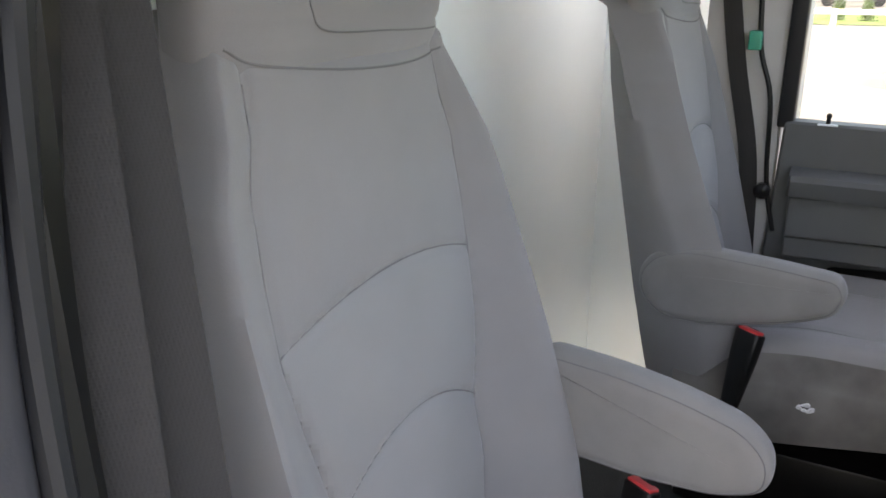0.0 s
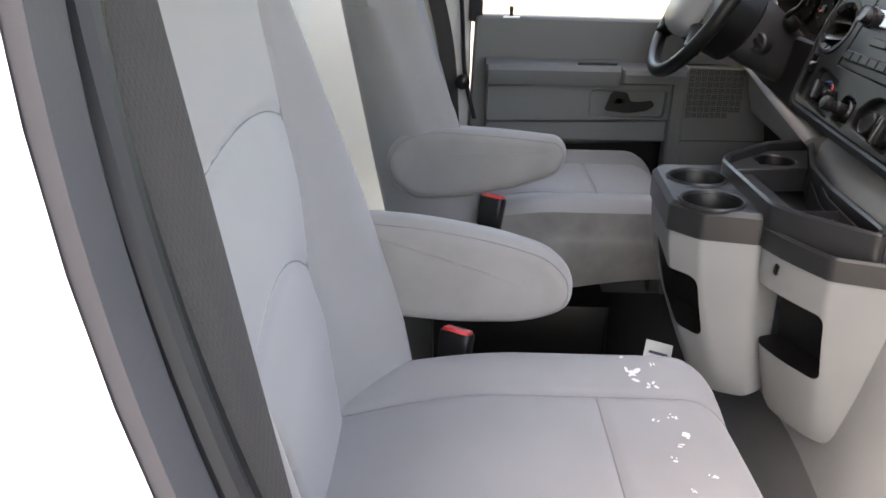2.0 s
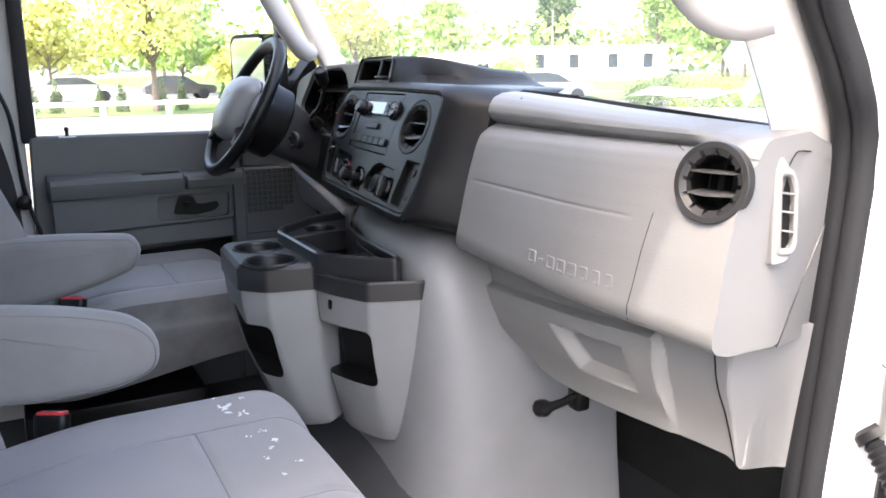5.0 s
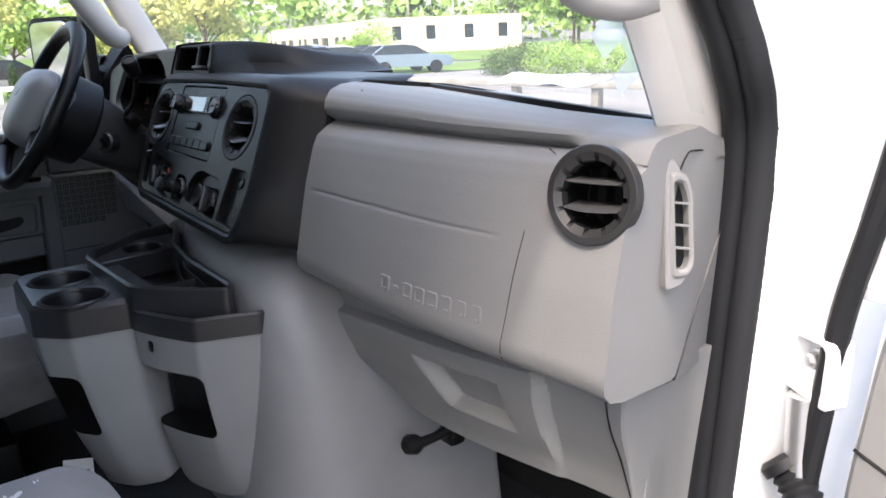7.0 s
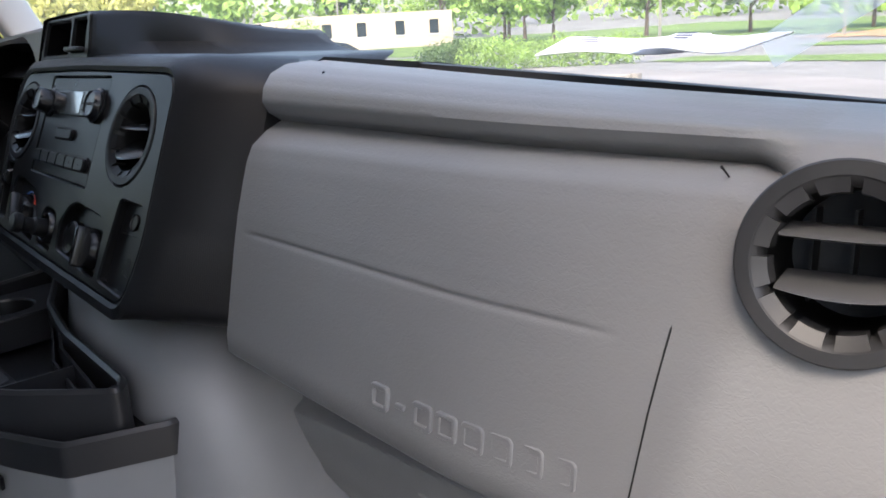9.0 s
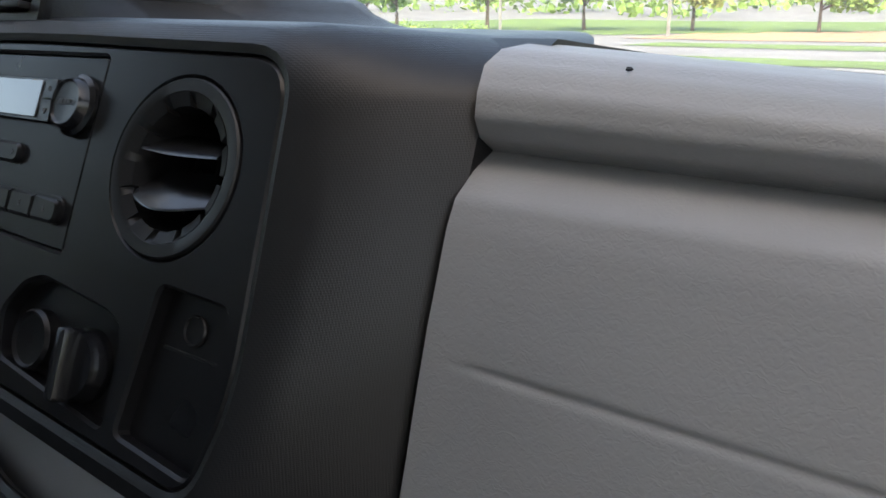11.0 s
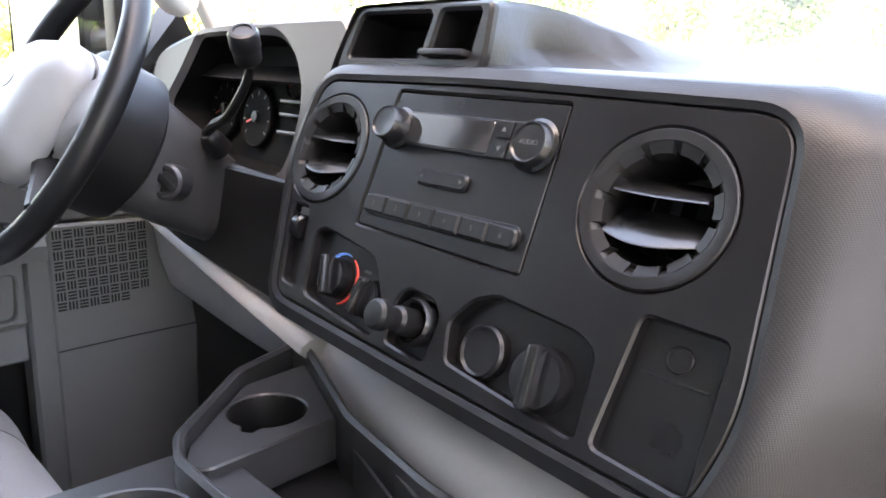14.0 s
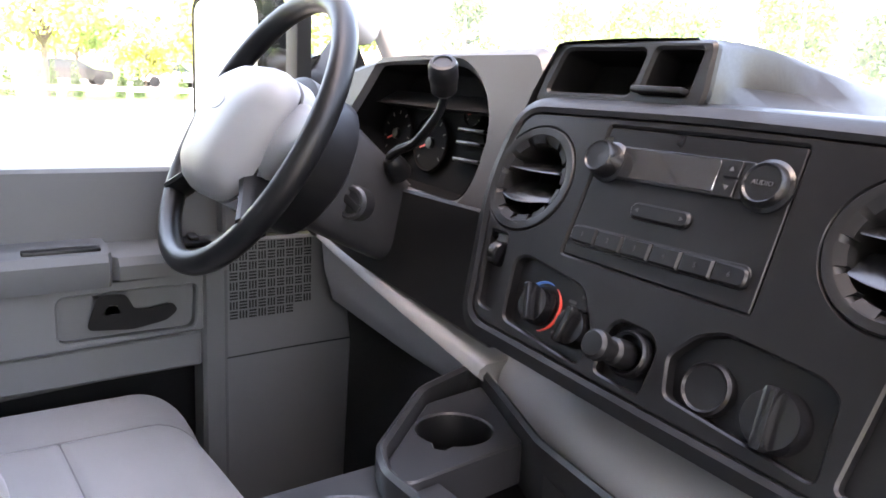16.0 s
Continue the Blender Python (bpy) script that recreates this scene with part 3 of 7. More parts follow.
# glove box: its shut line, the pressed line across it and the raised marks below
groove("glove_box_seam", [on_face(lerp(-0.188, -0.222, t), lerp(1.515, 1.272, t), 0.0024) for t in [k / 24 for k in range(25)]], 0.0009, BLACK, pad)
for k in range(8):
    w = 0.010 if k == 1 else 0.0215
    x = -0.434 + 0.0246 * k
    h = 0.004 if k == 1 else 0.021
    bm = B()
    plate(bm, Matrix.Translation(on_face(x, 1.3235 - 0.0006 * k, 0.0034)) @ Matrix(((1, 0, 0, 0), (0, 0.12, -0.993, 0), (0, 0.993, 0.12, 0), (0, 0, 0, 1))),
          rrect(w, h, min(w, h) * 0.2, 3), [] if k == 1 else [rrect(w - 0.009, h - 0.009, 0.001, 3)], 0.004, 0.0008)
    part("raised_mark", bm, GREY, pad)
bm = B()
lathe(bm, at(-0.595, 0.5935, 1.5660, 45), [(0.0022, 0.0), (0.0016, 0.001)], 7, 0.6)
part("speck", bm, BLACK, pad, "small dark speck")
groove("end_seam", smooth_line([(-0.0685, 0.640, 1.490), (-0.0665, 0.648, 1.506), (-0.069, 0.662, 1.512), (-0.075, 0.70, 1.508), (-0.0785, 0.728, 1.503)], 5), 0.0010, BLACK, pad)

# side vent on the rounded end, leaning with the end face
SVX, SVY = Vector((0.407, 0.914, 0.0)), Vector((0.0, 0.316, 0.949))
SVZ = SVX.cross(SVY).normalized()
SVY = SVZ.cross(SVX).normalized()
SVX = SVX * 0.82
SV = Matrix.Translation((-0.0560, 0.634, 1.439)) @ Matrix((SVX, SVY, SVZ)).transposed().to_4x4()
sv_hole = rounded([(-0.010, -0.046), (0.004, -0.046), (0.009, -0.036), (0.010, 0.028), (0.004, 0.044), (-0.008, 0.045)], 0.004, 3)
bm = B()
plate(bm, SV, rounded([(-0.017, -0.055), (0.006, -0.055), (0.016, -0.044), (0.018, 0.034), (0.010, 0.053), (-0.013, 0.056)], 0.007, 4), [sv_hole], 0.040, 0.003)
sv = part("side_vent", bm, GREY, dash, "grey side window vent")
bm = B()
plate(bm, SV @ Matrix.Translation((0, 0, -0.004)), rounded([(-0.024, -0.068), (-0.002, -0.064), (0.012, -0.050), (0.014, 0.042), (-0.006, 0.070), (-0.019, 0.066)], 0.006, 4), [shrink(sv_hole, -0.001)], 0.026, 0.002)
part("vent_base", bm, GREY, sv)
bm = B()
block(bm, (0.026, 0.100, 0.004), SV @ Matrix.Translation((0, 0, -0.016)), 0)
part("vent_back", bm, BLACK, sv)
for v in (-0.024, 0.0, 0.023):
    bm = B()
    block(bm, (0.024, 0.0026, 0.006), SV @ Matrix.Translation((0.0, v, -0.005)) @ Matrix.Rotation(radians(-8), 4, "Z"), 0.0008)
    part("louvre", bm, GREY, sv)

# bezel plane: x across, w up the slope
BZ = Matrix.Translation((-1.0322, 0.478, 1.445)) @ Matrix(((1.055, 0, 0, 0), (0, 0.39, -0.921, 0), (0, 0.921, 0.39, 0), (0, 0, 0, 1)))


def bz(x, z, out=0.0):
    """Bezel coordinates of a place given by world x and height z."""
    return (x + 1.03, (z - 1.445) / 0.921)


outline = rounded([bz(-1.215, 1.368), bz(-1.0, 1.356), bz(-0.775, 1.345), bz(-0.758, 1.40), bz(-0.774, 1.571), bz(-1.03, 1.576), bz(-1.246, 1.573), bz(-1.254, 1.50)], [0.022, 0.02, 0.02, 0.05, 0.030, 0.05, 0.025, 0.05], 6)
VENT_R, VENT_L = bz(-0.849, 1.506), bz(-1.205, 1.508)
n = len(outline)


def oval(loop, grow):
    return [BZ @ Vector((x, y, 0)) for x, y in shrink(loop, -grow)]


def to_back(loop):
    """The outline of the housing where it meets the rest of the dash."""
    out = []
    for x, w in loop:
        u = min(1, max(0, (x + 0.262) / 0.52))
        v = min(1, max(0, (w + 0.116) / 0.256))
        z = lerp(1.305, 1.583, v)
        right, left = seam_x(z) + 0.020, lerp(-1.325, -1.345, v)
        y = face_y(z) - 0.002 if z < 1.57 else lerp(face_y(1.57), 0.655, (z - 1.57) / 0.013)
        out.append(Vector((lerp(left, right, u), y + 0.012 * step(0.85, 1.0, u), z)))
    return out


bm = B()
r0 = [BZ @ Vector((x, y, 0.000)) for x, y in outline]
r1 = [BZ @ Vector((x, y, 0.0022)) for x, y in shrink(outline, -0.005)]
r2 = [BZ @ Vector((x, y, -0.002)) for x, y in shrink(outline, -0.016)]
r3 = [a.lerp(b, 0.25) + Vector((0, -0.004, 0.004)) for a, b in zip(r2, to_back(outline))]
r4 = to_back(outline)
r3b = [a.lerp(b, 0.5) for a, b in zip(r3, r4)]
r3c = [a.lerp(b, 0.97) for a, b in zip(r3, r4)]
r5 = [p + Vector((0, 0.12, 0)) for p in r4]
loft(bm, [[BZ @ Vector((x, y, -0.02)) for x, y in outline], r0, r1, r2, r3, r3b, r3c, r4, r5], True, False)
part("centre_housing", bm, CHARCOAL, dash, "stippled charcoal centre housing", 40)

VR = 0.0485
ac = rounded([bz(-0.978, 1.372), bz(-0.855, 1.359), bz(-0.858, 1.412), bz(-0.872, 1.420), bz(-0.948, 1.427), bz(-0.968, 1.420), bz(-0.986, 1.400)], 0.006, 3)
heat = rounded([bz(-1.170, 1.378), bz(-1.066, 1.366), bz(-1.064, 1.392), bz(-1.090, 1.427), bz(-1.170, 1.438), bz(-1.182, 1.432)], 0.008, 3)
sock = rounded([bz(-1.048, 1.368), bz(-1.000, 1.364), bz(-0.998, 1.400), bz(-1.008, 1.410), bz(-1.040, 1.412), bz(-1.048, 1.404)], 0.006, 3)
pock = rounded([bz(-0.842, 1.360), bz(-0.776, 1.355), bz(-0.776, 1.441), bz(-0.833, 1.443)], 0.006, 3)
dim = rounded([bz(-1.210, 1.382), bz(-1.188, 1.380), bz(-1.204, 1.452), bz(-1.232, 1.452)], 0.006, 3)
radio = rounded([bz(-1.130, 1.449), bz(-0.936, 1.444), bz(-0.937, 1.567), bz(-1.128, 1.567)], 0.004, 2)
holes = [ring(0.0555, 40, *VENT_R), ring(0.0555, 40, *VENT_L), ac, heat, sock, pock, dim, radio]
bm = B()
plate(bm, BZ, shrink(outline, 0.001), holes, 0.012, 0.0020)
bezel = part("centre_bezel", bm, BEZEL, dash, "satin black centre bezel", 30)
for loop, deep in ((ac, 0.012), (heat, 0.012), (sock, 0.012), (pock, 0.010), (dim, 0.010)):
    bm = B()
    plate(bm, BZ @ Matrix.Translation((0, 0, -deep)), shrink(loop, -0.003), (), 0.004, 0.0005)
    part("recess_back", bm, BEZEL, bezel)
bm = B()
plate(bm, BZ @ Matrix.Translation((0, 0, -0.0012)), shrink(radio, 0.0012), (), 0.010, 0.0008)
radio_face = part("radio_face", bm, BEZEL, dash, "satin black radio front")


def round_vent(owner, m, r, ring_mat, teeth=12, tilt=0.0, vane_mat=None):
    """A round swivel vent: toothed ring, deep barrel and two vanes."""
    bm = B()
    lathe_rows = [(r + 0.0070, -0.014), (r + 0.0070, 0.0), (r + 0.0060, 0.0012), (r - 0.001, 0.0010), (r - 0.003, -0.0005), (r - 0.0065, -0.0050), (r - 0.0075, -0.014), (r - 0.008, -0.03)]
    rings = [[m @ Vector((a * math.cos(2 * math.pi * k / 48), a * math.sin(2 * math.pi * k / 48), h)) for k in range(48)] for a, h in lathe_rows]
    loft(bm, rings, True, False)
    v = part("vent", bm, ring_mat, owner, "round swivel air vent")
    bm = B()
    for k in range(teeth):
        a0 = 2 * math.pi * k / teeth
        rows = []
        for s in range(4):
            a = a0 + (s / 3) * 2 * math.pi / teeth * 0.74
            rows.append([m @ Vector((q * math.cos(a), q * math.sin(a), h)) for q, h in ((r - 0.0020, 0.0008), (r - 0.0095, -0.0026), (r - 0.0105, -0.013), (r - 0.003, -0.008))])
        loft(bm, rows)
    part("tooth_ring", bm, ring_mat, v)
    bm = B()
    lathe(bm, m, [(r - 0.0080, -0.012), (r - 0.010, -0.06), (0.002, -0.065)], 32, 1.0, True)
    part("barrel", bm, BLACK, v)
    for w in (0.0135, -0.0135):
        bm = B()
        rows = []
        for s in range(13):
            q = -1 + 2 * s / 12
            half = (r - 0.0115) * math.sqrt(max(0.0, 1 - (w / (r - 0.010)) ** 2))
            lean = tilt if w > 0 else tilt * 1.5
            reach = (0.004 if w > 0 else 0.010) * math.cos(q * math.pi / 2)
            rows.append([m @ (Matrix.Translation((q * half, w, -0.010)) @ Matrix.Rotation(lean, 4, "X") @ Vector((0, a, b + (reach if b > 0 else 0)))) for a, b in ((0.0, 0.010), (0.0012, 0.008), (0.0016, -0.022), (-0.0012, -0.024), (-0.0016, 0.006))])
        loft(bm, rows)
        part("vane", bm, vane_mat or VANE, v)
    bm = B()
    for q in (-0.02, 0.0, 0.02):
        block(bm, (0.0016, 0.05, 0.02), m @ Matrix.Translation((q, 0, -0.042)), 0)
    part("rear_louvre", bm, BLACK, v)
    return v


for c in (VENT_R, VENT_L):
    round_vent(dash, BZ @ Matrix.Translation((*c, 0)), 0.0480, VENTRING, 12, 0.50)
round_vent(dash, VP @ Matrix.Translation((0.002, 0.001, -0.004)), 0.0450, RINGGREY, 12, 0.12, VANEGREY)


# lower passenger panel: a door proud of the band above it, a latch recess, and an end that turns to the opening
def edge_dist(x, z, a, b):
    """How far a place lies to the inner side of the edge from a to b."""
    dx, dz = b[0] - a[0], b[1] - a[1]
    return ((x - a[0]) * -dz + (z - a[1]) * dx) / math.hypot(dx, dz)


RECESS = [((-0.480, 1.189), (-0.418, 1.119), 0.020), ((-0.418, 1.119), (-0.288, 1.120), 0.019), ((-0.288, 1.120), (-0.302, 1.196), 0.006), ((-0.302, 1.196), (-0.480, 1.189), 0.004)]


def low_face(x, v):
    """x across, v 0 at the top edge and 1 at the bottom edge."""
    zt = lerp(1.280, 1.268, step(-0.75, -0.2, x))
    zb = table([(-0.80, 1.215), (-0.76, 1.190), (-0.66, 1.132), (-0.60, 1.092), (-0.56, 1.070), (-0.52, 1.062), (-0.46, 1.062), (-0.30, 1.066), (-0.14, 1.072), (-0.04, 1.030)], x)[0]
    z = lerp(zt, zb, v)
    y = 0.592 + 0.030 * max(0.0, (1.20 - z) / 0.12) * step(1.22, 1.14, z) + 0.026 * step(-0.45, -0.12, x)
    ridge = 1.206 + 0.048 * (x + 0.70) - 0.03 * step(-0.250, -0.228, x)
    proud = (1 - step(ridge - 0.002, ridge + 0.008, z)) * (1 - step(-0.244, -0.228, x))
    y -= 0.016 * proud * (1 - step(0.55, 1.0, (ridge - z) / 0.14) * 0.7)
    deep = min(max(0.0, edge_dist(x, z, a, b)) / w for a, b, w in RECESS)
    y += 0.024 * min(1.0, deep)
    e = step(-0.135, -0.035, x)
    return Vector((x - (0.042 + 0.040 * v) * e, lerp(y, 0.765, e ** 2.4), z))


bm = B()
xs = [-0.80 + 0.004 * k for k in range(169)] + [-0.122, -0.115, -0.105, -0.095, -0.085, -0.075, -0.065, -0.055, -0.045, -0.038]
rows = []
for x in xs:
    r = [low_face(x, k / 84) for k in range(85)]
    rows.append(r + [r[-1] + Vector((0, 0.012, 0.0)), r[0] + Vector((0, 0.05, 0.0))])
loft(bm, rows)
lower = part("lower_panel", bm, GREY, dash, "mid grey lower passenger panel with a moulded latch recess", 28)
groove("panel_seam", [low_face(-0.150 + 0.03 * k / 12, k / 12) + Vector((0, -0.0005, 0)) for k in range(13)], 0.0013, BLACK, lower)
# black lever under the lower panel
lv = thing("release_lever", (-0.56, 0.66, 0.98), "black plastic release lever under the dashboard", "lever")
bm = B()
tube(bm, [(-0.600, 0.638, 0.972), (-0.594, 0.640, 0.974), (-0.577, 0.645, 0.980), (-0.566, 0.650, 0.986), (-0.545, 0.662, 1.0), (-0.525, 0.69, 1.02)], [0.012, 0.017, 0.017, 0.009, 0.008, 0.012], 10)
part("handle", bm, BLACK, lv)
bm = B()
block(bm, (0.035, 0.03, 0.05), at(-0.535, 0.69, 1.01), 0.006)
part("bracket", bm, BLACK, lv)

# ---- controls on the centre bezel ----
def bzm(x, z, out=0.0, spin=0.0):
    """A pose on the bezel at world x and height z, standing out by so much."""
    return BZ @ Matrix.Translation((*bz(x, z), out)) @ Matrix.Rotation(radians(spin), 4, "Z")


def letters(name, text, m, size, owner, mat=MARK):
    cu = bpy.data.curves.new(name, "FONT")
    cu.body, cu.size, cu.align_x, cu.align_y, cu.extrude = text, size, "CENTER", "CENTER", 0.0002
    tmp = new(name, cu)
    me = bpy.data.meshes.new_from_object(tmp.evaluated_get(bpy.context.evaluated_depsgraph_get()))
    bpy.data.objects.remove(tmp)
    me.transform(m)
    me.materials.clear()
    me.materials.append(mat)
    ob = new(name, me)
    ob.parent = owner
    ob.matrix_parent_inverse = Matrix.Translation(-owner.location)
    return ob


bm = B()
plate(bm, bzm(-1.037, 1.5355, 0.003), rounded([(-0.066, -0.016), (0.066, -0.016), (0.066, 0.016), (-0.066, 0.016)], 0.003, 3), (), 0.006, 0.001)
disp_frame = part("display_frame", bm, GLOSSY, radio_face)
bm = B()
plate(bm, bzm(-1.049, 1.5355, 0.0042), rrect(0.098, 0.027, 0.002, 2), (), 0.003, 0.0005)
part("display", bm, LCD, radio_face, "dark glossy radio display")
for x, big in ((-1.111, 0.0165), (-0.957, 0.0185)):
    bm = B()
    out = 0.018 if x < -1 else 0.008
    lathe(bm, bzm(x, 1.5340), [(big + 0.003, 0.0), (big + 0.003, 0.003), (big, 0.005), (big * 0.94, out), (big * 0.84, out + 0.003), (big * 0.75, out + 0.0015), (0.001, out + 0.0008)], 36)
    k = part("knob", bm, GLOSSY, radio_face, "round black radio knob")
letters("knob_word", "AUDIO", bzm(-0.957, 1.5340, 0.0100), 0.0055, radio_face)
for z, tri in ((1.5425, 1), (1.5275, -1)):
    bm = B()
    plate(bm, bzm(-0.988, z, 0.005), rrect(0.014, 0.0145, 0.001, 2), (), 0.004, 0.0006)
    part("seek_button", bm, GLOSSY, radio_face)
    bm = B()
    plate(bm, bzm(-0.988, z, 0.0056), [(-0.0022, -0.002 * tri), (0.0022 * 1, -0.002 * tri), (0, 0.002 * tri)] if tri > 0 else [(-0.0022, 0.002), (0, -0.002), (0.0022, 0.002)], (), 0.0004, 0.00005)
    part("arrow", bm, MARK, radio_face)
bm = B()
plate(bm, bzm(-1.040, 1.4985, 0.0035), rrect(0.060, 0.0150, 0.0065, 5), (), 0.007, 0.0022)
part("rocker_button", bm, BEZEL, radio_face)
for x, tri in ((-1.062, -1), (-1.017, 1)):
    bm = B()
    plate(bm, bzm(x, 1.4985, 0.0041), [(-0.0015 * tri, -0.002), (0.002 * tri, 0), (-0.0015 * tri, 0.002)][::tri], (), 0.0004, 0.00005)
    part("arrow", bm, MARK, radio_face)
bm = B()
plate(bm, bzm(-1.034, 1.4680, 0.0008), rrect(0.178, 0.0195, 0.008, 5), (), 0.003, 0.0006)
part("preset_well", bm, BLACK, radio_face)
for k in range(6):
    x = -1.1085 + 0.0298 * k
    z = 1.4685 - 0.0003 * k
    bm = B()
    w = 0.0290
    loop = rrect(w, 0.0165, 0.0015, 3)
    if k in (0, 5):
        sgn = -1 if k == 0 else 1
        loop = rounded([(sgn * -w / 2, -0.00825 * sgn), (sgn * w / 2, -0.00825 * sgn), (sgn * w / 2, 0.00825 * sgn), (sgn * -w / 2, 0.00825 * sgn)], [0.001, 0.007, 0.007, 0.001], 5)
    plate(bm, bzm(x, z, 0.0052), loop, (), 0.006, 0.0020)
    part("preset_button", bm, BEZEL, radio_face)
    letters("digit", str(k + 1), bzm(x, z, 0.0054), 0.0062, radio_face)

# climate knobs
def dial(x, z, r, owner, mat, spin, label):
    bm = B()
    lathe(bm, bzm(x, z, -0.012), [(r * 1.1, 0.0), (r * 1.1, 0.006), (r, 0.010), (r * 0.97, 0.014), (0.001, 0.015)], 32)
    d = part("dial", bm, mat, owner, label)
    bm = B()
    prism(bm, bzm(x, z, 0.013, spin), rounded([(-r * 0.24, -r * 1.08), (r * 0.24, -r * 1.08), (r * 0.24, r * 1.08), (-r * 0.24, r * 1.08)], r * 0.2, 4), 0.014, 0.004)
    part("dial_grip", bm, mat, d)
    return d


dial(-1.139, 1.400, 0.0175, dash, GLOSSY, 20, "glossy black temperature dial")
dial(-1.088, 1.393, 0.0165, dash, GLOSSY, -10, "glossy black airflow dial")
for a0, a1, mat in ((-75, 60, REDMARK), (75, 190, BLUEMARK)):
    bm = B()
    tube(bm, [bzm(-1.139, 1.400, -0.0112) @ Vector((0.0235 * math.cos(radians(lerp(a0, a1, k / 16))), 0.0235 * math.sin(radians(lerp(a0, a1, k / 16))), 0)) for k in range(17)], [0.0006 + 0.0012 * (1 - abs(k - 8) / 9) for k in range(17)], 5)
    part("temperature_arc", bm, mat, dash, "coloured temperature mark")
for k, (dx, dz, w) in enumerate(((-0.028, 0.010, 0.010), (-0.020, 0.020, 0.009), (-0.004, 0.027, 0.010), (0.013, 0.022, 0.009), (0.024, 0.012, 0.009), (-0.030, 0.0, 0.008), (-0.028, -0.010, 0.009))):
    bm = B()
    block(bm, (w, 0.0028, 0.0004), bzm(-1.088 + dx * 0.85, 1.393 + dz, -0.0115), 0)
    part("dial_mark", bm, MARK, dash)
# lighter socket with its knob
bm = B()
lathe(bm, bzm(-1.022, 1.390, -0.012), [(0.020, 0.0), (0.020, 0.012), (0.0175, 0.016), (0.0155, 0.014), (0.0150, 0.004), (0.001, 0.004)], 32)
part("socket", bm, GLOSSY, dash, "round lighter socket")
bm = B()
lathe(bm, bzm(-1.026, 1.388, -0.004), [(0.0120, 0.0), (0.0115, 0.018), (0.009, 0.021), (0.0095, 0.031), (0.0125, 0.034), (0.0125, 0.041), (0.010, 0.044), (0.001, 0.045)], 28)
part("socket_plug", bm, BLACK, dash, "black round plug in the socket")
# rear blower: blank button and fan knob
bm = B()
lathe(bm, bzm(-0.950, 1.388, -0.012), [(0.0205, 0.0), (0.0205, 0.008), (0.0185, 0.0105), (0.0165, 0.0085), (0.001, 0.0075)], 36)
part("blank_button", bm, BEZEL, dash, "round black blank button")
dial(-0.895, 1.385, 0.0215, dash, GLOSSY, 4, "ribbed black fan dial")
# pocket with a round blank
bm = B()
lathe(bm, bzm(-0.806, 1.4245, -0.0105), [(0.0090, 0.0), (0.0090, 0.002), (0.0082, 0.003), (0.0076, 0.0016), (0.001, 0.0016)], 28)
part("blank_plug", bm, BEZEL, dash)
bm = B()
block(bm, (0.046, 0.0016, 0.002), bzm(-0.806, 1.4115, -0.0098), 0.0004)
part("pocket_line", bm, BLACK, dash)
# dimmer wheel and switch by the driver
bm = B()
lathe(bm, bzm(-1.213, 1.432, -0.006) @ Matrix.Rotation(radians(90), 4, "Y"), [(0.011, -0.006), (0.013, -0.004), (0.013, 0.004), (0.011, 0.006)], 20)
part("dimmer_wheel", bm, GLOSSY, dash)
bm = B()
block(bm, (0.016, 0.010, 0.004), bzm(-1.216, 1.446, -0.008), 0.001)
part("lamp_mark", bm, MARK, dash)

# ---- storage pod on the dash top ----
PM = Matrix.Translation((-1.162, 0.558, 1.614)) @ Matrix.Rotation(radians(-3), 4, "Z") @ Matrix(((1.08, 0, 0, 0), (0, 0.22, -0.975, 0), (0, 0.975, 0.22, 0), (0, 0, 0, 1)))
pod_front = rounded([(-0.110, -0.034), (0.100, -0.032), (0.106, -0.016), (0.104, 0.033), (-0.082, 0.033), (-0.094, 0.026)], [0.010, 0.010, 0.01, 0.008, 0.012, 0.008], 4)
slot_a = rounded([(-0.092, -0.020), (0.020, -0.019), (0.030, 0.024), (-0.076, 0.024)], 0.007, 4)
slot_b = rounded([(0.034, -0.016), (0.086, -0.016), (0.092, 0.025), (0.042, 0.025)], 0.004, 4)
bm = B()
plate(bm, PM, pod_front, [slot_a, slot_b], 0.008, 0.003)
pod = part("storage_pod", bm, CHARCOAL, dash, "charcoal storage pod on the dash top")
bm = B()
for loop, deep in ((slot_a, 0.05), (slot_b, 0.035)):
    rows = [[PM @ Vector((x, y, -0.004)) for x, y in loop], [PM @ Vector((x, y, -deep)) for x, y in shrink(loop, 0.004)]]
    loft(bm, rows, True, False)
    bm.faces.new([bm.verts.new(p) for p in rows[1]])
part("pod_lining", bm, TUNNEL, pod)
bm = B()
block(bm, (0.058, 0.006, 0.014), PM @ Matrix.Translation((0.058, -0.014, 0.002)), 0.002)
part("pod_ledge", bm, CHARCOAL, pod)
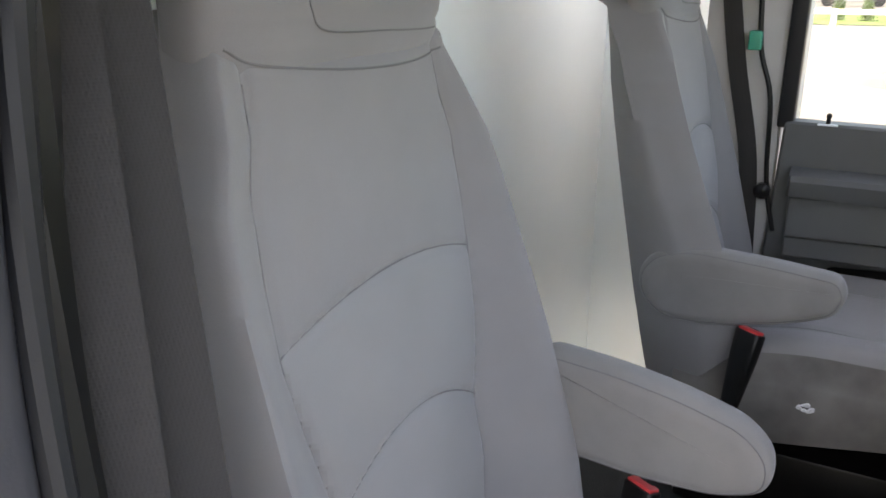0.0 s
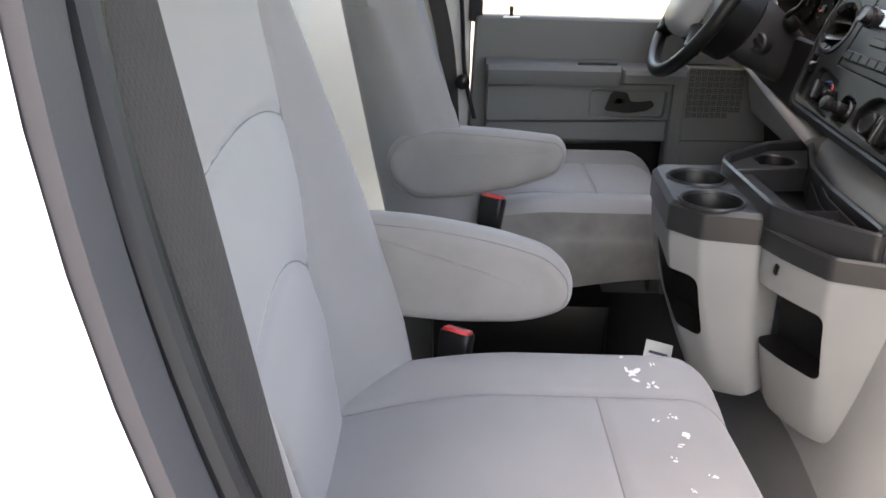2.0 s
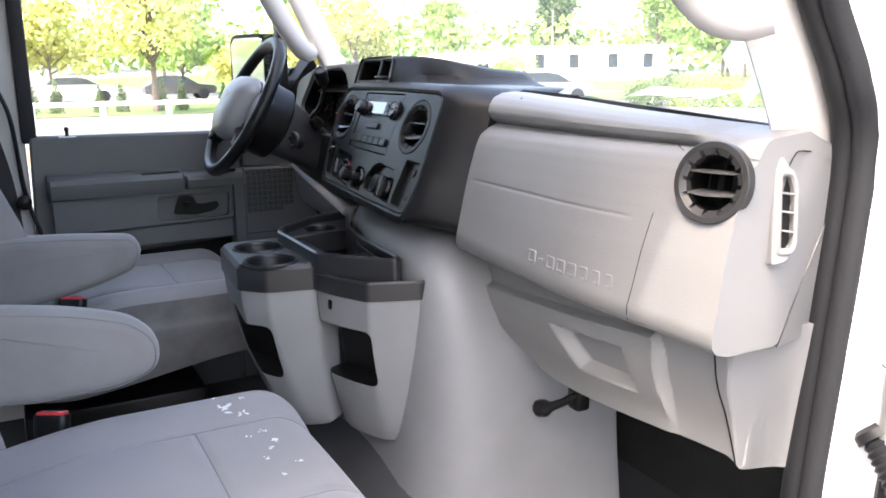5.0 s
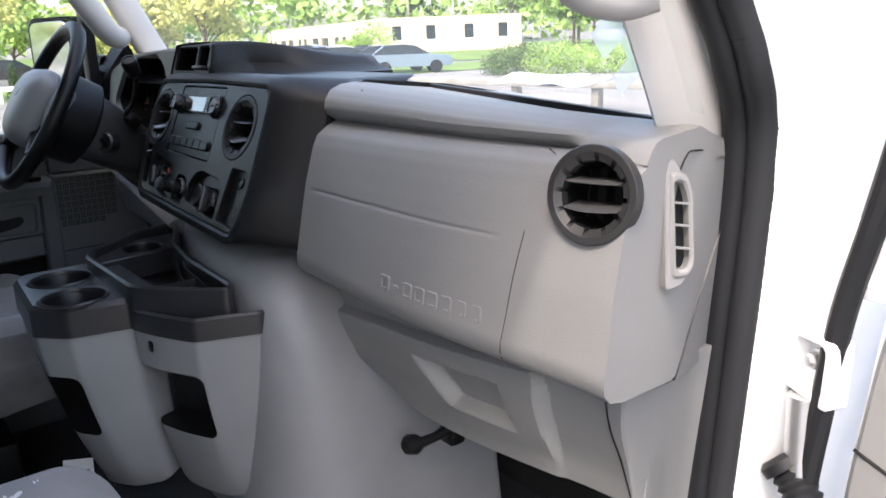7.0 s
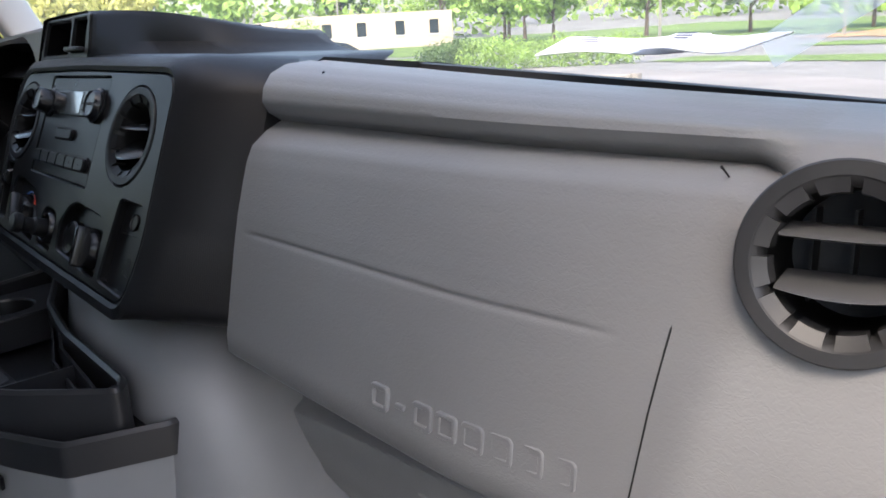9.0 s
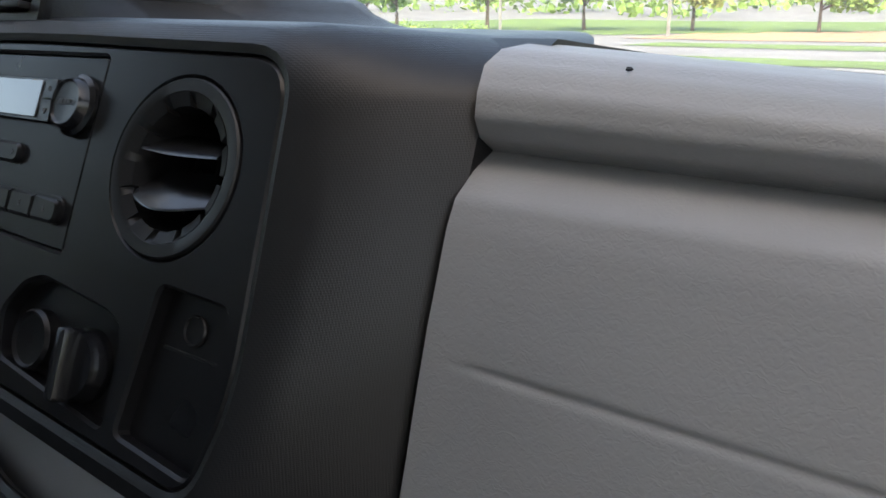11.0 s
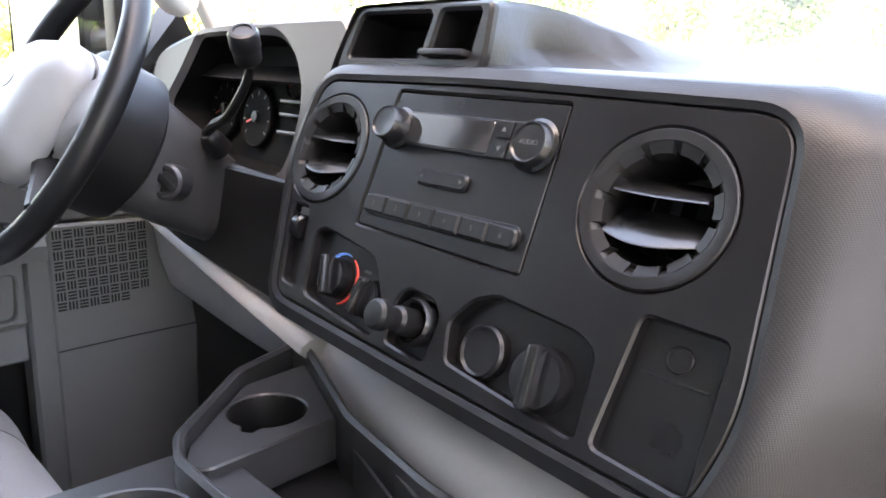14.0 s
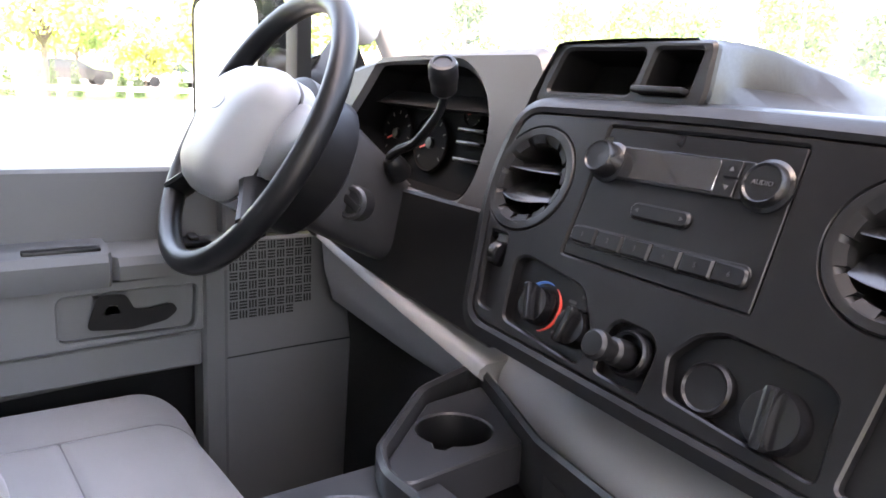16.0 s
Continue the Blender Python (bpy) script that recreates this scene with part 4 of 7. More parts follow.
# body of the pod: it swells out to the passenger side and runs forward to the screen
bm = B()
rows = []
for k in range(13):
    t = k / 12
    y = lerp(0.0, 0.36, t)
    h = lerp(0.066, 0.030, step(0.1, 1.0, t))
    side = lerp(0.0, 0.012, step(0, 0.6, t)) - 0.026 * math.sin(math.pi * min(1, max(0, (t - 0.04) / 0.55)))
    base_r = lerp(0.100, 0.124, step(0.0, 0.42, t)) + 0.02 * t
    r = []
    for px, pz in ((-0.120, -0.040), (-0.112, -0.02), (-0.085, h * 0.45), (-0.070, h - 0.034), (0.0, h - 0.0315), (0.080, h - 0.032), (0.092 + side * 0.5, h - 0.040), (0.098 + side, h * 0.35 - 0.03), (base_r - 0.01, -0.029), (base_r + 0.02, -0.036), (base_r + 0.02, -0.05), (-0.12, -0.05)):
        r.append(Vector((-1.162 + 1.08 * px, 0.565 + y + 0.12 * (pz - 0.034), 1.614 + pz)))
    rows.append(r)
loft(bm, rows, True, False)
part("pod_body", bm, CHARCOAL, pod, "", 50)
# dash top towards the screen
bm = B()
rows = []
for k in range(21):
    x = lerp(-1.83, -0.66, k / 20)
    rows.append([(x, 0.60 if x > -1.32 else 0.615, 1.560), (x, 0.64, 1.5785), (x, 0.80, 1.563), (x, 1.0, 1.528), (x, 1.0, 1.49)])
loft(bm, rows)
part("dash_top", bm, CHARCOAL, dash, "charcoal dash top under the windscreen", 50)

# ---- instrument cluster ----
CM = Matrix.Translation((-1.522, 0.578, 1.512)) @ Matrix(((1, 0, 0, 0), (0, 0.16, -0.987, 0), (0, 0.987, 0.16, 0), (0, 0, 0, 1)))
hood_out = rounded([(-0.310, -0.155), (0.225, -0.175), (0.225, -0.06), (0.225, 0.10), (0.205, 0.134), (-0.16, 0.120), (-0.310, 0.085)], [0.01, 0.01, 0.02, 0.03, 0.04, 0.05, 0.04], 5)
hood_in = rounded([(-0.245, 0.005), (-0.15, -0.058), (0.085, -0.066), (0.112, -0.030), (0.125, 0.035), (0.100, 0.082), (0.055, 0.108), (-0.05, 0.110), (-0.158, 0.106), (-0.200, 0.052)], [0.02, 0.03, 0.02, 0.03, 0.03, 0.03, 0.02, 0.03, 0.012, 0.03], 5)
bm = B()
plate(bm, CM, hood_out, [hood_in], 0.02, 0.010)
part("cluster_hood", bm, HOODGREY, dash, "charcoal grey instrument hood")
bm = B()
rows = [[CM @ Vector((x, y, -0.008)) for x, y in hood_in], [CM @ Vector((x * 0.97, y * 0.94, -0.11)) for x, y in hood_in]]
loft(bm, rows, True, False)
part("cluster_tunnel", bm, TUNNEL, dash)
bm = B()
plate(bm, CM @ Matrix.Translation((0, 0, -0.07)), [(x * 0.98, y * 0.98) for x, y in hood_in], (), 0.006, 0.001)
cluster = part("cluster_face", bm, TUNNEL, dash, "black instrument face")
for x, y, r in ((-0.080, 0.004, 0.044), (-0.178, 0.010, 0.044), (0.014, 0.056, 0.022), (0.066, 0.030, 0.021)):
    bm = B()
    m = CM @ Matrix.Translation((x, y, -0.066))
    lathe(bm, m, [(r, 0.0), (r, 0.004), (r * 0.95, 0.006), (r * 0.92, 0.003), (0.001, 0.003)], 36)
    g = part("gauge", bm, TUNNEL, cluster, "round black gauge")
    for k in range(9):
        a = radians(220 - 260 * k / 8)
        bm = B()
        block(bm, (r * 0.14, 0.0016, 0.0006), m @ Matrix.Rotation(a, 4, "Z") @ Matrix.Translation((r * 0.78, 0, 0.0034)), 0)
        part("tick", bm, MARK, g)
    bm = B()
    block(bm, (r * 0.6, 0.0024, 0.001), m @ Matrix.Rotation(radians(200), 4, "Z") @ Matrix.Translation((r * 0.3, 0, 0.0048)), 0)
    part("needle", bm, REDMARK, g)
    bm = B()
    lathe(bm, m, [(r * 0.2, 0.003), (r * 0.18, 0.008), (0.001, 0.009)], 16)
    part("needle_hub", bm, BLACK, g)
for y in (0.030, 0.012, -0.012):
    bm = B()
    block(bm, (0.060, 0.005, 0.014), CM @ Matrix.Translation((0.020, y, -0.062)), 0.002)
    part("cluster_rib", bm, CAP, cluster)

bm = B()
plate(bm, CM @ Matrix.Translation((0, 0, 0.004)), rounded([(-0.30, -0.180), (0.215, -0.225), (0.200, -0.066), (-0.12, -0.066), (-0.18, -0.05), (-0.32, -0.05)], [0.01, 0.01, 0.015, 0.02, 0.03, 0.01], 4), (), 0.012, 0.004)
part("column_panel", bm, BLACK, dash, "black panel round the steering column")

# ---- lower driver panel ----
bm = B()
rows = []
for k in range(15):
    t = k / 14
    x = lerp(-1.78, -1.305, t)
    zt = lerp(1.345, 1.268, t ** 0.9)
    zb = lerp(1.215, 1.190, t) + 0.03 * t ** 6
    y = 0.522 + 0.02 * (1 - t)
    rows.append([(x, y + 0.10, zt + 0.01), (x, y + 0.012, zt + 0.006), (x, y + 0.002, zt), (x, y, zt - 0.008), (x, y + 0.010, zt - 0.016), (x, y + 0.016, (zt + zb) / 2), (x, y + 0.032, zb + 0.012), (x, y + 0.05, zb), (x, y + 0.12, zb)])
loft(bm, rows)
part("lower_driver_panel", bm, GREY, dash, "mid grey lower driver panel", 50)
bm = B()
block(bm, (0.60, 0.20, 0.28), at(-1.52, 0.85, 1.42), 0.01)
part("dash_core", bm, BLACK, dash)

# papers lying on the dash by the screen
for k, (x, y, rz, w, h) in enumerate(((-0.37, 0.735, 10, 0.13, 0.06), (-0.28, 0.71, -20, 0.12, 0.05))):
    p = thing("paper", (x, y, 1.578), "white printed paper lying on the dash top", "paper", "papers on the dash")
    bm = B()
    m = at(x, y, 1.583 + 0.002 * k - 0.016 * (x + 0.7), 10, 1, rz)
    rows = [[m @ Vector((lerp(-w / 2, w / 2, i / 8), s * h / 2, 0.0015 * math.sin(i * 0.9 + s) + e)) for i in range(9)] for s, e in ((-1, 0), (1, 0), (1, -0.0006), (-1, -0.0006))]
    loft(bm, rows, False, False)
    part("sheet", bm, PAPER, p)
    for j in range(3):
        bm = B()
        block(bm, (0.022 - 0.004 * j, 0.0022, 0.0005), m @ Matrix.Translation((-0.04 + 0.006 * j, 0.018 - 0.008 * j, 0.0026)), 0)
        part("print_bar", bm, PRINT, p)

# ---- seats ----
def pillow(bm, m, loop, thick, r, n=4):
    """A cushion-edged solid of that outline, thick along z of m."""
    rows = []
    for k in range(n + 1):
        a = math.pi / 2 * (1 - k / n)
        rows.append((r * (1 - math.cos(a)), thick / 2 - r + r * math.sin(a)))
    rows += [(d, -z) for d, z in rows[::-1]]
    loft(bm, [[m @ Vector((x, y, z)) for x, y in (shrink(loop, d) if d > 1e-6 else loop)] for d, z in rows], True, True)
    return bm


def half_width(z):
    return table([(0.90, 0.245), (1.0, 0.270), (1.15, 0.288), (1.35, 0.290), (1.50, 0.284), (1.585, 0.272), (1.64, 0.244), (1.69, 0.230), (1.72, 0.222), (1.76, 0.200)], z)[0]


BOLSTER = [(0.90, 0.06), (1.0, 0.075), (1.1, 0.072), (1.3, 0.055), (1.48, 0.034), (1.59, 0.022), (1.645, 0.015), (1.70, 0.003)]


def seam_u(z):
    """Where the insert of the backrest ends, as a share of its half width."""
    return table([(0.90, 0.40), (1.10, 0.47), (1.25, 0.575), (1.35, 0.65), (1.43, 0.705), (1.55, 0.72), (1.65, 0.75), (1.70, 0.78)], z)[0]


def arches(u):
    return 1.432 + 0.034 * (1 - (u / 0.70) ** 2), 1.228 + 0.055 * (1 - (u / 0.57) ** 2)


def back_y(u, z, oy, sx, pitch, inner=1):
    """The front of the backrest at a share u of its half width."""
    au = abs(u)
    hw = half_width(z) * sx
    y = -0.432 - pitch * (z - 1.33) + oy + table(BOLSTER, z)[0] * (1.65 if u * inner > 0 else 1.0) * step(seam_u(z) - 0.04, 0.96, au) + 0.018 * (1 - au * au) - 0.10 * step(0.90, 1.0, au) ** 1.8
    y -= 0.03 * (1 - min(1, (z - 0.90) / 0.05)) ** 2
    arch1, arch2 = arches(u)
    su = seam_u(z)
    seam = math.exp(-((au - su) * hw / 0.0055) ** 2)
    if au < su:
        seam = max(seam, math.exp(-((z - arch1) / 0.0065) ** 2), math.exp(-((z - arch2) / 0.0065) ** 2))
        y += 0.006 * math.sin(math.pi * min(1, max(0, (z - arch2) / (arch1 - arch2)))) + 0.012 * step(0, 0.10, arch2 - z)
    return y - 0.0055 * seam - 0.07 * step(1.685 + 0.035 * au ** 3, 1.765, z)


def seat_back(name, owner, ox, oy, sx, pitch):
    """The backrest: bolsters proud of an insert that two arched seams cross."""
    rows = []
    zs = [0.90 + 0.0055 * k for k in range(156)]
    nf, nb = 100, 12
    for z in zs:
        hw = half_width(z) * sx
        yf = -0.432 - pitch * (z - 1.33) + oy
        r = []
        for k in range(nf + 1):
            u = -1 + 2 * k / nf
            r.append((ox + u * hw, back_y(u, z, oy, sx, pitch, 1 if ox < CX else -1), z))
        for k in range(1, nb):
            u = 1 - 2 * k / nb
            r.append((ox + u * hw * 0.97, yf - 0.06 - 0.075 * math.sqrt(max(0, 1 - u * u * 0.9)), z))
        rows.append(r)
    bm = B()
    loft(bm, rows)
    ob = part(name, bm, CLOTH, owner, "grey cloth backrest with stitched arched panels", 60)
    ob.data.materials.append(CLOTH_LIGHT)
    for p in ob.data.polygons:
        c = p.center
        hw = half_width(c.z) * sx
        u = (c.x - ox) / hw
        if abs(u) < seam_u(c.z) - 0.005 and c.y > -0.432 - pitch * (c.z - 1.33) + oy - 0.02 and c.z < arches(u)[0]:
            p.material_index = 1
    lines = [[(s * seam_u(0.95 + 0.74 * k / 60), 0.95 + 0.74 * k / 60) for k in range(61)] for s in (-1, 1)]
    lines += [[(w * (k / 20 - 1), arches(w * (k / 20 - 1))[j]) for k in range(41)] for j, w in ((0, 0.705), (1, 0.565))]
    for line in lines:
        bm = B()
        tube(bm, [(ox + u * half_width(z) * sx, back_y(u, z, oy, sx, pitch, 1 if ox < CX else -1) + 0.0004, z) for u, z in line], 0.0011, 6)
        part("seam", bm, STITCH, owner)
    return ob


def head_rest(owner, ox, oy, sx, pitch):
    rows = []
    for k in range(27):
        z = 1.682 + 0.01 * k
        t = k / 26
        hw = sx * table([(0, 0.208), (0.15, 0.216), (0.5, 0.222), (0.8, 0.205), (0.93, 0.175), (1, 0.12)], t)[0]
        yf = -0.432 - pitch * (z - 1.33) + oy + 0.030 * math.sin(math.pi * min(1, t * 1.1)) + 0.004
        th = 0.10 * (1 - 0.5 * step(0.75, 1, t))
        r = []
        for j in range(32):
            a = 2 * math.pi * j / 32
            ca, sa = math.cos(a), math.sin(a)
            x = ox + hw * math.copysign(abs(ca) ** 0.45, ca)
            y = yf - th / 2 + th / 2 * math.copysign(abs(sa) ** 0.6, sa)
            if abs(z - 1.728) < 0.006:
                y -= 0.003 * (sa > 0)
            r.append((x, y, z))
        rows.append(r)
    bm = B()
    loft(bm, rows)
    head = part("headrest", bm, CLOTH, owner, "grey cloth integrated headrest", 60)

    def head_y(dx, z):
        t = (z - 1.682) / 0.26
        hw = sx * table([(0, 0.208), (0.15, 0.216), (0.5, 0.222), (0.8, 0.205)], t)[0]
        ca = min(0.999, abs(dx) / hw) ** (1 / 0.45)
        yf = -0.432 - pitch * (z - 1.33) + oy + 0.030 * math.sin(math.pi * min(1, t * 1.1)) + 0.004
        return yf - 0.05 + 0.05 * math.sqrt(1 - ca * ca) ** 0.6

    fold = smooth_line([(0.196, 1.722, 0), (0.160, 1.706, 0), (0.052, 1.692, 0), (-0.06, 1.686, 0), (-0.14, 1.688, 0), (-0.196, 1.696, 0)], 8)
    band = smooth_line([(0.091, 1.775, 0), (0.088, 1.753, 0), (0.060, 1.731, 0), (-0.06, 1.725, 0), (-0.14, 1.722, 0), (-0.19, 1.722, 0)], 8)
    for line, r in ((fold, 0.0016), (band, 0.0011)):
        bm = B()
        tube(bm, [(ox + p.x * sx, max(head_y(p.x * sx, p.y), back_y(max(-0.9, min(0.9, p.x / half_width(p.y))), p.y, oy, sx, pitch, 1 if ox < CX else -1) if p.y < 1.7 else -9) - r * 0.3, p.y) for p in line], r, 6)
        part("seam", bm, STITCH, head)


def seat_cushion(owner, ox, oy, sx, zt, cloth):
    """The cushion: a flat insert between bolsters, rolled over at the front."""
    rows = []
    ys = [-0.40 + 0.0075 * k for k in range(81)]
    y1 = 0.205
    for y in ys:
        t = (y + 0.40) / (y1 + 0.40)
        front = max(0.0, (y - (y1 - 0.085)) / 0.085)
        drop = 0.085 * (1 - math.sqrt(max(0.0, 1 - min(1, front) ** 2)))
        hw = sx * (0.30 - 0.035 * front ** 3 - 0.05 * (1 - step(-0.42, -0.25, y)))
        top = zt - 0.040 * (1 - step(-0.45, -0.10, y)) - drop
        r = []
        for k in range(61):
            u = -1 + 2 * k / 60
            au = abs(u)
            bol = 0.018 * step(0.42, 0.75, au)
            edge = 0.085 * step(0.72, 1.0, au) ** 2.0
            z = top + bol - edge + 0.008 * (1 - au * au)
            d = (au - 7 / 15) * hw
            seam = math.exp(-(d / 0.005) ** 2)
            if au < 7 / 15:
                seam = max(seam, math.exp(-((y - 0.005) / 0.005) ** 2))
                z += 0.006 * math.sin(math.pi * step(-0.35, 0.0, y) * 1.0)
            z -= 0.005 * seam * (1 - 0.6 * front)
            r.append((ox + u * hw, y + oy, z))
        low = lerp(0.875, 0.93, step(-0.3, 0.16, y))
        for x, z in ((0.99, low + 0.05), (0.95, low), (0, low - 0.005), (-0.95, low), (-0.99, low + 0.05)):
            r.append((ox + x * hw, y + oy, min(z, r[0][2] - 0.004)))
        rows.append(r)
    bm = B()
    loft(bm, rows)
    lines = [[r[16] for r in rows[6:]], [r[44] for r in rows[6:]], rows[54][16:45]]
    for line in lines:
        seam = B()
        tube(seam, [Vector(p) + Vector((0, 0, 0.0004)) for p in line], 0.0012, 6)
        part("seam", seam, STITCH, owner)
    ob = part("cushion", bm, CLOTH, owner, "grey cloth seat cushion with bolsters", 60)
    ob.data.materials.append(cloth)
    for p in ob.data.polygons:
        if p.center.x - ox > 0.87 * sx * (0.30 - 0.035 * max(0.0, (p.center.y - oy - 0.12) / 0.085) ** 3 - 0.05 * (1 - step(-0.42, -0.25, p.center.y - oy))):
            p.material_index = 1
    return ob


def arm_rest(owner, x0, x1, outline, mat):
    m = Matrix(((0, 0, 1, (x0 + x1) / 2), (1, 0, 0, 0), (0, 1, 0, 0), (0, 0, 0, 1)))
    bm = B()
    pillow(bm, m, rounded(outline, 0.035, 5), abs(x1 - x0), 0.026, 5)
    arm = part("armrest", bm, mat, owner, "padded grey cloth folding armrest", 60)
    bm = B()
    line = [(max(x0, x1) - 0.0052, y, z) for y, z in shrink(rounded(outline, 0.035, 5), 0.0095)]
    tube(bm, line + [line[0]], 0.0009, 6, 1.0, False)
    part("piping", bm, STITCH, arm)
    return arm


def buckle(x, y, z, rx, rz):
    b = thing("belt_buckle", (x, y, z), "black seat belt buckle with red release button", "belt buckle", "belt buckles")
    m = at(x, y, z, rx, 0, rz)
    bm = B()
    loft(bm, [[m @ Vector((px * w, py * d, h)) for px, py in rrect(2, 2, 0.5, 3)] for h, w, d in ((-0.16, 0.018, 0.008), (-0.10, 0.023, 0.012), (-0.05, 0.027, 0.0150), (-0.004, 0.0285, 0.0160), (0.0, 0.027, 0.0145))])
    part("housing", bm, BLACK, b)
    bm = B()
    block(bm, (0.046, 0.021, 0.008), m @ Matrix.Translation((0, 0, 0.001)), 0.002)
    part("button", bm, RED, b, "red release button")
    bm = B()
    block(bm, (0.026, 0.003, 0.004), m @ Matrix.Translation((0, 0.0075, 0.0040)), 0.0008)
    part("slot", bm, BLACK, b)


def seat_stand(owner, ox, oy, w):
    bm = B()
    block(bm, (w, 0.42, 0.17), at(ox, -0.11 + oy, 0.75), 0.01)
    part("pedestal", bm, BLACK, owner, "black steel seat pedestal")


PSX = -0.51
ps = thing("passenger_seat", (PSX, -0.12, FLOOR), "grey cloth bucket seat with white paint marks on its cushion", "seat", "cab seats")
seat_back("backrest", ps, PSX, 0.0, 1.0, 0.15)
head_rest(ps, PSX, 0.0, 1.0, 0.15)
pc = seat_cushion(ps, PSX, 0.0, 1.0, 1.041, CLOTH)
arm_rest(ps, -0.84, -0.775, [(-0.36, 1.10), (-0.20, 1.087), (-0.085, 1.090), (-0.020, 1.115), (-0.016, 1.170), (-0.055, 1.212), (-0.14, 1.238), (-0.24, 1.256), (-0.36, 1.266)], CLOTH_ARM)
seat_stand(ps, PSX, 0.0, 0.46)
buckle(-0.822, -0.195, 1.055, -14, 62)

DSX = -1.605
ds = thing("driver_seat", (DSX, -0.05, FLOOR), "grey cloth bucket seat with a soiled cushion side", "seat", "cab seats")
seat_back("backrest", ds, DSX, 0.130, 0.93, 0.19)
head_rest(ds, DSX, 0.130, 0.93, 0.19)
seat_cushion(ds, DSX, 0.130, 0.93, 1.082, CLOTH_DIRTY)
arm_rest(ds, -1.40, -1.333, [(-0.350, 1.150), (-0.300, 1.105), (-0.197, 1.108), (-0.061, 1.138), (0.022, 1.170), (0.040, 1.215), (0.022, 1.250), (-0.10, 1.262), (-0.256, 1.270), (-0.325, 1.250), (-0.358, 1.205)], CLOTH_ARM)
seat_stand(ds, DSX, 0.07, 0.44)
buckle(-1.325, -0.12, 1.122, -14, 58)

# torn patch on the cushion side
bm = B()
random.seed(9)
for k in range(9):
    r = random.uniform(0.003, 0.007)
    lathe(bm, at(-1.3215, 0.0 + random.uniform(-0.017, 0.017), 0.985 + random.uniform(-0.008, 0.010), 0, 90, random.uniform(0, 60)) @ Matrix.Diagonal((0.6, 1.3, 1, 1)), [(r, -0.004), (r, 0.0), (r * 0.7, 0.001)], 8)
part("tear", bm, STAIN, ds, "small torn patch showing white padding")

# paint marks on the cushion
random.seed(4)
for x, y, s in ((-0.69, 0.075, 1.6), (-0.675, 0.09, 0.9), (-0.70, 0.06, 0.9), (-0.735, 0.055, 0.4), (-0.60, 0.10, 0.7), (-0.585, 0.075, 0.5), (-0.55, 0.115, 0.9), (-0.53, 0.095, 0.5), (-0.50, 0.08, 0.5), (-0.47, 0.12, 0.6), (-0.72, 0.10, 0.5), (-0.44, 0.09, 0.35), (-0.30, -0.12, 0.4)):
    bm = B()
    for k in range(4):
        px, py = x + random.uniform(-0.009, 0.009) * s, y + random.uniform(-0.009, 0.009) * s
        r = random.uniform(0.0014, 0.0038) * s
        au = abs(px - PSX) / 0.30
        front = max(0.0, (py - 0.12) / 0.085)
        z = 1.041 - 0.085 * (1 - math.sqrt(1 - min(1, front) ** 2)) + 0.018 * step(0.42, 0.75, au) - 0.085 * step(0.72, 1.0, au) ** 2 + 0.008 * (1 - au * au)
        slope = math.atan2(0.115 * front, 0.115 * math.sqrt(max(0.05, 1 - front ** 2)))
        lathe(bm, at(px, py, z + 0.0004, -math.degrees(slope), 0, random.uniform(0, 180)) @ Matrix.Diagonal((1.8, 0.8, 1, 1)), [(r, 0.0), (r * 0.8, 0.0008)], 9)
    part("paint_mark", bm, STAIN, pc, "splash of dried white paint")


# ---- seat belts ----
def webbing(owner, name, pts, width, side):
    """A belt strap along pts; side: the direction across it."""
    bm = B()
    s = Vector(side).normalized() * width / 2
    pts = smooth_line(pts, 10)
    rows = []
    for i, p in enumerate(pts):
        t = (pts[min(i + 1, len(pts) - 1)] - pts[max(0, i - 1)]).normalized()
        nrm = t.cross(s).normalized() * 0.0008
        rows.append([p - s + nrm, p + s + nrm, p + s - nrm, p - s - nrm])
    loft(bm, rows)
    return part(name, bm, BELT, owner)


belt = thing("seat_belt", (-0.10, -0.35, 1.3), "worn grey webbing seat belt hanging from the door pillar", "seat belt", "seat belts")
webbing(belt, "strap", [(-0.035, -0.235, 0.80), (-0.072, -0.292, 1.1), (-0.110, -0.357, 1.4), (-0.150, -0.423, 1.7), (-0.18, -0.475, 1.95)], 0.052, (-0.85, 0.45, 0.1))
webbing(belt, "strap", [(0.036, -0.240, 0.80), (-0.008, -0.292, 1.1), (-0.052, -0.352, 1.4), (-0.100, -0.418, 1.7), (-0.14, -0.47, 1.95)], 0.050, (-0.75, 0.55, 0.1))

# ---- engine cover and console ----
cover = thing("engine_cover", (-1.0, 0.7, FLOOR), "smooth moulded grey engine cover between the footwells", "engine cover")
bm = B()
rows = []
for z, xr, xl, yb, rad in ((0.655, -0.585, -1.47, 0.36, 0.20), (0.72, -0.600, -1.43, 0.385, 0.18), (0.80, -0.610, -1.40, 0.41, 0.17), (0.90, -0.620, -1.38, 0.43, 0.16), (1.0, -0.632, -1.37, 0.440, 0.15), (1.1, -0.650, -1.365, 0.445, 0.14), (1.18, -0.672, -1.36, 0.447, 0.12), (1.23, -0.695, -1.36, 0.450, 0.11), (1.262, -0.72, -1.355, 0.458, 0.10), (1.282, -0.745, -1.35, 0.472, 0.09), (1.295, -0.77, -1.345, 0.495, 0.08), (1.302, -0.80, -1.33, 0.53, 0.07)):
    up = step(0.95, 1.2, z)
    rows.append([(x, y, z) for x, y in rounded([(xr, yb), (xr - 0.005, 0.87), (xl, 0.87), (xl, yb + 0.115 * up), (-1.03, yb + 0.006 * up)], [rad, 0.02, 0.02, rad * 0.6, 0.12], 10)])
loft(bm, rows)
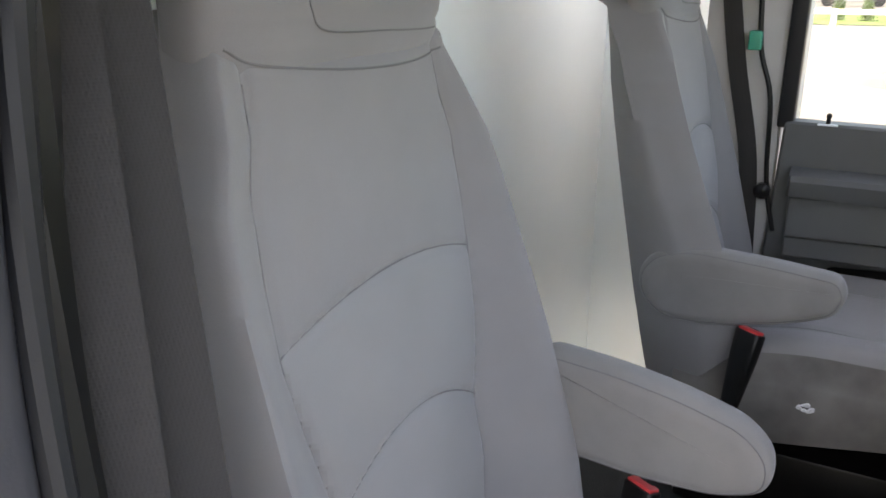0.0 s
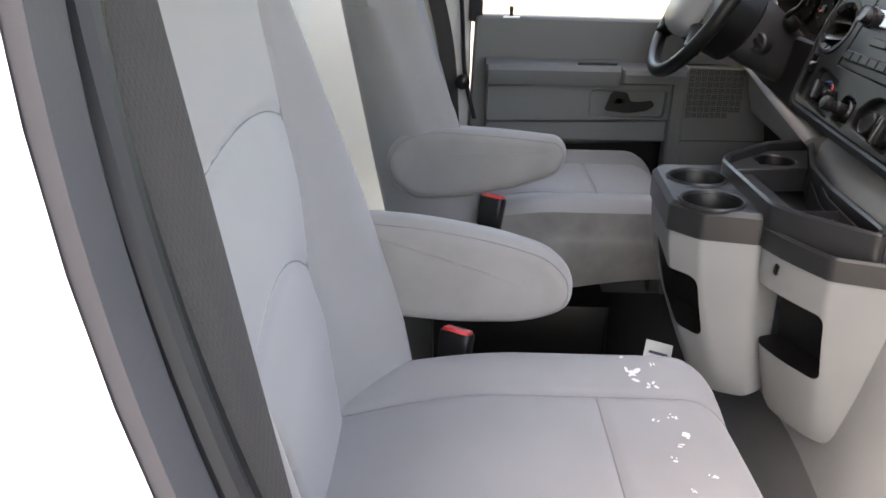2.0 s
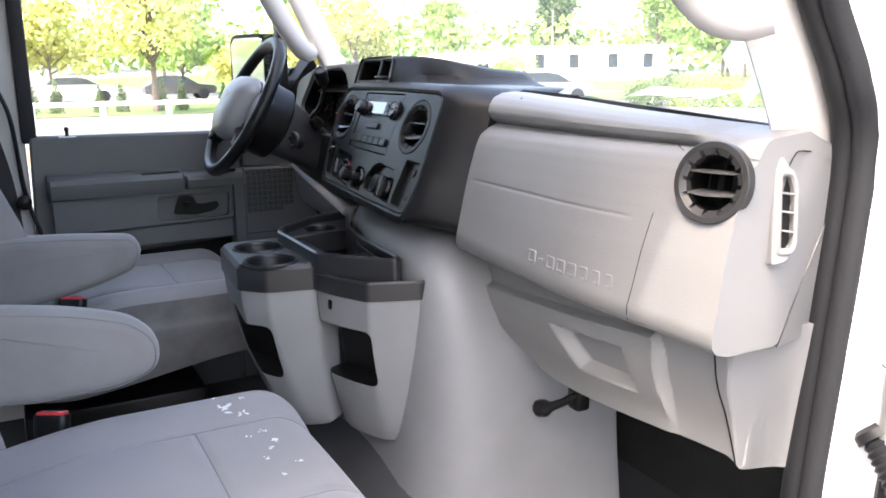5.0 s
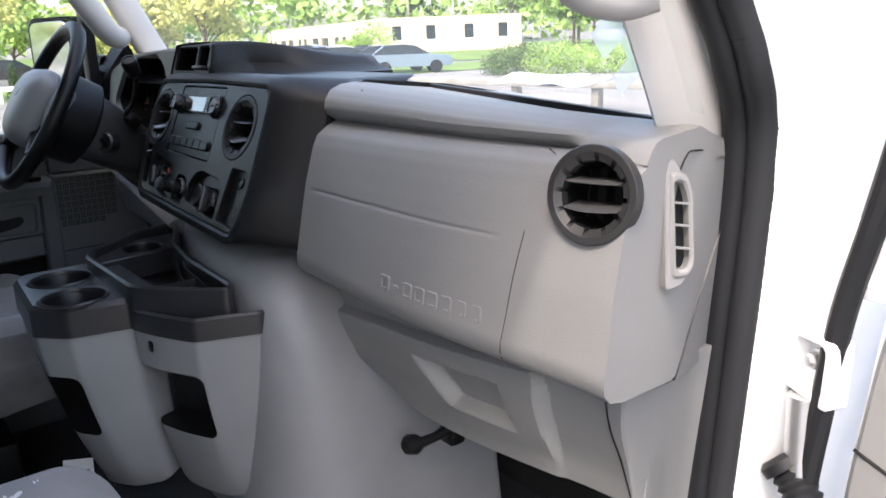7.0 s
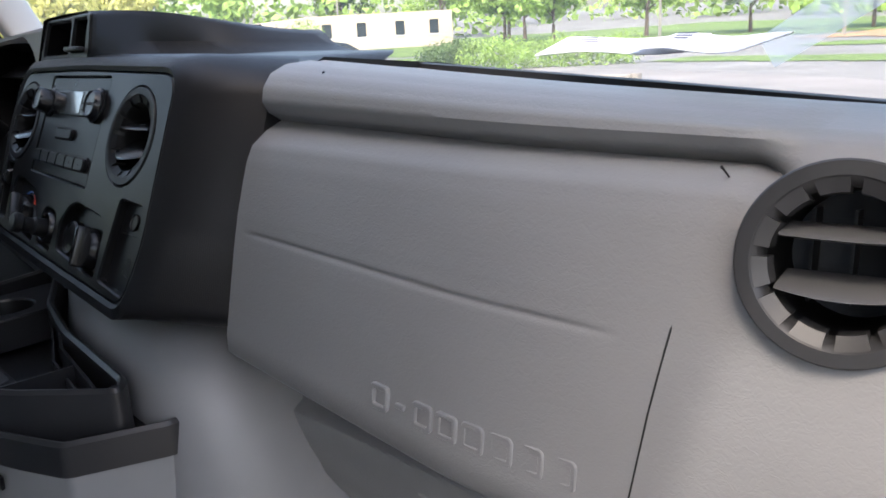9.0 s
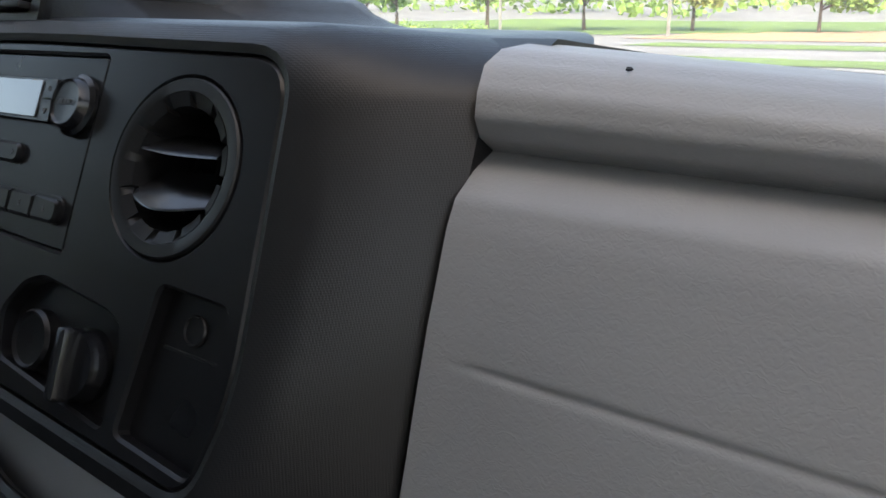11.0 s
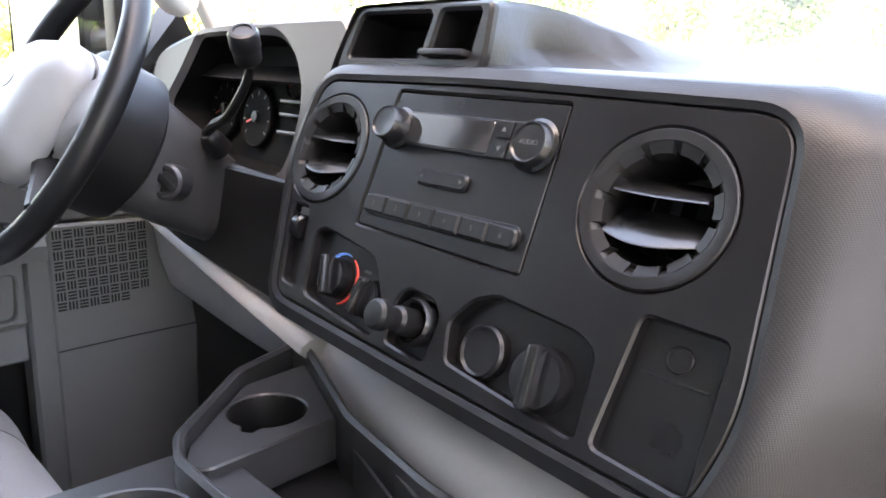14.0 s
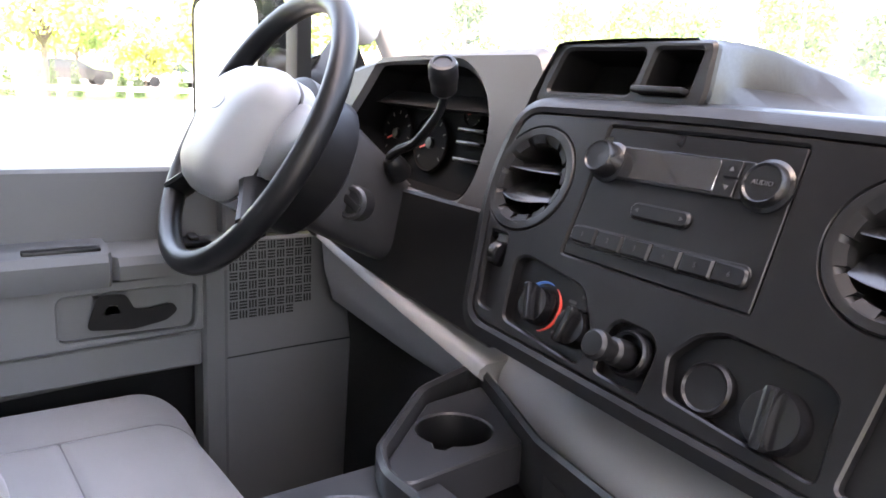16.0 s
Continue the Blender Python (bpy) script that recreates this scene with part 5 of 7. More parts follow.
part("shell", bm, GREY_SMOOTH, cover, angle=60)

# the floor's swelling in front of the cover
bm = B()
rows = []
for y, h in ((0.20, 0.0), (0.26, 0.03), (0.32, 0.09), (0.38, 0.15), (0.44, 0.19), (0.5, 0.20)):
    rows.append([(x, y, FLOOR - 0.01 + h * math.sin(math.pi * (x + 1.42) / 0.92) ** 0.5 if -1.42 < x < -0.50 else FLOOR - 0.01) for x in [-1.42 + 0.92 * k / 16 for k in range(17)]])
loft(bm, rows, False, False)
part("foot", bm, VINYL, cover, "grey vinyl covered foot of the engine cover", 60)

con = thing("console_organiser", (-0.95, 0.3, 0.87), "grey plastic console organiser with cup holders and two bins", "console")


def bin_body(name, top, bottom, zt, zb, wall=0.004):
    bm = B()
    rows = []
    for k in range(9):
        t = k / 8
        s = t ** 1.6
        rows.append([(lerp(a[0], b[0], s), lerp(a[1], b[1], s), lerp(zt, zb, t)) for a, b in zip(top, bottom)])
    last = rows[-1]
    cx, cy = sum(p[0] for p in last) / len(last), sum(p[1] for p in last) / len(last)
    rows.append([(lerp(x, cx, 0.12), lerp(y, cy, 0.12), zb - 0.012) for x, y, z in last])
    loft(bm, rows)
    return part(name, bm, BINGREY, con, "moulded pale grey bin", 40)


c2t = rounded([(-0.930, 0.318), (-0.905, 0.308), (-0.845, 0.326), (-0.770, 0.362), (-0.734, 0.458), (-0.740, 0.490), (-0.96, 0.46)], [0.006, 0.01, 0.03, 0.006, 0.006, 0.01, 0.01], 4)
c2b = rounded([(-0.940, 0.370), (-0.915, 0.362), (-0.860, 0.376), (-0.800, 0.404), (-0.772, 0.456), (-0.780, 0.490), (-0.96, 0.47)], [0.01, 0.02, 0.03, 0.02, 0.02, 0.01, 0.01], 4)
right_bin = bin_body("bin", c2t, c2b, 1.186, 0.885)
bm = B()
rim = shrink(c2t, -0.004)
plate(bm, at(0, 0, 1.222), rim, [shrink(c2t, 0.006)], 0.038, 0.004)
bin_cap = part("bin_cap", bm, CAP, con, "dark grey bin cap")
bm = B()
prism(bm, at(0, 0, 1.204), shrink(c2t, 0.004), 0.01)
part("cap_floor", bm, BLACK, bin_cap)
c1t = rounded([(-1.215, 0.205), (-1.190, 0.186), (-0.985, 0.172), (-0.936, 0.214), (-0.915, 0.310), (-0.95, 0.37), (-1.22, 0.37)], [0.01, 0.01, 0.006, 0.006, 0.01, 0.01, 0.01], 4)
c1b = rounded([(-1.150, 0.290), (-1.130, 0.262), (-0.995, 0.250), (-0.945, 0.285), (-0.925, 0.340), (-0.96, 0.38), (-1.15, 0.38)], 0.02, 4)
left_bin = bin_body("bin", c1t, c1b, 1.186, 0.885)
bm = B()
CUPS = ((-1.125, 0.252), (-0.985, 0.240))
cups = [ring(0.051, 36, *c) for c in CUPS]
plate(bm, at(0, 0, 1.236), shrink(c1t, -0.004), cups, 0.053, 0.008)
cup_cap = part("cup_holder_cap", bm, CAP, con, "dark grey cup holder top")
for c in CUPS:
    bm = B()
    lathe(bm, at(*c, 1.236), [(0.0515, -0.004), (0.0505, -0.006), (0.046, -0.052), (0.003, -0.053)], 36, 1.0, True)
    part("cup_well", bm, BLACK, cup_cap)
    bm = B()
    lathe(bm, at(*c, 1.236), [(0.0512, -0.003), (0.0522, 0.0028), (0.0550, 0.0036), (0.0575, 0.0006), (0.0575, -0.003)], 36, 1.0, True)
    bmesh.ops.delete(bm, geom=[f for f in bm.faces if len(f.verts) > 4], context="FACES")
    part("cup_rim", bm, CAP, cup_cap)

tray_loop = rounded([(-1.160, 0.306), (-0.895, 0.306), (-0.838, 0.340), (-0.752, 0.420), (-0.780, 0.440), (-0.995, 0.452), (-1.135, 0.476), (-1.315, 0.545), (-1.345, 0.535), (-1.310, 0.440), (-1.205, 0.325)], 0.014, 4)
bm = B()
plate(bm, at(0, 0, 1.264), tray_loop, [shrink(tray_loop, 0.010)], 0.080, 0.004)
tray = part("tray", bm, CAP, con, "dark grey open tray")
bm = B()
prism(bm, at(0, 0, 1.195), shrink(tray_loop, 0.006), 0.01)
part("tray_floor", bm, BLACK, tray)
bm = B()
shelf = rounded([(-1.168, 0.318), (-1.152, 0.335), (-1.168, 0.478), (-1.310, 0.532), (-1.298, 0.446), (-1.204, 0.340)], 0.006, 3)
plate(bm, at(0, 0, 1.246), shelf, [[(x - 0.007 * (abs(math.atan2(y - 0.434, x + 1.228) + 0.9) < 0.22) * -1, y - 0.008 * (abs(math.atan2(y - 0.434, x + 1.228) + 0.9) < 0.22)) for x, y in ring(0.040, 48, -1.228, 0.434)]], 0.045, 0.002)
part("cup_shelf", bm, CAP, tray)
bm = B()
lathe(bm, at(-1.228, 0.434, 1.246), [(0.0402, -0.002), (0.036, -0.042), (0.003, -0.043)], 32, 1.0, True)
part("cup_well", bm, BLACK, tray)
for pts, h, w in (([(-1.150, 0.485), (-0.975, 0.432), (-0.80, 0.413)], 1.250, 0.0016), ([(-0.905, 0.312), (-0.905, 0.424)], 1.248, 0.0016), ([(-1.150, 0.474), (-0.975, 0.421), (-0.80, 0.402)], 1.236, 0.0012)):
    bm = B()
    loft(bm, [[(x - w, y - w, h), (x + w, y + w, h), (x + w, y + w, 1.195), (x - w, y - w, 1.195)] for x, y in pts])
    part("tray_rib", bm, CAP, tray)

# cut-outs of the bins, the mark on the lid, and things lying by the console
def opening(owner, corners, mat, depth, r=0.016, out=0.03):
    """A dark lined opening cut into a bin's face, by its four corners (3D)."""
    q = [Vector(c) for c in corners]
    u = (q[1] - q[0]).normalized()
    n = u.cross(q[3] - q[0]).normalized()
    v = n.cross(u)
    m = Matrix.Translation(q[0]) @ Matrix((u, v, n)).transposed().to_4x4()
    loop = rounded([((p - q[0]).dot(u), (p - q[0]).dot(v)) for p in q], r, 5)
    bm = B()
    prism(bm, m @ Matrix.Translation((0, 0, out)), loop, out + depth)
    tool = finish("opening", bm, mat)
    cut = owner.modifiers.new("cut", "BOOLEAN")
    cut.operation, cut.solver, cut.object = "DIFFERENCE", "EXACT", tool
    cut.material_mode = "TRANSFER"
    me = bpy.data.meshes.new_from_object(owner.evaluated_get(bpy.context.evaluated_depsgraph_get()))
    owner.modifiers.remove(cut)
    owner.data = me
    bpy.data.objects.remove(tool)
    me.set_sharp_from_angle(angle=radians(40))


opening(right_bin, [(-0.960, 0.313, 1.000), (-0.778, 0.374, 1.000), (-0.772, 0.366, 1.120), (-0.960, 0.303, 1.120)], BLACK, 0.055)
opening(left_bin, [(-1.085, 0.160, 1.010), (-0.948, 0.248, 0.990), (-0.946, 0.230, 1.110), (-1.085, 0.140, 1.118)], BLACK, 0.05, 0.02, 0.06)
bm = B()
block(bm, (0.009, 0.004, 0.020), at(-0.858, 0.318, 1.163, 10, 20, 20), 0.001)
part("lid_clip", bm, BLACK, right_bin, "small black clip")

fb = thing("floor_bracket", (-0.745, 0.495, FLOOR), "small black steel bracket on the cab floor", "bracket")
bm = B()
block(bm, (0.050, 0.030, 0.012), at(-0.745, 0.495, FLOOR + 0.006, 0, 0, 30), 0.003)
part("foot", bm, BLACK, fb)
bm = B()
block(bm, (0.012, 0.026, 0.045), at(-0.735, 0.50, FLOOR + 0.03, 0, 12, 30), 0.004)
part("tab", bm, BLACK, fb)

sheet_note = thing("paper", (-1.20, 0.22, 0.80), "white printed sheet leaning behind the console", "paper", "loose papers")
bm = B()
m = at(-1.175, 0.235, 0.775, 78, 0, 60)
plate(bm, m, [(-0.035, -0.10), (0.030, -0.10), (0.028, 0.075), (-0.03, 0.075)], (), 0.0012, 0.0002)
part("sheet", bm, PAPER, sheet_note)
for j in range(4):
    bm = B()
    block(bm, (0.04 - 0.006 * j, 0.006, 0.0006), m @ Matrix.Translation((0.0, 0.05 - 0.03 * j, 0.0006)), 0)
    part("print_bar", bm, PRINT, sheet_note)

# ---- driver's door ----
DX = -1.880
DM = Matrix(((0, 0, 1, DX), (1, 0, 0, 0), (0, 1, 0, 0), (0, 0, 0, 1)))   # x: along the cab, y: up, z: into the cab
ddoor = thing("driver_door", (DX, 0.3, 0.62), "dark grey plastic trimmed driver door, shut", "door")


def dm(y, z, out=0.0):
    return DM @ Matrix.Translation((y, z, out))


DF = DM @ Matrix.Translation((-0.069, 0, 0))


bm = B()
pocket = rounded([(-0.02, 0.90), (0.40, 0.90), (0.432, 0.95), (0.440, 1.118), (-0.02, 1.095)], 0.02, 4)
plate(bm, DM, rounded([(-0.19, 0.60), (0.485, 0.60), (0.485, 1.443), (-0.160, 1.448)], 0.012, 3), [pocket], 0.06, 0.006)
part("door_panel", bm, DOORGREY, ddoor)
# a black sheet closes the pocket opening from behind
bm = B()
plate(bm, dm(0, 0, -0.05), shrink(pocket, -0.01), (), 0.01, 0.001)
part("door_pocket", bm, BLACK, ddoor, "open door pocket backed by a black sheet")
def df(y, z, out=0.0):
    return DF @ Matrix.Translation((y, z, out))


# padded arm ledge: a long rear piece and a short switch piece
def ledge(y0, y1, zt, drop, name):
    bm = B()
    sec = [(-0.004, zt + 0.004), (0.050, zt), (0.068, zt - 0.006), (0.076, zt - 0.018), (0.074, zt - 0.040), (0.066, zt - drop), (0.0, zt - drop - 0.004)]
    rows = []
    for y, s in ((y0, 0.86), (y0 + 0.006, 1), (lerp(y0, y1, 0.3), 1), (lerp(y0, y1, 0.7), 1), (y1 - 0.006, 1), (y1, 0.9)):
        rows.append([DF @ Vector((y, z, d * s)) for d, z in sec])
    loft(bm, rows)
    return part(name, bm, DOORGREY, ddoor, "padded grey arm ledge")


arm = ledge(-0.060, 0.300, 1.336, 0.058, "arm_ledge")
ledge(0.302, 0.475, 1.328, 0.040, "switch_ledge")
bm = B()
block(bm, (0.105, 0.022, 0.008), DF @ Matrix.Translation((0.235, 1.334, 0.050)) @ Matrix.Rotation(radians(-90), 4, "X"), 0.003)
part("grip_slot", bm, BLACK, arm)
bm = B()
block(bm, (0.07, 0.05, 0.010), DF @ Matrix.Translation((0.415, 1.332, 0.045)) @ Matrix.Rotation(radians(-90), 4, "X"), 0.004)
sw = part("switch_plate", bm, BEZEL, ddoor)
for y in (0.400, 0.425):
    bm = B()
    block(bm, (0.014, 0.022, 0.008), DF @ Matrix.Translation((y, 1.340, 0.045)) @ Matrix.Rotation(radians(-80), 4, "X"), 0.002)
    part("switch", bm, BLACK, sw)
# lower swell and the handle plate
bm = B()
plate(bm, df(0, 0, 0.050), rounded([(-0.055, 1.175), (0.238, 1.182), (0.440, 1.188), (0.440, 1.286), (-0.055, 1.274)], 0.006, 3), [rounded([(0.225, 1.194), (0.425, 1.194), (0.430, 1.266), (0.225, 1.264)], 0.014, 4)], 0.05, 0.003)
hp = part("handle_plate", bm, DOORGREY, ddoor)
bm = B()
plate(bm, df(0, 0, 0.032), rrect(0.225, 0.084, 0.01, 3, 0.327, 1.230), (), 0.004, 0.001)
part("handle_recess", bm, DOORGREY, hp)
bm = B()
plate(bm, df(0, 0, 0.050), rounded([(0.268, 1.214), (0.284, 1.260), (0.319, 1.257), (0.330, 1.234), (0.350, 1.231), (0.388, 1.236), (0.394, 1.228), (0.380, 1.216), (0.330, 1.208)], [0.006, 0.008, 0.006, 0.006, 0.01, 0.003, 0.003, 0.01, 0.01], 4), [rounded([(0.284, 1.226), (0.292, 1.250), (0.312, 1.248), (0.318, 1.228)], 0.004, 3)], 0.014, 0.004)
part("inside_handle", bm, BLACK, hp, "black inside door handle")
bm = B()
plate(bm, df(0, 0, 0.040), rounded([(-0.055, 1.12), (0.440, 1.125), (0.440, 1.184), (-0.055, 1.172)], 0.006, 3), (), 0.045, 0.004)
part("lower_swell", bm, DOORGREY, ddoor)
# upright trim and speaker panel at the front of the door
bm = B()
plate(bm, df(0, 0, 0.030), rounded([(0.445, 0.66), (0.490, 0.66), (0.490, 1.300), (0.445, 1.290)], 0.008, 3), (), 0.05, 0.006)
part("upright_trim", bm, DOORGREY, ddoor)
bm = B()
plate(bm, df(0, 0, 0.036), rounded([(0.480, 0.66), (0.70, 0.66), (0.715, 1.12), (0.690, 1.325), (0.480, 1.332)], 0.006, 3), (), 0.06, 0.004)
sp = part("speaker_panel", bm, DOORGREY, ddoor)
bm = B()
plate(bm, df(0, 0, 0.030), rounded([(0.480, 1.336), (0.69, 1.330), (0.75, 1.42), (0.480, 1.446)], 0.006, 3), (), 0.06, 0.004)
part("corner_panel", bm, DOORGREY, ddoor)
groove("speaker_seam", [DF @ Vector((0.482, 1.128, 0.036)), DF @ Vector((0.60, 1.130, 0.036)), DF @ Vector((0.713, 1.130, 0.036))], 0.0015, BLACK, ddoor)
bm = B()
for i in range(10):
    for j in range(8):
        y, z = 0.494 + 0.0165 * i, 1.316 - 0.0165 * j
        inside = y < 0.640 and (z > 1.25 or ((y - 0.53) / 0.115) ** 2 + ((z - 1.25) / 0.062) ** 2 < 1)
        for k in (-1, 0, 1) if inside else ():
            if (i + j) % 2:
                block(bm, (0.0135, 0.0030, 0.002), df(y, z + 0.0052 * k, 0.0355), 0)
            else:
                block(bm, (0.0030, 0.0135, 0.002), df(y + 0.0052 * k, z, 0.0355), 0)
tagged(part("speaker_slots", bm, BLACK, sp, "dark basket-weave slots of the speaker grille"), kind="stuff")
# window surround, pane, lock pin
bm = B()
for y0, y1, z0, z1 in ((-0.178, -0.140, 1.43, 2.12), (0.553, 0.582, 1.43, 2.08)):
    block(bm, (y1 - y0, z1 - z0, 0.05), dm((y0 + y1) / 2, (z0 + z1) / 2, -0.03), 0.006)
block(bm, (0.86, 0.03, 0.05), dm(0.24, 2.10, -0.03), 0.006)
part("window_frame", bm, RUBBER, ddoor)
bm = B()
loft(bm, [[DM @ Vector(p) for p in r] for r in ([(0.485, 1.40, -0.05), (0.70, 1.40, -0.05), (0.70, 1.60, -0.05), (0.655, 1.68, -0.05), (0.485, 1.455, -0.05)], [(0.485, 1.40, 0.0), (0.72, 1.40, 0.0), (0.70, 1.58, 0.0), (0.66, 1.66, 0.0), (0.485, 1.446, 0.0)])])
part("sail_trim", bm, BLACK, ddoor, "black corner trim of the window")
bm = B()
block(bm, (0.80, 0.70, 0.004), dm(0.24, 1.77, -0.045), 0)
g = part("pane", bm, GLASS, ddoor, "clear side window glass")
g.visible_shadow = False
bm = B()
lathe(bm, at(DX - 0.010, -0.064, 1.442), [(0.005, 0.0), (0.005, 0.018), (0.0065, 0.020), (0.0065, 0.026), (0.004, 0.030), (0.001, 0.031)], 12)
part("lock_pin", bm, BLACK, ddoor, "small black lock pin")
bm = B()
block(bm, (0.024, 0.045, 0.004), at(DX - 0.008, -0.064, 1.445), 0.0015)
part("lock_plate", bm, WHITE, ddoor)

# door mirror outside
mir = thing("door_mirror", (-2.155, 0.528, 1.59), "large square black framed door mirror", "mirror")
MM = Matrix.Translation((-2.155, 0.528, 1.590)) @ Matrix.Rotation(radians(18), 4, "Z") @ Matrix(((1, 0, 0, 0), (0, 0, -1, 0), (0, 1, 0, 0), (0, 0, 0, 1)))
bm = B()
prism(bm, MM, rrect(0.216, 0.301, 0.038, 5), 0.06, 0.004)
part("mirror_shell", bm, TUNNEL, mir)
bm = B()
plate(bm, MM @ Matrix.Translation((0, 0, 0.002)), rrect(0.190, 0.275, 0.030, 5), (), 0.004, 0.001)
part("mirror_glass", bm, MIRROR, mir, "mirror glass")
bm = B()
tube(bm, [(-2.09, 0.59, 1.60), (-2.06, 0.60, 1.612), (-2.00, 0.605, 1.615), (-1.93, 0.615, 1.608)], [0.040, 0.030, 0.018, 0.022], 12)
part("mirror_arm", bm, BLACK, mir)

bm = B()
loft(bm, [[(x, 1.0, 1.28), (x, 1.0, 1.585), (x, 0.66, 1.592), (x, 0.610, 1.575), (x, 0.590, 1.50), (x, 0.60, 1.36), (x, 0.62, 1.29)] for x in (-1.895, -1.85, -1.78)])
part("dash_end", bm, CHARCOAL, dash, "charcoal driver end of the dash")

# ---- steering wheel ----
WM = Matrix.Translation((-1.614, 0.365, 1.526)) @ Matrix.Rotation(radians(-1.3), 4, "Z") @ Matrix.Rotation(radians(60.7), 4, "X")
wheel = thing("steering_wheel", (-1.614, 0.365, 1.526), "black leather steering wheel with a padded grey hub", "steering wheel")
RIM = 0.192
bm = B()
rings = []
for k in range(72):
    a = 2 * math.pi * k / 72
    bumps = 0.0012 * max(0, math.sin(a * 36)) if 1.9 < a < 3.0 else 0
    rings.append([WM @ Vector(((RIM + (0.0155 - bumps) * math.cos(b)) * math.cos(a), (RIM + (0.0155 - bumps) * math.cos(b)) * math.sin(a), 0.0165 * math.sin(b))) for b in [2 * math.pi * j / 14 for j in range(14)]])
loft(bm, rings + [rings[0]], True, False)
bmesh.ops.remove_doubles(bm, verts=bm.verts, dist=1e-5)
part("rim", bm, BLACK, wheel, "black leather rim")
hub_loop = rounded([(-0.085, -0.085), (-0.045, -0.105), (0.045, -0.105), (0.085, -0.085), (0.110, 0.0), (0.118, 0.052), (0.055, 0.080), (-0.055, 0.080), (-0.118, 0.052), (-0.110, 0.0)], 0.03, 6)
bm = B()
loft(bm, [[WM @ Vector((x * f, -0.012 + (y + 0.012) * f, z)) for x, y in hub_loop] for f, z in ((0.25, 0.056), (0.55, 0.0535), (0.76, 0.047), (0.90, 0.036), (0.975, 0.022), (1.0, 0.010), (0.99, 0.003))])
part("hub", bm, HUBGREY, wheel, "grey padded hub", 50)
bm = B()
loft(bm, [[WM @ Vector((x, y, z)) for x, y in shrink(hub_loop, d)] for d, z in ((0.006, 0.006), (0.006, -0.006))])
part("hub_groove", bm, BLACK, wheel, "dark gap behind the hub pad")
bm = B()
loft(bm, [[WM @ Vector((x, y, z)) for x, y in shrink(hub_loop, d)] for d, z in ((0.001, -0.002), (0.001, -0.022), (0.010, -0.038), (0.030, -0.050))])
part("hub_shell", bm, HUBGREY, wheel, "grey shell behind the hub pad", 50)
bm = B()
lathe(bm, WM @ Matrix.Translation((0, 0.01, 0.055)) @ Matrix.Diagonal((1.7, 0.8, 1, 1)), [(0.016, 0.0), (0.015, 0.002), (0.001, 0.0025)], 28)
part("emblem", bm, HUBGREY, wheel, "plain oval emblem")
for side in (-1, 1):
    bm = B()
    rows = []
    for k in range(9):
        u = k / 8
        r, h, th = lerp(0.070, RIM, u), lerp(0.058, 0.026, step(0, 1, u)), lerp(0.024, 0.0145, u)
        rows.append([WM @ Vector((side * (r - 0.012 * (1 - math.cos(v)) * u), lerp(-0.006, 0.012, u) + h * math.sin(v), lerp(-0.016, 0.0, u) + th * math.cos(v))) for v in [2 * math.pi * j / 20 for j in range(20)]])
    loft(bm, rows)
    part("upper_spoke", bm, HUBGREY, wheel, "grey spoke between hub and rim", 60)
for a in (217, 323):
    bm = B()
    c, d = math.cos(radians(a)), math.sin(radians(a))
    tube(bm, [WM @ Vector((r * c, r * d, z)) for r, z in ((0.085, -0.018), (0.115, -0.010), (0.15, -0.004), (RIM, 0.0))], [0.030, 0.025, 0.020, 0.020], 12, 0.5, True, (0, 0.5, 0.85))
    part("lower_spoke", bm, BLACK, wheel)

WC = Matrix.Translation((-1.612, 0.367, 1.524)) @ Matrix.Rotation(radians(62), 4, "X")
col = thing("steering_column", (-1.48, 0.5, 1.45), "dark plastic steering column shroud with ignition lock", "steering column")
bm = B()
rows = []
for d, w, h in ((-0.020, 0.084, 0.084), (-0.032, 0.102, 0.102), (-0.100, 0.100, 0.100), (-0.110, 0.084, 0.084)):
    rows.append([WC @ Vector((w * math.cos(2 * math.pi * k / 32), h * math.sin(2 * math.pi * k / 32) - 0.005, d)) for k in range(32)])
loft(bm, rows)
part("collar", bm, BLACK, col, "round black collar behind the wheel")
bm = B()
rows = []
for d, w, h in ((-0.080, 0.070, 0.072), (-0.11, 0.074, 0.076), (-0.17, 0.068, 0.070), (-0.26, 0.054, 0.057)):
    rows.append([WC @ Vector((x, y - 0.005 + 0.10 * (d + 0.09), d)) for x, y in rrect(2 * w, 2 * h, 0.035, 4)])
loft(bm, rows)
shroud = part("shroud", bm, SHROUD, col, "dark grey column shroud")
IM = Matrix.Translation((-1.535, 0.470, 1.436)) @ (Vector((0.55, -0.78, 0.20)).to_track_quat("Z", "Y").to_matrix().to_4x4())
bm = B()
lathe(bm, IM, [(0.024, -0.03), (0.0235, -0.004), (0.020, 0.0), (0.016, 0.0), (0.014, -0.003), (0.001, -0.003)], 28)
ig = part("ignition_lock", bm, CAP, col, "round ignition lock")
bm = B()
block(bm, (0.036, 0.011, 0.006), IM @ Matrix.Translation((0, 0, 0.0)) @ Matrix.Rotation(radians(-35), 4, "Z"), 0.003)
part("key_slot", bm, BLACK, ig)
bm = B()
pts = smooth_line([(-1.535, 0.530, 1.494), (-1.512, 0.530, 1.506), (-1.470, 0.528, 1.520), (-1.420, 0.522, 1.552), (-1.404, 0.522, 1.572), (-1.396, 0.519, 1.588)], 6)
tube(bm, pts, [0.0066 - 0.0016 * i / (len(pts) - 1) for i in range(len(pts))], 10)
st = part("gear_lever", bm, BLACK, col, "black column gear lever")
bm = B()
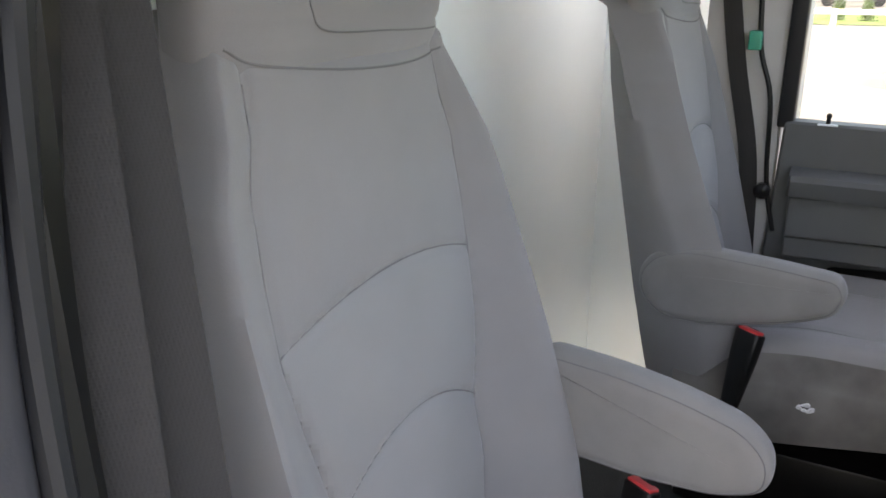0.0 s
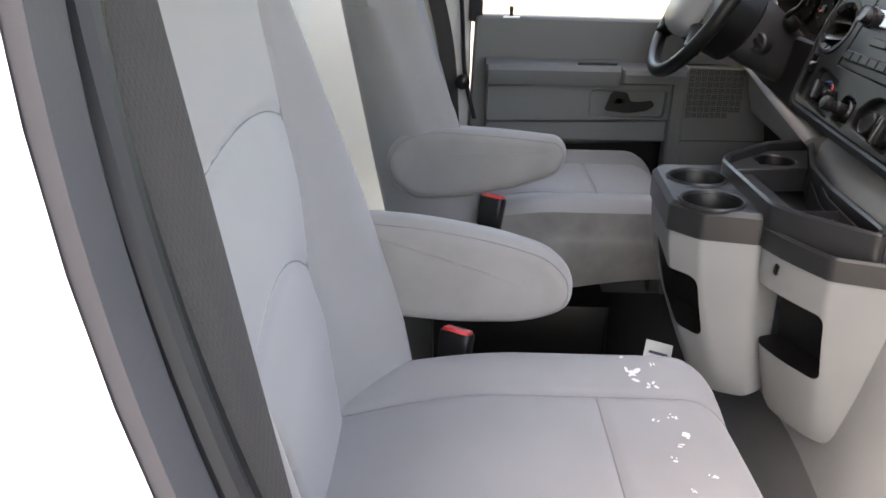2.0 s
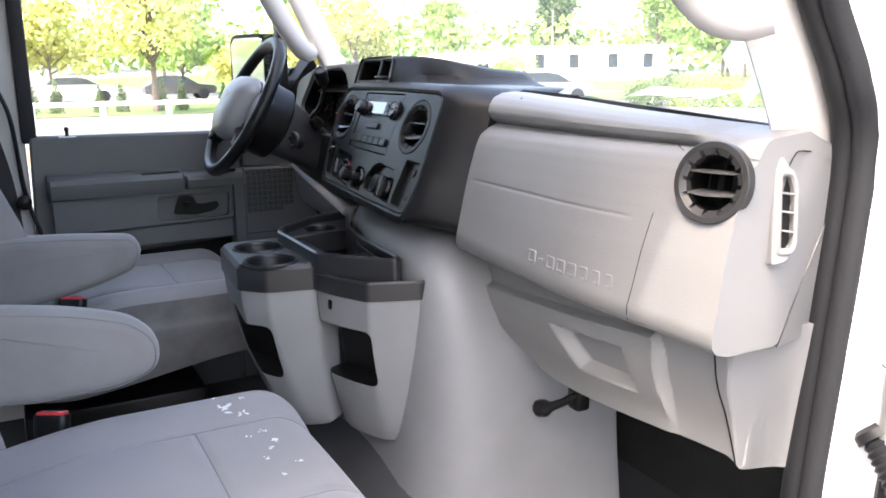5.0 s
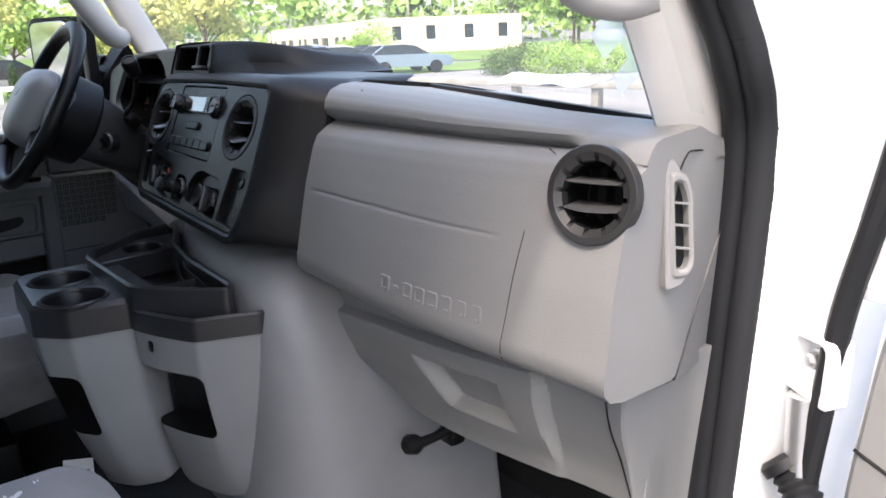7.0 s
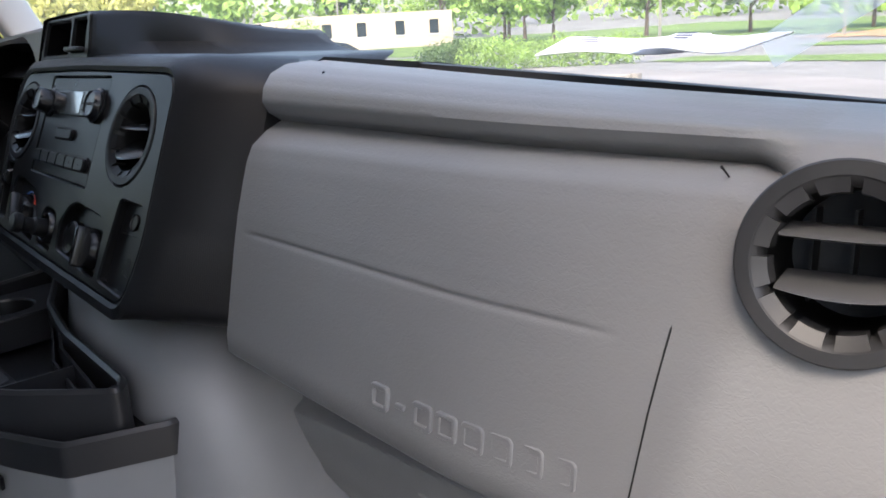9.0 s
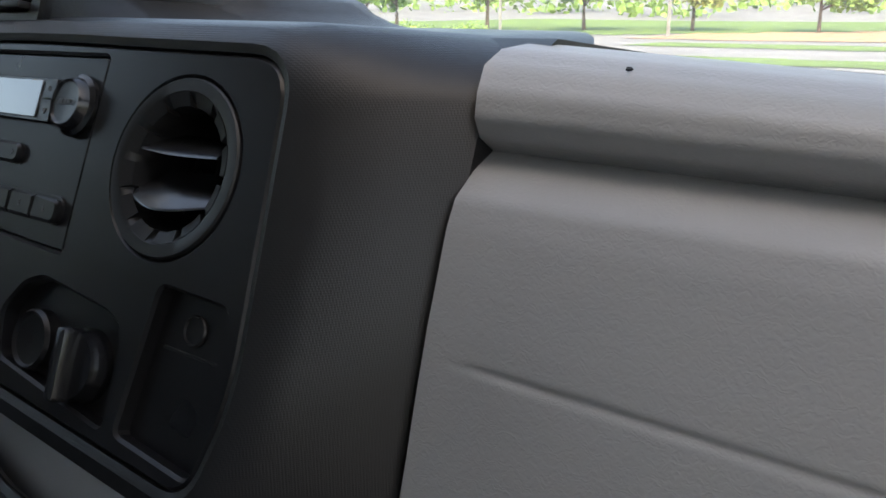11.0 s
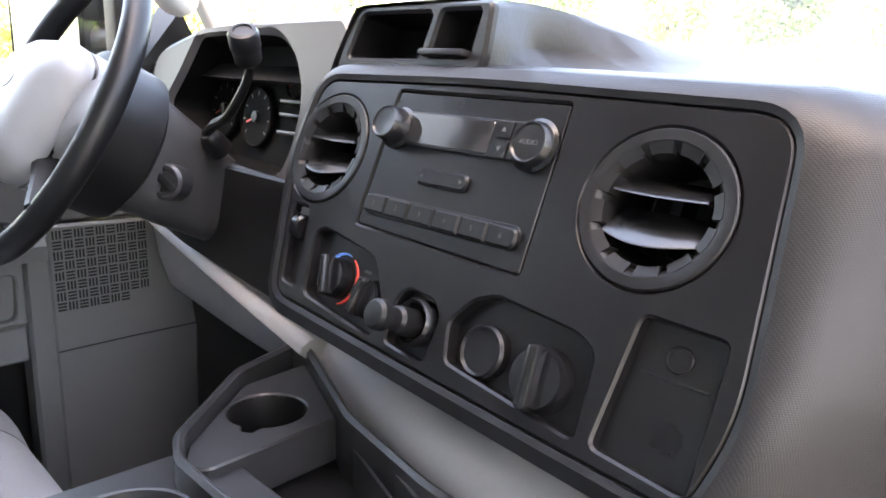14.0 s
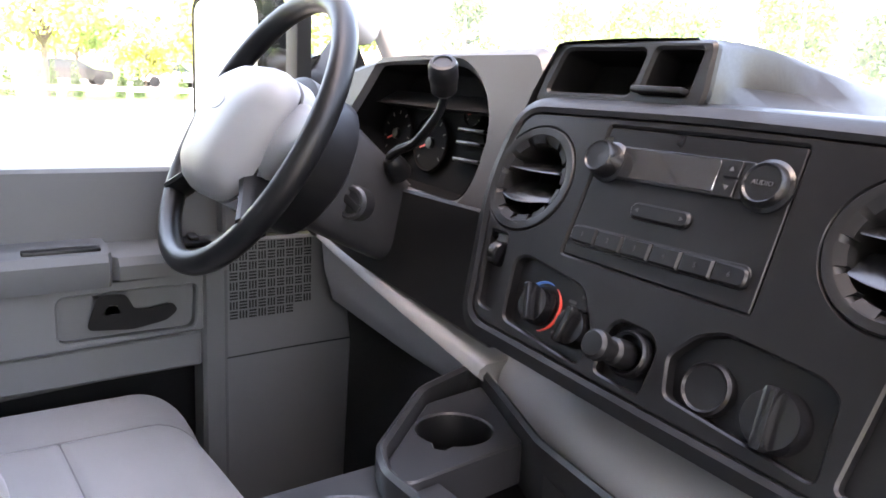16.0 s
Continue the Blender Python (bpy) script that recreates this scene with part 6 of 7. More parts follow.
KM = Matrix.Translation((-1.398, 0.520, 1.584)) @ (Vector((0.45, -0.40, 0.80)).to_track_quat("Z", "Y").to_matrix().to_4x4())
lathe(bm, KM, [(0.010, 0.0), (0.0155, 0.006), (0.0165, 0.022), (0.0175, 0.024), (0.0175, 0.040), (0.0150, 0.045), (0.011, 0.046), (0.010, 0.044), (0.001, 0.044)], 28)
part("gear_knob", bm, BLACK, st, "black knob with a round button")
bm = B()
lathe(bm, Matrix.Translation((-1.535, 0.538, 1.484)) @ (Vector((0.3, -0.6, 0.6)).to_track_quat("Z", "Y").to_matrix().to_4x4()), [(0.017, -0.02), (0.0155, 0.0), (0.012, 0.010), (0.008, 0.014)], 20)
part("lever_boot", bm, BLACK, col)
# things low in the driver's footwell
ped = thing("brake_pedal", (-1.5, 0.8, 0.85), "black rubber brake pedal", "pedal")
bm = B()
block(bm, (0.10, 0.02, 0.06), at(-1.48, 0.76, 0.88, -35), 0.006)
part("pad", bm, RUBBER, ped)
bm = B()
tube(bm, [(-1.48, 0.77, 0.89), (-1.48, 0.86, 1.0), (-1.48, 0.95, 1.15)], 0.012, 8)
part("arm", bm, BLACK, ped)

# driver's belt on the rear pillar, with its green tag
db = thing("seat_belt", (-1.87, -0.30, 1.5), "dark webbing seat belt on the driver pillar with a green tag", "seat belt", "seat belts")
webbing(db, "strap", [(-1.885, -0.215, 1.10), (-1.885, -0.235, 1.35), (-1.885, -0.29, 1.6), (-1.885, -0.34, 1.9)], 0.046, (0.25, 1, 0.2))
bm = B()
tube(bm, smooth_line([(-1.88, -0.155, 1.17), (-1.885, -0.185, 1.30), (-1.885, -0.20, 1.5), (-1.885, -0.235, 1.62), (-1.885, -0.25, 1.8)], 6), 0.006, 8)
part("cable", bm, BLACK, db)
bm = B()
block(bm, (0.02, 0.03, 0.045), at(-1.875, -0.248, 1.635), 0.004)
part("tag", bm, GREEN, db, "bright green plastic tag")
bm = B()
lathe(bm, at(-1.87, -0.190, 1.272, 0, 90), [(0.02, -0.01), (0.02, 0.006), (0.012, 0.012), (0.001, 0.013)], 18)
part("anchor_knob", bm, BLACK, db)

# ---- open passenger door ----
pd = thing("passenger_door", (0.5, 0.85, 0.6), "white passenger door swung wide open, grey trim inside", "door")
bm = B()
plate(bm, Matrix(((1, 0, 0, 0), (0, 0, -1, 0.835), (0, 1, 0, 0), (0, 0, 0, 1))), rounded([(0.012, 0.62), (1.05, 0.62), (1.05, 1.50), (0.100, 1.50), (0.062, 1.33), (0.034, 1.10)], [0.03, 0.03, 0.03, 0.02, 0.05, 0.05], 4), (), 0.07, 0.015)
part("door_shell", bm, WHITE, pd)
bm = B()
plate(bm, Matrix(((1, 0, 0, 0), (0, 0, -1, 0.815), (0, 1, 0, 0), (0, 0, 0, 1))), rounded([(0.030, 0.66), (1.0, 0.66), (1.0, 1.42), (0.105, 1.42), (0.072, 1.30), (0.046, 1.10)], [0.02, 0.02, 0.02, 0.02, 0.04, 0.04], 4), (), 0.02, 0.006)
trim = part("door_trim", bm, GREY_SMOOTH, pd, "mid grey inner door trim")
groove("trim_seam", [(0.055, 0.8145, 1.163), (0.12, 0.8145, 1.137), (0.4, 0.8145, 1.07), (0.9, 0.8145, 1.03)], 0.0022, BLACK, pd)
bm = B()
pts = smooth_line([(-0.012, 0.805, 0.62), (0.0, 0.805, 1.0), (0.020, 0.80, 1.194), (0.036, 0.80, 1.322), (0.060, 0.80, 1.43), (0.085, 0.80, 1.55), (0.13, 0.79, 1.76), (0.22, 0.79, 2.0)], 8)
tube(bm, pts, 0.014, 10)
part("edge_seal", bm, RUBBER, pd, "black rubber edge seal")
bm = B()
loft(bm, [[Vector((x, y, z)) for x, z in ((0.09, 1.44), (0.30, 1.44), (0.26, 1.52), (0.16, 1.72), (0.10, 1.58))] for y in (0.80, 0.86)])
part("sail_trim", bm, BLACK, pd, "black corner trim")
bm = B()
tube(bm, smooth_line([(0.11, 0.84, 1.48), (0.17, 0.84, 1.75), (0.27, 0.84, 2.03), (0.40, 0.84, 2.08), (1.02, 0.84, 2.05), (1.04, 0.84, 1.48)], 6), 0.022, 8)
part("window_frame", bm, BLACK, pd)

hinge = thing("hinge", (0.0, 0.80, 1.26), "white painted steel door hinge with its bolt", "hinge")
bm = B()
m = Matrix.Translation((0.000, 0.795, 1.264)) @ Matrix.Rotation(radians(-20), 4, "Z") @ Matrix(((1, 0, 0, 0), (0, 0, -1, 0), (0, 1, 0, 0), (0, 0, 0, 1)))
plate(bm, m, rounded([(-0.034, -0.045), (0.036, -0.055), (0.040, 0.030), (-0.022, 0.034), (-0.034, 0.014)], 0.008, 3), [rounded([(-0.024, -0.034), (0.024, -0.042), (0.028, 0.020), (-0.018, 0.022)], 0.008, 3)], 0.03, 0.003)
part("bracket", bm, WHITE, hinge)
bm = B()
plate(bm, m @ Matrix.Translation((0, 0, -0.024)), rrect(0.07, 0.09, 0.006, 3, 0, -0.01), (), 0.004, 0.001)
part("bracket_back", bm, WHITE, hinge)
bm = B()
lathe(bm, m @ Matrix.Translation((0.002, -0.004, -0.022)), [(0.014, 0.0), (0.014, 0.004), (0.010, 0.005), (0.010, 0.016), (0.006, 0.017), (0.006, 0.022), (0.001, 0.023)], 6)
part("bolt", bm, ZINC, hinge, "zinc plated bolt")
bm = B()
tube(bm, [(-0.002, 0.805, 1.215), (-0.001, 0.805, 1.15), (0.0, 0.805, 1.10)], 0.020, 12)
part("hinge_tube", bm, ZINC, hinge, "grey steel hinge tube")
boot = thing("cable_boot", (0.02, 0.80, 1.09), "black ribbed rubber cable boot between body and door", "cable boot")
bm = B()
pts = [(-0.018 + 0.0035 * k, 0.803 - 0.001 * k, 1.118 - 0.0035 * k) for k in range(17)]
tube(bm, pts, [0.020 + 0.004 * (k % 2) for k in range(17)], 14)
part("bellows", bm, RUBBER, boot)
bm = B()
lathe(bm, Matrix.Translation((-0.020, 0.804, 1.12)) @ Matrix.Rotation(radians(-45), 4, "Y"), [(0.030, -0.008), (0.030, 0.004), (0.024, 0.010), (0.018, 0.010)], 20)
part("collar", bm, RUBBER, boot)
bm = B()
block(bm, (0.05, 0.012, 0.09), at(0.045, 0.835, 1.38), 0.01)
part_ob = thing("check_bracket", (0.045, 0.835, 1.33), "white painted door check bracket", "bracket")
part("plate", bm, WHITE, part_ob)
for z in (1.40, 1.355):
    bm = B()
    lathe(bm, at(0.045, 0.828, z, 90), [(0.010, 0.0), (0.010, 0.004), (0.006, 0.005), (0.006, 0.010), (0.001, 0.011)], 6)
    part("bolt", bm, WHITE, part_ob)

# ---- outside: the lot, the far bank, plants, building, cars ----
def ground_height(x, y):
    """Flat lot; the site rises behind the front rail."""
    d = (-0.80 * x + 0.60 * y)
    return 0.45 * step(60, 78, d) * step(4, 22, y) + 6.0 * step(110, 260, math.hypot(x, y))


def sheet(name, xs, ys, lift, mat, label, category, keep=None):
    bm = B()
    grid = {}
    for i, x in enumerate(xs):
        for j, y in enumerate(ys):
            grid[i, j] = bm.verts.new((x, y, ground_height(x, y) + lift))
    for i in range(len(xs) - 1):
        for j in range(len(ys) - 1):
            cx, cy = (xs[i] + xs[i + 1]) / 2, (ys[j] + ys[j + 1]) / 2
            if keep is None or keep(cx, cy):
                bm.faces.new((grid[i, j], grid[i + 1, j], grid[i + 1, j + 1], grid[i, j + 1]))
    bmesh.ops.delete(bm, geom=[v for v in bm.verts if not v.link_faces], context="VERTS")
    return setting(name, bm, mat, label, category)


axis = [-900, -500, -320] + list(range(-260, 121, 5)) + [200, 400, 900]
sheet("ground", axis, axis, 0.0, ASPHALT, "sunlit worn asphalt parking lot", "ground")
fine = [v for v in range(-140, 41, 2)]
sheet("ground_lawn", fine, [v for v in range(6, 141, 2)], 0.05, GRASS, "mown grass bank in front of the building", "grass",
      lambda x, y: 63 < -0.80 * x + 0.60 * y < 130 and y > 12)
sheet("ground_verge", [v for v in range(-60, -33, 1)], [v for v in range(-60, 41, 2)], 0.03, GRASS, "grass verge behind the white rail", "grass", lambda x, y: -46 < x < -33.0)
sheet("ground_strip", [v / 2 for v in range(-40, 61)], [v / 2 for v in range(44, 120)], 0.03, GRASS, "grass strip beside the road", "grass", lambda x, y: 27 < y + 0.15 * x < 31 or 40 < y + 0.15 * x < 46)
sheet("ground_bank", [v for v in range(-44, 81, 2)], [v for v in range(46, 121, 2)], 0.04, EARTH, "bare brown earth bank", "earth", lambda x, y: 52 < y + 0.15 * x < 84 and x > -26)


def leaf_cloud(seed, blobs, count, size, flat=0.75):
    """Many small leaf faces in and on some blobs (x, y, z, radius)."""
    rng = np.random.default_rng(seed)
    w = np.array([b[3] ** 2 for b in blobs])
    pick = rng.choice(len(blobs), count, p=w / w.sum())
    c = np.array(blobs)[pick]
    d = rng.normal(size=(count, 3))
    d /= np.linalg.norm(d, axis=1)[:, None]
    r = c[:, 3] * (0.35 + 0.80 * rng.random(count) ** 0.6) * (1 + 0.16 * np.sin(7 * d[:, 0] + 5 * d[:, 2] + pick))
    p = c[:, :3] + d * r[:, None] * np.array([1, 1, flat])
    a = rng.normal(size=(count, 3))
    a /= np.linalg.norm(a, axis=1)[:, None]
    b = np.cross(a, rng.normal(size=(count, 3)))
    b /= np.linalg.norm(b, axis=1)[:, None]
    s = size * (0.6 + 0.8 * rng.random(count))[:, None]
    v = np.stack([p - a * s, p + b * s * 0.6, p + a * s, p - b * s * 0.6], 1).reshape(-1, 3)
    return v, np.arange(count * 4).reshape(-1, 4)


def leaf_part(name, owner, seed, blobs, count, size, mat, flat=0.75):
    v, f = leaf_cloud(seed, blobs, count, size, flat)
    me = bpy.data.meshes.new(name)
    me.from_pydata(v.tolist(), [], f.tolist())
    me.materials.append(mat)
    ob = new(name, me)
    if owner:
        ob.parent = owner
        ob.matrix_parent_inverse = Matrix.Translation(-owner.location)
    return ob


def tree(x, y, h, spread, mat, seed, label, count=2600, size=0.16, trunk_share=0.35):
    rng = random.Random(seed)
    z0 = ground_height(x, y)
    t = thing("tree", (x, y, z0), label, "tree", "trees round the lot")
    bm = B()
    top = Vector((x + rng.uniform(-0.3, 0.3), y + rng.uniform(-0.3, 0.3), z0 + h * 0.75))
    tube(bm, smooth_line([(x, y, z0 - 0.1), (x + rng.uniform(-0.1, 0.1), y, z0 + h * 0.3), top], 5), [h * 0.022 * (1 - 0.8 * k / 10) for k in range(11)], 8)
    blobs = []
    for k in range(15):
        a = rng.uniform(0, 2 * math.pi)
        zz = z0 + h * rng.uniform(trunk_share, 0.9)
        rr = spread * rng.uniform(0.3, 0.95) * (1.15 - 0.7 * (zz - z0) / h)
        tip = Vector((x + rr * math.cos(a), y + rr * math.sin(a), zz))
        root = Vector((x, y, z0 + (zz - z0) * 0.6))
        tube(bm, [root, root.lerp(tip, 0.5) + Vector((0, 0, 0.15)), tip], [h * 0.008, h * 0.005, h * 0.002], 5)
        blobs.append((*tip, spread * rng.uniform(0.20, 0.42)))
    blobs.append((x, y, z0 + h * 0.82, spread * 0.5))
    part("trunk", bm, BARK, t)
    leaf_part("crown", t, seed, blobs, count, size, mat)
    return t


# the large trees beside and behind the building, and those over the bank
for n, (x, y, h, s, mat) in enumerate((
        (-58, 62, 9.5, 4.8, LEAF), (-50, 60, 8.5, 4.2, LEAF), (-66, 74, 11, 5, LEAF_DARK), (-44, 66, 10, 4.8, LEAF), (-36, 70, 9, 4.5, LEAF_DARK), (-76, 82, 12, 5, LEAF), (-100, 92, 13, 6, LEAF), (-122, 88, 14, 6, LEAF_DARK),
        (-140, 74, 13, 6, LEAF), (-148, 60, 13, 6, LEAF_DARK), (-128, 52, 9, 4, LEAF), (-28, 76, 9, 4.4, LEAF_PALE), (-18, 80, 9, 4, LEAF), (-8, 84, 10, 5, LEAF_PALE), (4, 86, 10, 5, LEAF), (16, 86, 10, 5, LEAF_DARK))):
    tree(x, y, h, s, mat, 20 + n, {LEAF: "broad tree in fresh green spring leaf", LEAF_DARK: "tall dark green tree behind the building", LEAF_PALE: "young tree with yellow green leaves"}[mat], 5200, 0.30)
# trees beyond the white rail on the driver's side
for n, (x, y, h, s, mat) in enumerate((
        (-36.5, 5.6, 7.6, 3.0, LEAF_PALE), (-37, 15, 5.2, 2.4, LEAF_PALE), (-62, -6, 7, 4, LEAF), (-66, 3, 7, 4, LEAF_PALE), (-64, 12, 7.5, 4, LEAF), (-60, 20, 6.5, 3.6, LEAF_PALE), (-70, 24, 8, 4.2, LEAF), 
        (-82, -14, 9, 5, LEAF), (-84, 0, 9, 5, LEAF_DARK), (-84, 14, 9, 5, LEAF), (-84, 30, 10, 5, LEAF), (-48, 12.5, 3.2, 2.2, LEAF_PALE), (-78, -30, 9, 5, LEAF), (-74, -46, 9, 5, LEAF))):
    tree(x, y, h, s, mat, 60 + n, {LEAF: "broad tree in fresh green spring leaf", LEAF_DARK: "dark green tree at the far edge of the lot", LEAF_PALE: "young tree with yellow green leaves"}[mat], 4200 if x > -50 else 3000, 0.11 if x > -50 else 0.22)
# far woods that close the view
rng = random.Random(9)
blobs = []
for k in range(150):
    a = radians(lerp(-10, 300, k / 150))
    d = rng.uniform(135, 190)
    blobs.append((-d * math.sin(a), d * math.cos(a), ground_height(d, 0) + rng.uniform(1, 6), rng.uniform(5, 8)))
tagged(leaf_part("far_woods", None, 5, blobs, 26000, 0.8, LEAF, 1.0), "hazy green woods round the horizon", "woods", "", "stuff")

# clipped evergreens behind the white rail
def evergreen(x, y, h, seed):
    t = thing("evergreen", (x, y, 0), "small narrow clipped evergreen in a row", "shrub", "row of evergreens")
    blobs = [(x, y, 0.1 + h * k / 7, 0.26 * (1 - k / 7.5) + 0.05) for k in range(7)]
    leaf_part("foliage", t, seed, blobs, 900, 0.045, LEAF_DARK, 1.0)
    bm = B()
    tube(bm, [(x, y, 0), (x, y, h * 0.8)], [0.04, 0.01], 6)
    part("stem", bm, BARK, t)


for k in range(17):
    evergreen(-37.0 + 0.3 * math.sin(k * 2.1), -4.5 + 1.28 * k + 0.25 * math.sin(k * 3.3), 1.35 + 0.2 * math.sin(k * 1.7), 200 + k)


def rail_fence(name, a, b, top, mat, label, group):
    f = thing(name, (*a, 0), label, "fence", group)
    a, b = Vector((*a, 0)), Vector((*b, 0))
    u = (b - a).normalized()
    n = int((b - a).length / 2.4)
    turn = math.degrees(math.atan2(u.y, u.x))
    for k in range(n + 1):
        p = a.lerp(b, k / n)
        bm = B()
        block(bm, (0.20, 0.20, top), at(p.x, p.y, top / 2 + ground_height(p.x, p.y), 0, 0, turn), 0.02)
        part("post", bm, mat, f)
    for k in range(n):
        p = a.lerp(b, (k + 0.5) / n)
        bm = B()
        block(bm, ((b - a).length / n - 0.01, 0.10, 0.17), at(p.x, p.y, top - 0.10 + ground_height(p.x, p.y), 0, 0, turn) @ Matrix.Translation((0, -0.16, 0)), 0.02)
        part("rail", bm, mat, f)


rail_fence("rail_fence", (-33, -9), (-33, 20), 0.62, FENCEWHITE, "low white painted timber rail on posts", "rail fences")
rail_fence("rail_fence", (-19.5, 13.6), (-9.4, 13.9), 0.66, WEATHERED, "low weathered timber guard rail on posts", "rail fences")

# hedge and shrub in front of the building
hd = thing("hedge", (-24, 27, 0), "rounded bright green clipped hedge", "hedge")
bl = [(-25.6 + 0.72 * k, 25.6 + 0.52 * k + 0.2 * math.sin(k * 2.2), 0.55 + 0.12 * math.sin(k * 1.9), 0.80) for k in range(8)]
leaf_part("foliage", hd, 31, bl, 9000, 0.055, LEAF, 0.85)
sb = thing("shrub", (-27.2, 25.0, 0), "dark grey green loose shrub beside the hedge", "shrub")
leaf_part("foliage", sb, 32, [(-27.2, 25.0, 0.55, 0.75), (-26.6, 25.6, 0.7, 0.8), (-27.7, 24.7, 0.45, 0.6)], 4000, 0.05, LEAF_DARK, 0.9)
for k, (x, y, s) in enumerate(((-71, 45.2, 1.2), (-74, 45.6, 1.0), (-76, 46.0, 0.9), (-69.5, 45.6, 2.0))):
    s2 = thing("shrub", (x, y, ground_height(x, y)), "bright green shrub before the building", "shrub", "building shrubs")
    leaf_part("foliage", s2, 40 + k, [(x, y, ground_height(x, y) + s * 0.6, s)], 1500, 0.12, LEAF, 0.9)

# office building: a corner between a long wing and a windowed end
def building():
    b = thing("office_building", (-72, 48, 1.0), "long low beige office building with dark windows", "building")
    corner, left, right = Vector((-72, 48)), Vector((-119, 59)), Vector((-63.5, 60))
    z0, zt = 0.2, 3.75
    for p, q, name in ((corner, right, "end_wall"), (left, corner, "long_wall")):
        u = (q - p)
        ln = u.length
        m = Matrix.Translation((p.x, p.y, 0)) @ Matrix.Rotation(math.atan2(u.y, u.x), 4, "Z") @ Matrix(((1, 0, 0, 0), (0, 0, -1, 0), (0, 1, 0, 0), (0, 0, 0, 1)))
        if name == "end_wall":
            cells = [(ln * f, 2.45, 0.95, 1.45) for f in (0.12, 0.36, 0.63, 0.87)]
        else:
            cells = [(ln * (0.06 + 0.088 * k), 1.7, ln * 0.066, 1.5) for k in range(10)]
        bm = B()
        plate(bm, m, [(0, z0), (ln, z0), (ln, zt), (0, zt)], [rrect(w, h, 0.02, 1, x, z) for x, z, w, h in cells], 0.35, 0.01)
        part(name, bm, STUCCO, b)
        for x, z, w, h in cells:
            bm = B()
            plate(bm, m @ Matrix.Translation((0, 0, -0.15)), rrect(w + 0.05, h + 0.05, 0.02, 1, x, z), (), 0.05, 0.01)
            win = part("window", bm, DARKGLASS, b, "dark window")
            bm = B()
            block(bm, (w + 0.1, 0.08, 0.12), m @ Matrix.Translation((x, z - h / 2, 0.03)), 0.01)
            part("sill", bm, FENCEWHITE, win)
    bm = B()
    far = left + (right - corner)
    loop = [(corner.x, corner.y), (right.x, right.y), (far.x, far.y), (left.x, left.y)]
    prism(bm, at(0, 0, zt + 0.25), loop, 0.30, 0.05)
    part("roof", bm, STUCCO, b, "flat beige roof edge")
    v = (left - corner).normalized()
    nrm = Vector((v.y, -v.x))
    nrm = nrm if nrm.dot(Vector((1, -1))) > 0 else -nrm
    for k in range(8):
        p = corner.lerp(left, 0.12 + 0.11 * k) + nrm * 1.6
        bm = B()
        block(bm, (0.3, 0.3, 3.3), at(p.x, p.y, 2.0), 0.02)
        part("porch_post", bm, STUCCO, b)


building()


